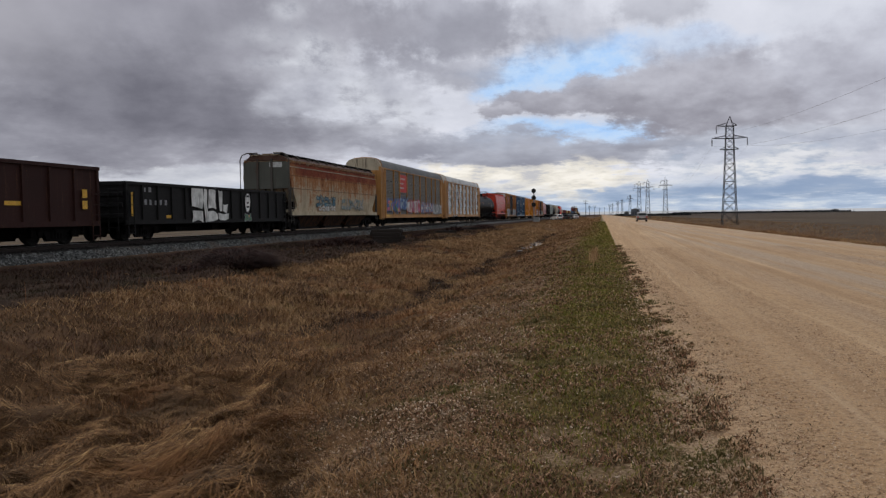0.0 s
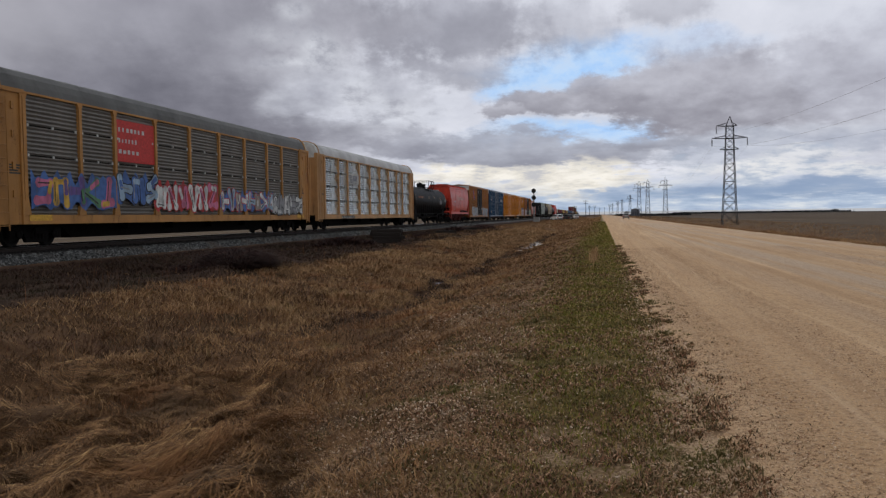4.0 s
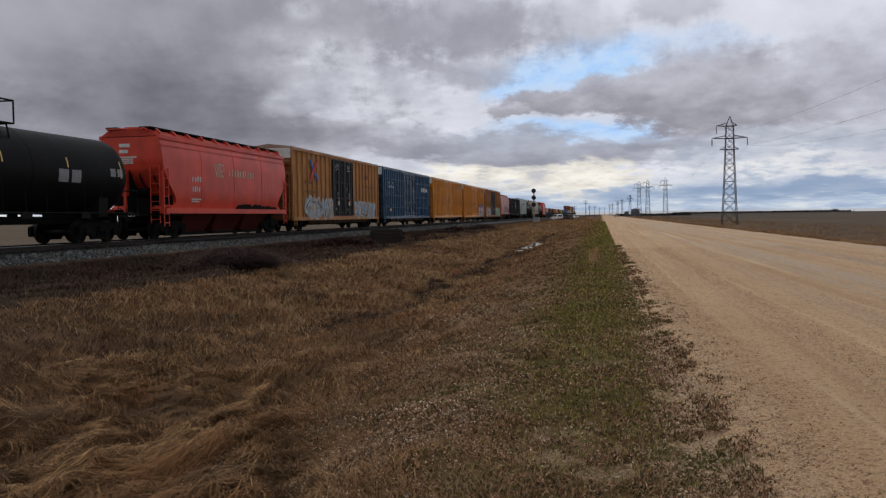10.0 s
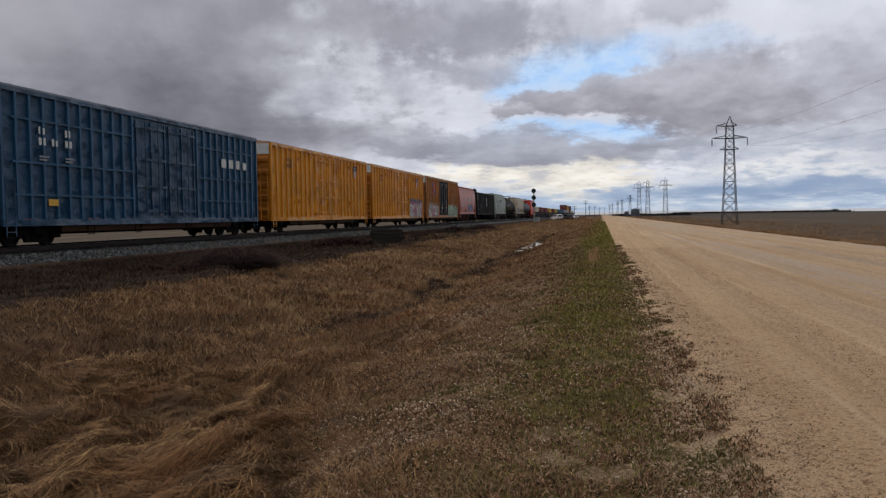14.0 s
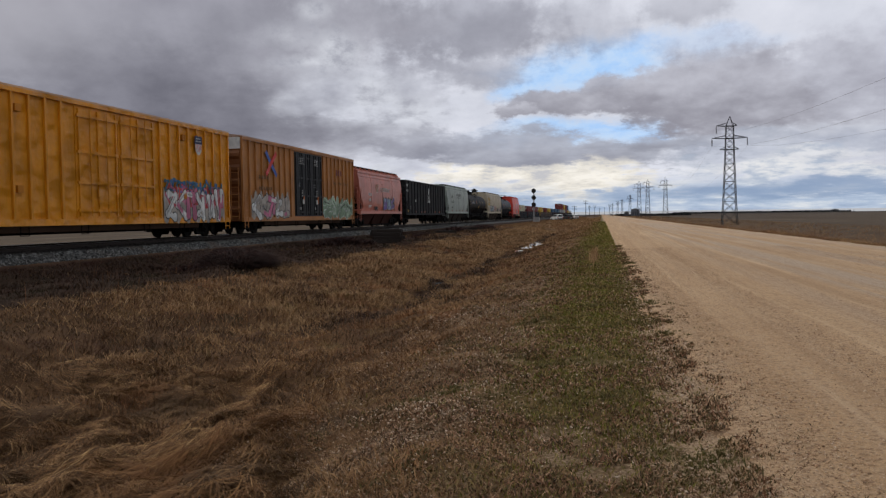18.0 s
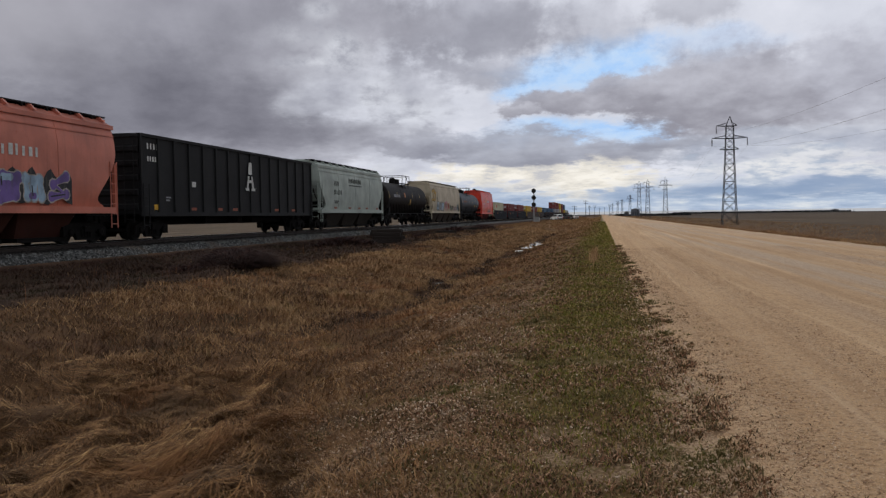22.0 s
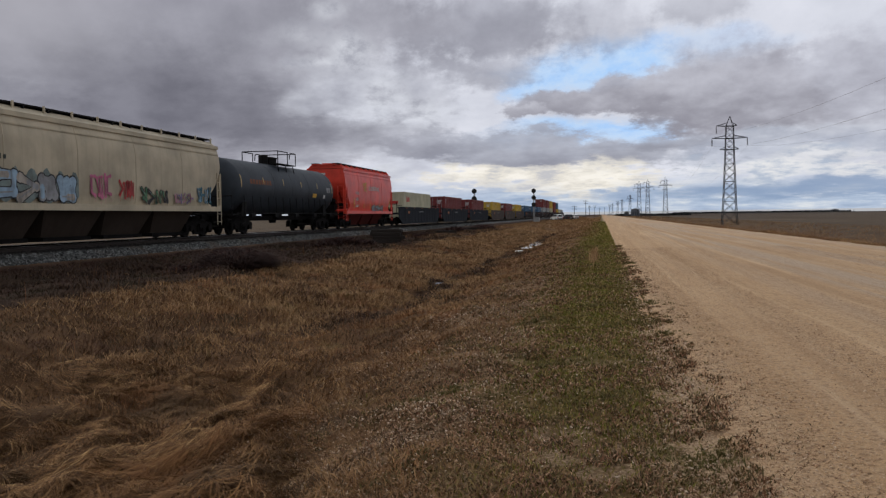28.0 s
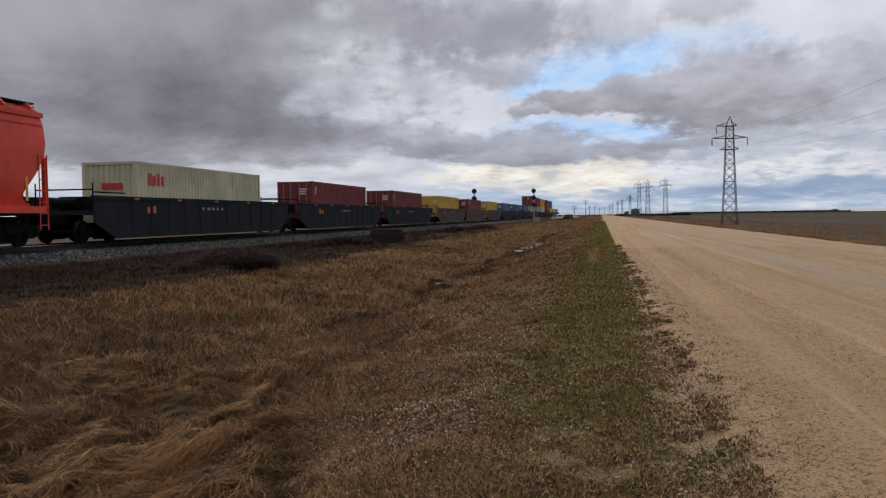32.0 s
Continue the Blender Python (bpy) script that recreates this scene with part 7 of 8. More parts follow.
keep = rng.uniform(0, 1, len(x)) < np.clip(1.9 * patch(x * 0.8, y * 0.6 + 5, 1.2) - 0.35, 0, 1) * np.interp(d, [15, 24], [0.25, 1])
x, y, d = x[keep], y[keep], d[keep]
tagged(new("pale_grass", blades("pale_grass", x, y, rng.uniform(0.08, 0.26, len(x)), 0.0034 * (1 + d / 9.0), rng, M_pale, 1.1, droop=0.3)), "pale dry straw on the crest of the bank", "grass", kind="stuff")

# grass round and behind the stand
n = 30000
x, y = rng.uniform(-16, -0.6, n), rng.uniform(-14, 4, n)
keep = rng.uniform(0, 1, n) < np.interp(x, [-16, -3, -0.6], [1, 1, 0.3])
x, y = x[keep], y[keep]
tagged(new("dry_grass", blades("dry_grass", x, y, rng.uniform(0.06, 0.2, len(x)), rng.uniform(0.005, 0.012, len(x)), rng, M_dry, 1.2, droop=0.3)), "dry brown prairie grass on the near ditch bank", "grass", kind="stuff")

# long straw flattened in swathes on the ditch floor
def swathe(name, tx, ty, head, length, rise, per, rng, material):
    """Arching ribbons that spring from a tuft and lie down one way."""
    n = len(tx) * per
    hd = np.repeat(head, per) + rng.normal(0, 0.30, n)
    L = np.repeat(length, per) * rng.uniform(0.55, 1.1, n)
    up = np.repeat(rise, per) * rng.uniform(0.5, 1.15, n)
    ux, uy = np.cos(hd), np.sin(hd)
    across = rng.normal(0, 0.13, n)
    x0 = np.repeat(tx, per) - np.sin(np.repeat(head, per)) * across + rng.normal(0, 0.05, n)
    y0 = np.repeat(ty, per) + np.cos(np.repeat(head, per)) * across + rng.normal(0, 0.05, n)
    w = 0.0026 * rng.uniform(0.6, 1.5, n)
    curl = rng.normal(0, 0.22, n) + np.repeat(rng.normal(0, 0.35, len(tx)), per)
    K = 6
    V = []
    for k in range(K + 1):
        t = k / K
        a = curl * t * t
        px = x0 + L * t * (ux - uy * a)
        py = y0 + L * t * (uy + ux * a)
        pz = ground_z(px, py) + up * 4 * t * (1 - t) * (1 - 0.35 * t) + 0.012 + 0.03 * (1 - t) * rng.uniform(0, 1, n)
        ww = w * (1 - 0.75 * t)
        V.append(np.stack([px - uy * ww, py + ux * ww, pz], -1))
        V.append(np.stack([px + uy * ww, py - ux * ww, pz + 0.4 * ww], -1))
    V = np.stack(V, 1)
    q = np.array([(2 * k, 2 * k + 1, 2 * k + 3, 2 * k + 2) for k in range(K)])
    f = (q[None] + (2 * K + 2) * np.arange(n)[:, None, None]).reshape(-1, 4)
    return raw_mesh(name, V.reshape(-1, 3), f, material)


tufts = 900
tx, ty = rng.uniform(-9.2, -2.6, tufts), 3.9 + 9.5 * rng.uniform(0, 1, tufts) ** 1.5
ok = (ty > 4.1 + 0.3 * (tx + 5)) & (rng.uniform(0, 1, tufts) < np.clip(1.35 - (ty - 4) / 8, 0.10, 1) * np.clip(1.5 * patch(tx, ty, 1.9), 0.2, 1))
tx, ty = tx[ok], ty[ok]
th = 0.55 * np.sin(tx * 0.9 + 0.5) + 0.5 * np.sin(ty * 1.1 + 1) + 0.2 + math.pi * (np.sin(tx * 3.1 + ty * 2.3) > 0.55)
tagged(new("matted_straw", swathe("matted_straw", tx, ty, th, rng.uniform(0.22, 0.7, len(tx)), rng.uniform(0.03, 0.20, len(tx)) * rng.uniform(0.4, 1, len(tx)), 40, rng, M_straw)), "long straw flattened in swathes on the ditch floor", "straw", kind="stuff")

# combed ridges of fallen straw, hollow beneath
def straw_ridge(cx, cy, head, length, width, height, n, r):
    """Long strands that lie along a low wave and spill over its near side."""
    hd = head + r.normal(0, 0.65, n)
    along, c = r.uniform(-0.5, 0.5, n) * length, np.clip(r.normal(0.1, 0.42, n), -1, 1)
    L = r.uniform(0.15, 0.45, n)
    curl = r.normal(0.0, 0.35, n) - 0.25
    taper = np.clip(1 - (2 * np.abs(along) / length) ** 3, 0.15, 1)
    top = height * taper * np.where(c < 0, np.sqrt(np.clip(1 - c * c, 0, 1)), 1 - c * c * 0.8)
    bend = 0.18 * np.sin(along * 2.2 + cx)
    x0 = cx + along * math.cos(head) - (c * width + bend) * math.sin(head)
    y0 = cy + along * math.sin(head) + (c * width + bend) * math.cos(head)
    w = 0.0026 * r.uniform(0.6, 1.6, n)
    ux, uy = np.cos(hd), np.sin(hd)
    K, V = 5, []
    for k in range(K + 1):
        t = k / K
        a = curl * t * t
        px, py = x0 + L * t * (ux - uy * a), y0 + L * t * (uy + ux * a)
        pz = ground_z(x0, y0) * (1 - t) + ground_z(px, py) * t + top * (1 - 0.75 * t * t) + 0.02 + 0.04 * r.uniform(0, 1, n)
        V.append(np.stack([px - uy * w * (1 - 0.7 * t), py + ux * w * (1 - 0.7 * t), pz], -1))
        V.append(np.stack([px + uy * w * (1 - 0.7 * t), py - ux * w * (1 - 0.7 * t), pz + 0.4 * w], -1))
    return np.stack(V, 1)


r2 = np.random.default_rng(77)
ridges = []
for k in range(380):
    b, far = r2.uniform(0.40, 0.84), r2.uniform(5.4, 12.6)
    cx, cy = -far * math.sin(b), far * math.cos(b)
    if (b > 0.62 and far > 10.6) or r2.uniform() < np.clip((0.50 - b) * 5, 0, 0.8) * np.clip((far - 7) / 3, 0, 1):
        continue
    ridges.append(straw_ridge(cx, cy, b + r2.normal(0.05, 0.6) + (math.pi if r2.uniform() < 0.4 else 0), r2.uniform(0.2, 0.62) * far / 9, r2.uniform(0.05, 0.11) * far / 9, r2.uniform(0.03, 0.15), int(r2.uniform(60, 150)), r2))
ridges = np.concatenate(ridges)
q = np.array([(2 * k, 2 * k + 1, 2 * k + 3, 2 * k + 2) for k in range(5)])
f = (q[None] + 12 * np.arange(len(ridges))[:, None, None]).reshape(-1, 4)
tagged(new("fallen_straw", raw_mesh("fallen_straw", ridges.reshape(-1, 3), f, M_straw)), "orange-brown straw fallen in combed waves in the ditch", "straw", kind="stuff")

# green strip on the shoulder, creeping over the road's edge
x, y, d = scatter(340000, 3.4, 160, -2.6, 1.2, rng, 0.9)
edge = np.interp(x, [-2.6, -1.5, -0.9, 0.35, 0.75, 1.1, 1.7, 2.0], [0.02, 0.18, 0.8, 0.75, 0.35, 0.15, 0.05, 0.0])
keep = rng.uniform(0, 1, len(x)) < edge * np.clip(0.25 + 1.25 * patch(x, y, 2.6), 0, 1)
keep &= ~((x > 0.7) & (y > 22))
keep &= rng.uniform(0, 1, len(x)) < np.interp(x, [-2.6, -0.9, -0.5, 0.2, 0.6, 2.0], [0.1, 0.3, 1, 1, 0.5, 0.2]) * np.interp(y, [4.0, 6.0, 10.0], [0.3, 0.5, 1.0])
x, y, d = x[keep], y[keep], d[keep]
zz = np.where(x > 0.7, np.maximum(ground_z(x, y), -0.03), ground_z(x, y)) - 0.01
tagged(new("green_grass", blades("green_grass", x, y, rng.uniform(0.02, 0.07, len(x)) * np.interp(x, [-2, 0.3, 0.9, 1.8], [1.0, 1.1, 0.7, 0.5]) * (0.8 + d / 60), 0.0026 * (1 + d / 3.2), rng, M_green, 0.75, z=zz, droop=0.15)), "low green and brown grass on the gravel shoulder", "grass", kind="stuff")

# small rosettes of dark and brown leaves straggling onto the gravel
x, y, d = scatter(62000, 3.3, 40, -2.6, 1.6, rng, 1.15)
lump = 0.5 * patch(x * 1.3, y, 4.2) + 0.5 * patch(x + 4, y * 1.2, 9.0)
keep = rng.uniform(0, 1, len(x)) < np.clip((lump - 0.28) * 4, 0, 1) * np.interp(x, [-2.4, -1.4, -0.8, 0.2, 0.5, 0.8, 1.1, 1.6], [0.25, 0.35, 0.7, 0.8, 0.65, 0.4, 0.2, 0.0])
keep &= x < np.interp(y, [3, 9, 16, 30], [2.0, 1.7, 1.15, 0.9])
x, y, d = x[keep], y[keep], d[keep]
per = 11
size = np.repeat(rng.uniform(0.014, 0.055, len(x)) * (1 + d / 40), per)
turn = rng.uniform(0, 6.28, len(size))
x, y, d = np.repeat(x, per), np.repeat(y, per), np.repeat(d, per)
out = size * rng.uniform(0, 0.9, len(size))
x, y = x + out * np.cos(turn), y + out * np.sin(turn)
zz = np.where(x > 0.7, 0.0, ground_z(x, y)) - 0.006
tagged(new("shoulder_weeds", blades("shoulder_weeds", x, y, size * rng.uniform(0.3, 1.0, len(x)), 0.0034 * (1 + d / 5.0) * rng.uniform(0.6, 1.6, len(x)), rng, M_weed, 0.9, z=zz, droop=0.25)), "low dark brown weeds straggling over the gravel edge", "weeds", kind="stuff")

# tall dead tuft standing in the green strip
n = 420
x, y = rng.normal(-0.25, 0.07, n), rng.normal(28.0, 2.0, n)
tagged(new("dead_grass_tuft", blades("dead_grass_tuft", x, y, rng.uniform(0.12, 0.45, n), rng.uniform(0.006, 0.014, n), rng, M_pale, 0.3)), "tall dead brown grass tuft beside the road", "grass", kind="stuff")

# upright reddish stems
n = 1500
x, y, d = scatter(n, 9, 60, -13, -2.2, rng)
grp = rng.uniform(0, 1, len(x)) < patch(x, y, 1.8) ** 2 * 1.6
x, y, d = x[grp], y[grp], d[grp]
tagged(new("weed_stems", blades("weed_stems", x, y, rng.uniform(0.25, 0.5, len(x)), 0.0045 * (1 + d / 14), rng, M_stem, 0.12)), "thin upright reddish weed stems in the grass", "weeds", kind="stuff")


def brush_clump(x0, y0, w, l, h, n, label, seed):
    """A heap of dead twigs: dense bent stems from a low mound."""
    r = np.random.default_rng(seed)
    a, q = r.uniform(0, 6.28, n), np.sqrt(r.uniform(0, 1, n))
    x, y = x0 + w / 2 * q * np.cos(a), y0 + l / 2 * q * np.sin(a)
    z = ground_z(x, y) - 0.02 + h * 0.35 * (1 - q ** 2) * r.uniform(0, 1, n)
    me = blades("brush_clump", x, y, h * (1.1 - 0.65 * q) * r.uniform(0.4, 1.0, n) * 0.75, np.full(n, 0.016 if y0 < 30 else 0.03) * r.uniform(0.5, 1.4, n), r, M_brush, 2.2 if y0 < 30 else 1.7, z=z, droop=0.5 if y0 < 30 else 0.35)
    return tagged(new("brush_clump", me), label, "brush", kind="stuff")


brush_clump(-11.7, 24.8, 1.9, 3.6, 0.8, 30000, "dark reddish heap of dead brush in the grass", 1)
brush_clump(-12.2, 22.2, 1.0, 1.4, 0.4, 2000, "small dark heap of dead brush in the grass", 2)
brush_clump(-13.7, 42.5, 2.6, 6.5, 1.0, 11000, "reddish leafless bush beside the ballast", 3)
brush_clump(-13.3, 74.0, 2.2, 9.0, 0.95, 8000, "dark leafless brush beside the track", 4)
brush_clump(-13.0, 90.0, 2.4, 10.0, 1.1, 8000, "dark leafless brush beside the track", 5)
brush_clump(-13.8, 63.0, 2.0, 6.0, 0.5, 2500, "low dark brush beside the track", 6)

# heaps of discarded ties
M_oldtie = blade_material("creosote_black_wood", [(0.0, (0.010, 0.008, 0.007)), (1.0, (0.030, 0.023, 0.019))])
tie_short = mesh_of(box(NB(), -0.85, 0.85, -0.12, 0.12, -0.1, 0.1), "old_tie", M_oldtie, bevel=0.015)


def tie_heap(x, y, layers, label):
    heap = new("tie_pile")
    heap.location = (x, y, float(ground_z(x, y)))
    tagged(heap, label, "timber pile", "discarded tie piles")
    r = random.Random(int(y))
    heap.rotation_euler[2] = 0.35
    for k, m in enumerate(layers):
        for i in range(m):
            t = part("old_tie", tie_short, None, heap)
            t.location = (r.uniform(-0.25, 0.25), (i - (m - 1) / 2) * 0.27 + r.uniform(-0.02, 0.02), 0.1 + 0.205 * k)
            t.rotation_euler = (0, r.uniform(-0.06, 0.06), r.uniform(-0.35, 0.35) if k else r.uniform(-0.1, 0.1))
    return heap


tie_heap(-12.6, 47.2, (4, 4, 4, 3), "stack of old dark railway ties in the grass")
tie_heap(-13.2, 69.0, (5, 2), "low stack of old dark railway ties")
tie_heap(-12.9, 82.0, (6, 3), "low stack of old dark railway ties")

# grit on the verge and loose stones on the road
M_grit = blade_material("loose_grit", [(0.0, (0.15, 0.085, 0.05)), (0.5, (0.42, 0.275, 0.175)), (1.0, (0.66, 0.54, 0.42))])
x, y, d = scatter(70000, 3.2, 21, -3.2, 1.6, rng)
keep = rng.uniform(0, 1, len(x)) < np.clip(patch(x, y, 1.7) * 1.3 - 0.1, 0, 1) * np.interp(x, [-1.0, -0.5, 0.25, 0.6], [1, 0.35, 0.35, 1])
x, y, d = x[keep], y[keep], d[keep]
zz = np.where(x > 0.7, -0.005, ground_z(x, y) + 0.012)
tagged(new("loose_grit", rock_cloud("loose_grit", np.stack([x, y, zz], -1), (0.003 + 0.006 * rng.uniform(0, 1, len(x)) ** 3) * (1 + d / 14), M_grit, rng)), "pale grit scattered over the road's shoulder", "stones", kind="stuff")


def road_z(x):
    t = np.clip(x / 12.1, 0, 1)
    return 0.075 * np.sin(np.pi * t)


n = 150000
y = 3.2 * (36 / 3.2) ** rng.uniform(0, 1, n)
x = rng.uniform(0.9, 9, n)
keep = x < 0.75 * y + 1.4
x, y = x[keep], y[keep]
M_pebble = blade_material("road_pebbles", [(0.0, (0.22, 0.13, 0.08)), (0.4, (0.46, 0.30, 0.18)), (1.0, (0.62, 0.47, 0.33))])
tagged(new("road_pebbles", rock_cloud("road_pebbles", np.stack([x, y, road_z(x) - 0.003], -1), (0.003 + 0.006 * rng.uniform(0, 1, len(x)) ** 4) * (1 + y / 26), M_pebble, rng)), "loose pebbles on the gravel road", "stones", kind="stuff")


# standing water in the ditch
def water_material():
    n = Nodes("ditch_water")
    f = n.noise(n.coords(), 5, 4)
    n.put(n.bsdf.inputs["IOR"], 1.33)
    return n.finish((0.02, 0.017, 0.012), 0.06, 0, f, 0.04, 0.02, 0.6)


M_water = water_material()
r = random.Random(3)
for cx, cy, w, l in POOLS:
    bm = NB()
    ring = [bm.verts.new((cx + w * r.uniform(0.6, 1.15) * math.cos(a), cy + l * r.uniform(0.6, 1.15) * math.sin(a), 0)) for a in [k * 0.3927 for k in range(16)]]
    bm.faces.new(ring)
    ob = part("puddle", bm, M_water)
    ob.location[2] = float(max(ground_z(cx + q * w * 0.6, cy + s * l * 0.6) for q in (-1, 0, 1) for s in (-1, 0, 1))) + 0.03
    tagged(ob, "still pool of meltwater on the ditch floor", "water", kind="structure")
# ---------------------------------------------------------------- pylons and wires
M_pylon = plain("galvanised_lattice", (0.034, 0.033, 0.036), 0.65, 0.2, 0.2, 3)
M_insul = plain("insulator_glass", (0.06, 0.05, 0.045), 0.3, 0, 0.2, 9)
M_wire = plain("conductor", (0.24, 0.24, 0.26), 0.5, 0.6, 0.1, 2)
PYLON_H, PS = 21.2, 0.946


def leg_half(z):
    return float(np.interp(z, [0, 4, 14.7, 19.3, PYLON_H], [1.45, 1.2, 0.80, 0.68, 0.05]))


def pylon(x, y, turn=0.0, bar=0.055, label="steel lattice transmission tower standing in the field"):
    p = new("transmission_tower")
    z = float(ground_z(x, y))
    p.location, p.rotation_euler = (x, y, z - 0.1), (0, 0, turn)
    tagged(p, label, "pylon", "transmission towers")
    levels = [PS * q for q in (0, 2.6, 4.9, 7.0, 9.0, 10.9, 12.6, 14.1, 15.5, 16.8, 17.9, 19.1, 20.4)]
    cor = lambda sx, sy, zz: (sx * leg_half(zz), sy * leg_half(zz), zz)
    for sx in (-1, 1):
        for sy in (-1, 1):
            part("leg", tube(NB(), [cor(sx, sy, q) for q in levels] + [(0, 0, PYLON_H)], bar, 4), M_pylon, p)
    near = 100 < y < 300
    bm = NB()
    for a, b in (((-1, -1), (1, -1)), ((1, -1), (1, 1)), ((1, 1), (-1, 1)), ((-1, 1), (-1, -1))):
        ends = []
        for q0, q1 in zip(levels, levels[1:]):
            ends += [(cor(*a, q0), cor(*b, q1)), (cor(*b, q0), cor(*a, q1))]
        ends += [(cor(*a, q), cor(*b, q)) for q in levels[2::2]]
        for e in ends:
            if near:
                part("brace", tube(NB(), e, bar * 0.55, 4), M_pylon, p)
            else:
                tube(bm, e, bar * 0.55, 4)
    if near:
        bm.free()
    else:
        tagged(part("bracing", bm, M_pylon, p, "crossed lattice bracing"), kind="stuff")
    for zz, l, r in ((19.3, -2.5, 1.4), (16.9, -3.3, 3.3), (14.7, -1.8, 1.7)):
        bm = NB()
        w = leg_half(zz)
        for e in (l, r):
            s = 1 if e > 0 else -1
            for sy in (-w, w):
                tube(bm, [(s * w, sy, zz), (e, 0, zz + 0.1)], bar * 0.8, 4)
                tube(bm, [(s * w, sy, zz + 0.55), (e, 0, zz + 0.1)], bar * 0.7, 4)
        for sy in (-w, w):
            tube(bm, [(-w, sy, zz), (w, sy, zz)], bar * 0.8, 4)
        part("cross_arm", bm, M_pylon, p)
    for e, zz in ((-2.5, 19.3), (-3.3, 16.9), (3.3, 16.9)):
        bm = NB()
        tube(bm, [(e, 0, zz + 0.1), (e, 0, zz - 1.45)], 0.05, 5)
        for k in range(8):
            lathe(bm, [(zz - 0.2 - 0.15 * k, 0.14), (zz - 0.26 - 0.15 * k, 0.10)], "z", 8, (e, 0, 0))
        part("insulator_string", bm, M_insul, p)
    return p


LINE = ((16.0, -150.0), (24.7, 167.5), (33.0, 440.0))
for k, (x, y) in enumerate(LINE):
    pylon(x, y, -math.atan2(LINE[1][0] - LINE[0][0], LINE[1][1] - LINE[0][1]), 0.07 if k < 2 else 0.09)
for x, y in ((25.2, 462.0), (21.3, 478.0), (27.5, 810.0), (26.0, 1050.0), (22.5, 1150.0), (19.0, 1420.0), (15.5, 1560.0)):
    pylon(x, y, 0.0, 0.085 if y < 600 else 0.14, "distant steel lattice transmission tower")


def wire(a, b, sag, r=0.022):
    n = 40
    pts = [Vector(a).lerp(Vector(b), t) - Vector((0, 0, sag * 4 * t * (1 - t))) for t in [i / n for i in range(n + 1)]]
    ob = part("power_line", tube(NB(), pts, r, 5), M_wire)
    return tagged(ob, "thin overhead power line hung between towers", "wire", "overhead power lines")


for e, zz in ((-2.5, 17.75), (-3.3, 15.35), (3.3, 15.35)):
    for (xa, ya), (xb, yb) in zip(LINE, LINE[1:]):
        wire((xa + e, ya, float(ground_z(xa, ya)) + zz), (xb + e, yb, float(ground_z(xb, yb)) + zz), 7.0 if ya < 0 else 6.0, 0.010)


# ---------------------------------------------------------------- railway signals and cabinets
M_mast = plain("signal_mast_paint", (0.30, 0.30, 0.30), 0.5, 0.3, 0.2, 5)
M_signal_black = plain("signal_black", (0.008, 0.008, 0.008), 0.6, 0, 0.2, 5)
M_lens = plain("dark_lens", (0.03, 0.01, 0.01), 0.15, 0, 0.2, 5)


def signal(x, y, z0, heads, top):
    s = new("railway_signal")
    s.location = (x, y, z0)
    tagged(s, "tall railway signal mast with round black heads", "railway signal", "railway signals")
    part("mast", tube(NB(), [(0, 0, 0), (0, 0, top)], 0.11, 10), M_mast, s)
    part("base", box(NB(), -0.3, 0.3, -0.3, 0.3, 0, 0.35), M_mast, s, bevel=0.03)
    ladder(s, 0.0, 0.42, 0.2, top - 0.3, M_mast, "x", w=0.4, step=0.4)
    for h in heads:
        disc = part("signal_head", lathe(NB(), [(-0.20, 0.50), (-0.16, 0.52), (0.05, 0.48), (0.22, 0.22)], "y", 20, (0, -0.15, h)), M_signal_black, s, "round black target with a hooded lens", smooth=True)
        part("lens", lathe(NB(), [(-0.26, 0.11), (-0.21, 0.12)], "y", 14, (0, -0.15, h)), M_lens, disc)
        bm = prism(NB(), [(0.15 * math.cos(a), h + 0.15 * math.sin(a)) for a in [i * 0.3142 for i in range(11)]] + [(0.13 * math.cos(a), h + 0.13 * math.sin(a)) for a in [math.pi - i * 0.3142 for i in range(11)]], "y", -0.65, -0.3)
        part("hood", bm, M_signal_black, disc)
    return s


signal(-15.0, 186.0, -0.3, (7.3, 5.75, 4.15), 7.6)
signal(-24.8, 161.0, -0.25, (6.65, 5.15), 6.9)


def cabinet(x, y, w, d, h, label, colour=(0.32, 0.32, 0.31)):
    c = new("relay_cabinet")
    c.location = (x, y, float(ground_z(x, y)))
    tagged(c, label, "cabinet")
    m = paint("cabinet_paint", colour, amount=0.05)
    part("case", box(NB(), -w / 2, w / 2, -d / 2, d / 2, 0.15, h), m, c, bevel=0.02)
    part("roof", box(NB(), -w / 2 - 0.06, w / 2 + 0.06, -d / 2 - 0.06, d / 2 + 0.06, h, h + 0.08), m, c)
    part("plinth", box(NB(), -w / 2 + 0.1, w / 2 - 0.1, -d / 2 + 0.1, d / 2 - 0.1, -0.2, 0.15), M_mast, c)
    dr = part("door", box(NB(), -w / 2 + 0.08, w / 2 - 0.08, -d / 2 - 0.03, -d / 2, 0.25, h - 0.1), m, c)
    part("handle", box(NB(), w / 2 - 0.25, w / 2 - 0.2, -d / 2 - 0.06, -d / 2 - 0.03, h * 0.45, h * 0.6), M_signal_black, dr)
    return c


cabinet(-14.2, 184.5, 1.1, 1.0, 1.15, "grey metal relay cabinet beside the signal mast")


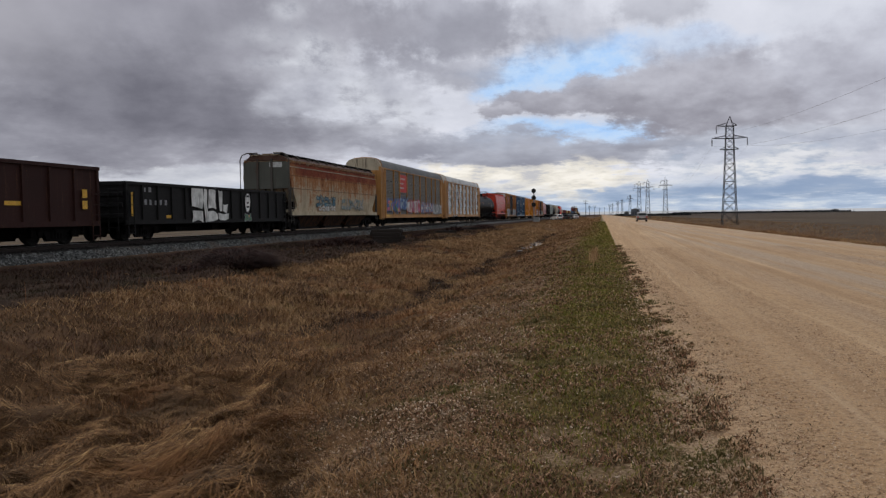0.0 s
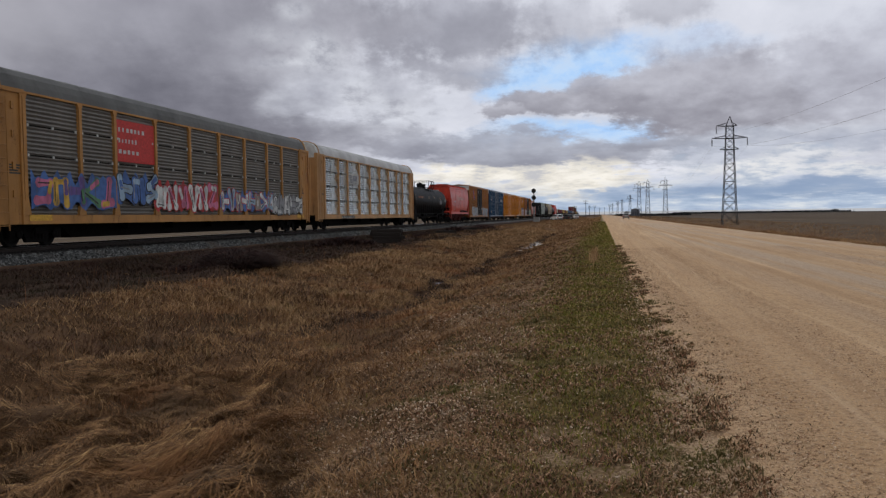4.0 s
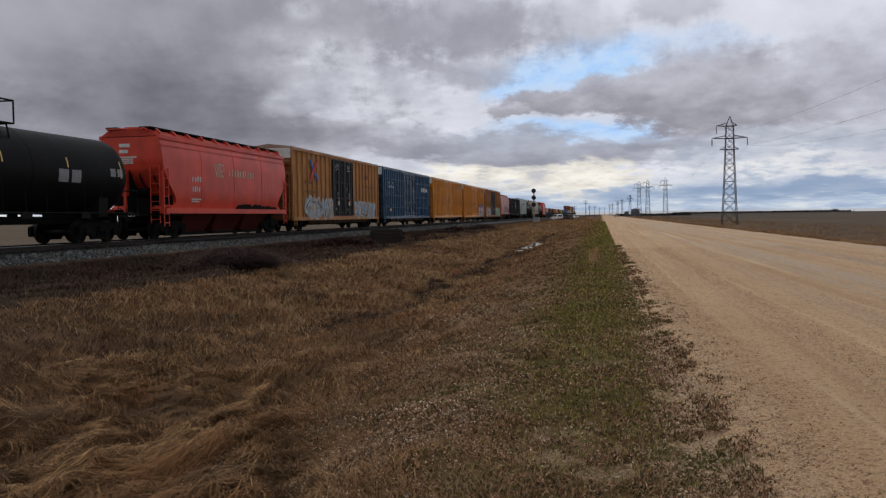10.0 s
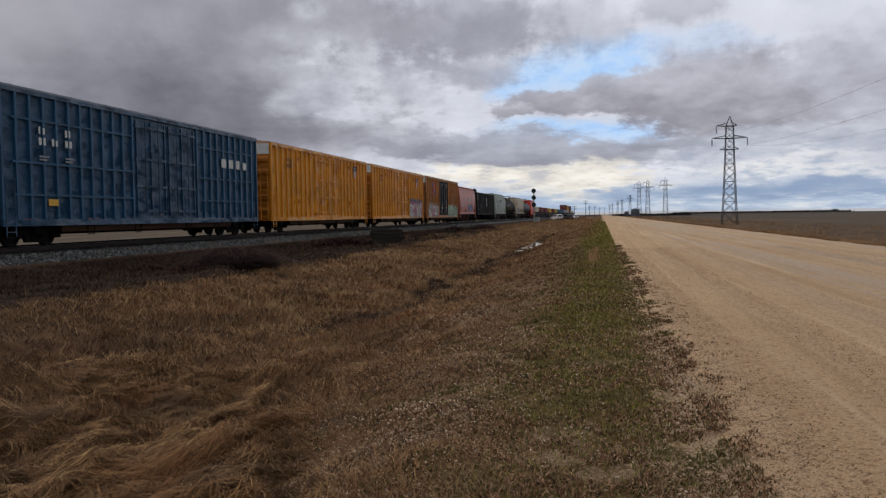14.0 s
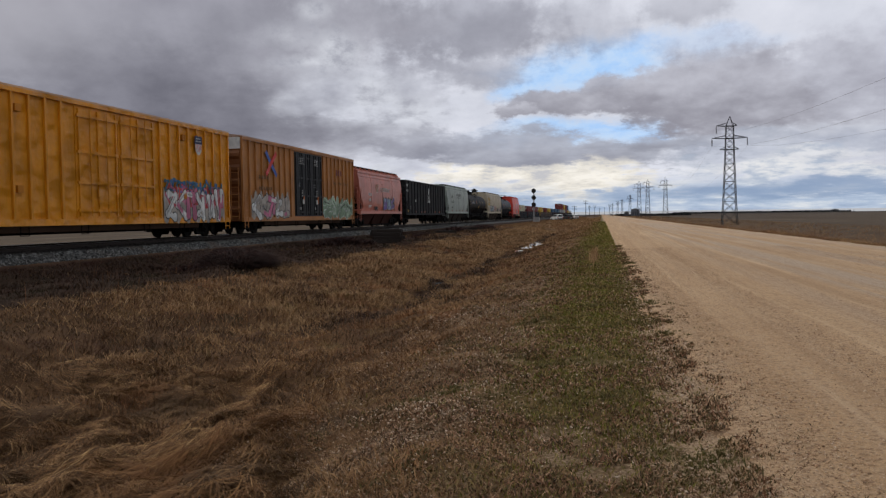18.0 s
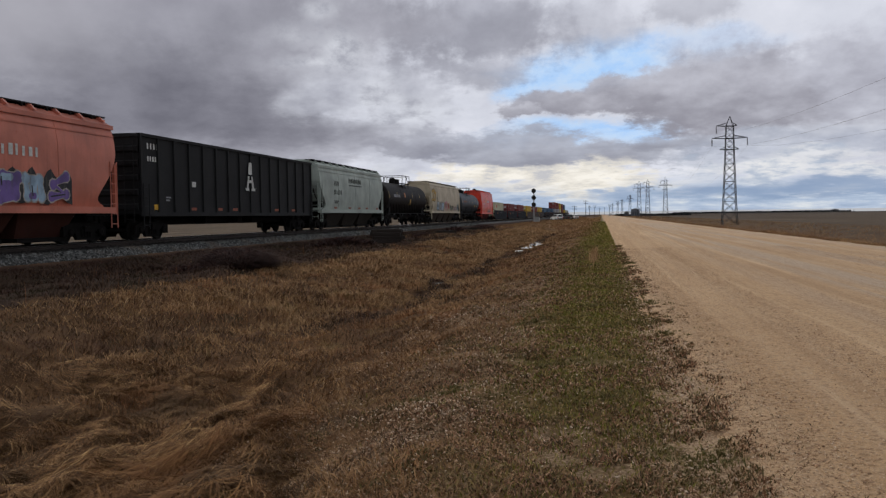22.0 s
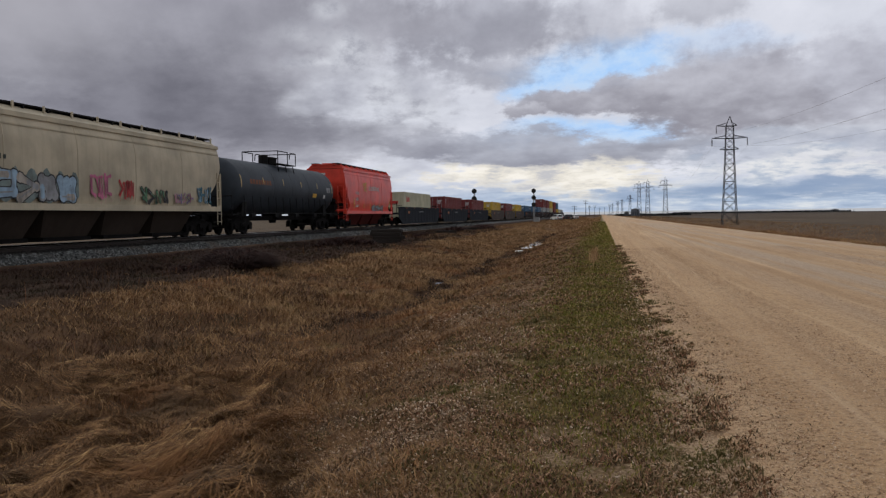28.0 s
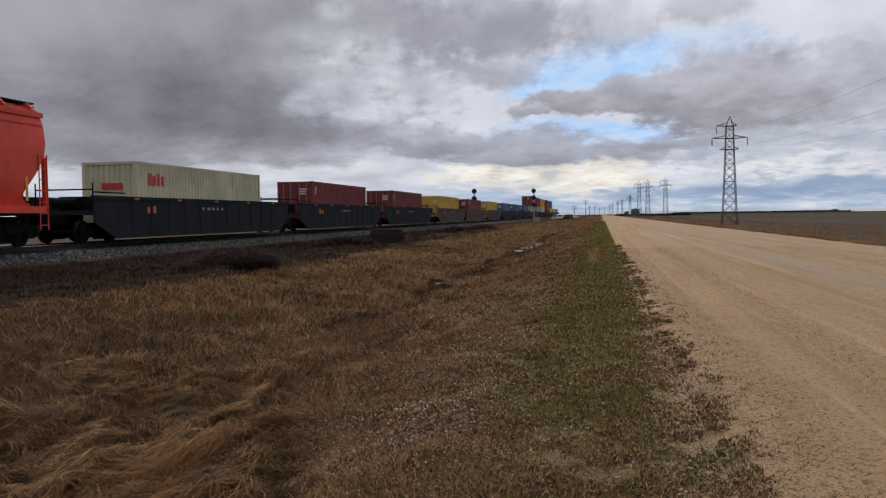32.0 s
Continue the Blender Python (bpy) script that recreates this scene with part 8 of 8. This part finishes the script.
def utility_pole(x, y, h, label="weathered wooden utility pole with a crossarm"):
    p = new("utility_pole")
    p.location = (x, y, float(ground_z(x, y)) - 0.1)
    tagged(p, label, "utility pole", "wooden utility poles")
    part("post", lathe(NB(), [(0, 0.19), (h, 0.12)], "z", 10), M_tie, p)
    for k, z in enumerate((h - 0.5, h - 1.8)):
        a = part("crossarm", box(NB(), -1.4 + 0.3 * k, 1.4 - 0.3 * k, -0.07, 0.07, z - 0.08, z + 0.08), M_tie, p)
        for e in (-1.2, -0.5, 0.5, 1.2):
            part("insulator", lathe(NB(), [(z + 0.08, 0.06), (z + 0.28, 0.04)], "z", 8, (e * (1 - 0.2 * k), 0, 0)), M_insul, a)
    return p


for x, y, h in ((-8.5, 468.0, 10.0), (-14.5, 455.0, 6.5), (-5.5, 720.0, 10), (-9.5, 690.0, 9), (-2.0, 980.0, 9), (4.5, 1150.0, 11)):
    utility_pole(x, y, h)


# ---------------------------------------------------------------- vehicles
M_glass = plain("tinted_glass", (0.012, 0.014, 0.016), 0.08, 0, 0.1, 3, 0.6)
M_tyre = plain("tyre_rubber", (0.012, 0.012, 0.012), 0.85, 0, 0.2, 20)
M_tail = plain("tail_lamp_plastic", (0.35, 0.01, 0.01), 0.3, 0, 0.1, 3)


def road_car(x, y, colour, label, turn=0.0):
    c = new("passenger_car")
    c.location, c.rotation_euler = (x, y, 0.0), (0, 0, turn)
    tagged(c, label, "car", "road vehicles")
    m = plain("car_paint", colour, 0.3, 0.2, 0.05, 2, 0.6)
    side = [(-2.25, 0.35), (-2.28, 0.95), (-2.05, 1.02), (1.1, 1.05), (2.1, 0.85), (2.28, 0.6), (2.25, 0.32), (1.75, 0.3), (1.6, 0.6), (1.1, 0.6), (0.95, 0.28), (-0.95, 0.28), (-1.1, 0.6), (-1.6, 0.6), (-1.75, 0.3)]
    part("body", prism(NB(), side, "x", -0.9, 0.9), m, c, bevel=0.03)
    cab = prism(NB(), [(-2.1, 1.0), (-1.85, 1.55), (-1.5, 1.68), (0.0, 1.66), (0.95, 1.05)], "x", -0.78, 0.78)
    roof = part("cabin", cab, m, c, bevel=0.03)
    part("rear_window", prism(NB(), [(-2.09, 1.08), (-1.9, 1.5), (-1.93, 1.51), (-2.12, 1.09)], "x", -0.68, 0.68), M_glass, roof)
    part("windscreen", prism(NB(), [(0.15, 1.6), (0.9, 1.1), (0.93, 1.12), (0.18, 1.63)], "x", -0.7, 0.7), M_glass, roof)
    for s in (-1, 1):
        part("side_window", prism(NB(), [(-1.75, 1.1), (-1.6, 1.52), (-0.1, 1.55), (0.65, 1.1)], "x", *sorted((s * 0.77, s * 0.79))), M_glass, roof)
        part("tail_lamp", box(NB(), *sorted((s * 0.62, s * 0.88)), -2.31, -2.26, 0.7, 0.95), M_tail, c)
        part("mirror", box(NB(), *sorted((s * 0.9, s * 1.08)), 0.5, 0.62, 1.0, 1.14), m, c, bevel=0.02)
        for wy in (-1.35, 1.35):
            w = part("wheel", lathe(NB(), [(-0.11, 0.2), (-0.11, 0.31), (-0.07, 0.335), (0.07, 0.335), (0.11, 0.31), (0.11, 0.2)], "x", 20), M_tyre, c, smooth=True)
            w.matrix_parent_inverse = Matrix.Translation((s * 0.82, wy, 0.335))
            part("rim", lathe(NB(), [(-0.1, 0.205), (0.1, 0.205)], "x", 12), M_mast, w)
    part("bumper", box(NB(), -0.88, 0.88, -2.36, -2.2, 0.38, 0.6), M_signal_black, c, bevel=0.03)
    part("plate_area", box(NB(), -0.26, 0.26, -2.37, -2.355, 0.62, 0.74), M_offwhite, c)
    return c


moving_car = road_car(7.3, 152.0, (0.30, 0.29, 0.28), "silver passenger car driving away along the gravel road")
for x, y, col, lb in ((-12.0, 226.0, (0.75, 0.75, 0.74), "white passenger car parked beside the railway"), (-10.5, 262.0, (0.03, 0.03, 0.035), "dark passenger car parked beside the railway"), (-9.6, 300.0, (0.7, 0.7, 0.7), "white passenger car parked by the track farther on")):
    k = road_car(x, y, col, lb, 0.5)
    k.location[2] = float(ground_z(x, y)) + 0.02

# ---------------------------------------------------------------- far horizon
M_far_trees = blade_material("far_shelterbelt", [(0.0, (0.012, 0.014, 0.014)), (1.0, (0.035, 0.036, 0.034))])
rf = np.random.default_rng(21)
n = 9000
x = np.interp(rf.uniform(0, 1, n), [0, 1], [16, 96])
y = 930 + rf.normal(0, 4, n)
hh = (2.2 + 1.0 * patch(x * 0.3, y * 0.1)) * rf.uniform(0.5, 1.0, n)
tagged(new("shelterbelt", blades("shelterbelt", x, y, hh, np.full(n, 0.9), rf, M_far_trees, 0.2)), "distant dark row of leafless shelterbelt trees", "trees", kind="stuff")


def far_building(x, y, w, d, h, colour, label, roofcol=(0.2, 0.2, 0.2)):
    b = new("farm_building")
    b.location = (x, y, -0.95)
    tagged(b, label, "building", "far farm buildings")
    part("wall", box(NB(), -w / 2, w / 2, -d / 2, d / 2, 0, h), plain("far_wall", colour, 0.8), b)
    part("roof", prism(NB(), [(-w / 2 - 0.4, h), (w / 2 + 0.4, h), (0, h + w * 0.16)], "y", -d / 2 - 0.4, d / 2 + 0.4), plain("far_roof", roofcol, 0.7), b)
    for i in range(3):
        part("door", box(NB(), -w / 2 + w * (0.15 + 0.28 * i), -w / 2 + w * (0.32 + 0.28 * i), -d / 2 - 0.1, -d / 2, 0, h * 0.65), plain("far_door", [c * 0.5 for c in colour], 0.8), b)


far_building(36, 900, 9, 8, 7.0, (0.12, 0.13, 0.15), "dark grey substation building far down the road")
far_building(27, 905, 5, 5, 4.5, (0.10, 0.10, 0.11), "small dark shed beside the far building")
for x, y, w, h, col in ((1000, 2600, 40, 7, (0.6, 0.6, 0.6)), (1060, 2650, 28, 9, (0.5, 0.5, 0.5)), (920, 2700, 22, 7, (0.45, 0.42, 0.4)), (1130, 2600, 30, 6, (0.55, 0.55, 0.55)), (760, 2900, 20, 7, (0.35, 0.35, 0.36))):
    far_building(x, y, w, 20, h, col, "pale farm building on the far horizon")
n = 7000
x = rf.uniform(250, 2200, n)
y = 3000 + rf.normal(0, 60, n) - 0.2 * x
keep = patch(x * 0.004, y * 0.0) > 0.5
x, y = x[keep], y[keep]
tagged(new("far_woods", blades("far_woods", x, y, rf.uniform(3, 7, len(x)), np.full(len(x), 9.0), rf, M_far_trees, 0.1)), "thin dark line of woods on the horizon", "trees", kind="stuff")
# ---------------------------------------------------------------- what moves
SPEED, GAIN = 11.326, 0.0108


def run_of(t):
    """How far the train has come since 16 s."""
    return SPEED * (t - 16) + 0.5 * GAIN * (t - 16) ** 2


def motions():
    times = [i * 2.0 for i in range(17)]
    for c in CARS:
        z = c.location[2]
        walk(c, [(t, pose(TRACK_X, c["y16"] - run_of(t), z)) for t in times])
    walk(moving_car, [(t, pose(7.3 - 0.0006 * d, d, 0.07)) for t, d in ((0, 152), (2, 199), (4, 245), (8, 337), (16, 521), (24, 705), (32, 889))])
    side = Vector((math.cos(TURN), math.sin(TURN), 0))
    turn = math.degrees(TURN)
    walk(clouds, [(t, pose(side.x * s, side.y * s, 0, 0, 0, turn)) for t, s in ((0, -27), (16, 0), (32, 27))])
    # wheels: one spin for all wheelsets
    rows, t = [], 0.0
    while t < 32.001:
        rows.append((t, pose(0, 0, 0, math.degrees((run_of(t) - run_of(0)) / WHEEL_R) % 360, 0, 0)))
        t += 1 / 30
    walk(WHEELSETS[0], rows)
    spin = WHEELSETS[0].animation_data
    for w in WHEELSETS[1:]:
        w.rotation_mode = "QUATERNION"
        w.animation_data_create()
        w.animation_data.action = spin.action
        w.animation_data.action_slot = spin.action_slot


motions()
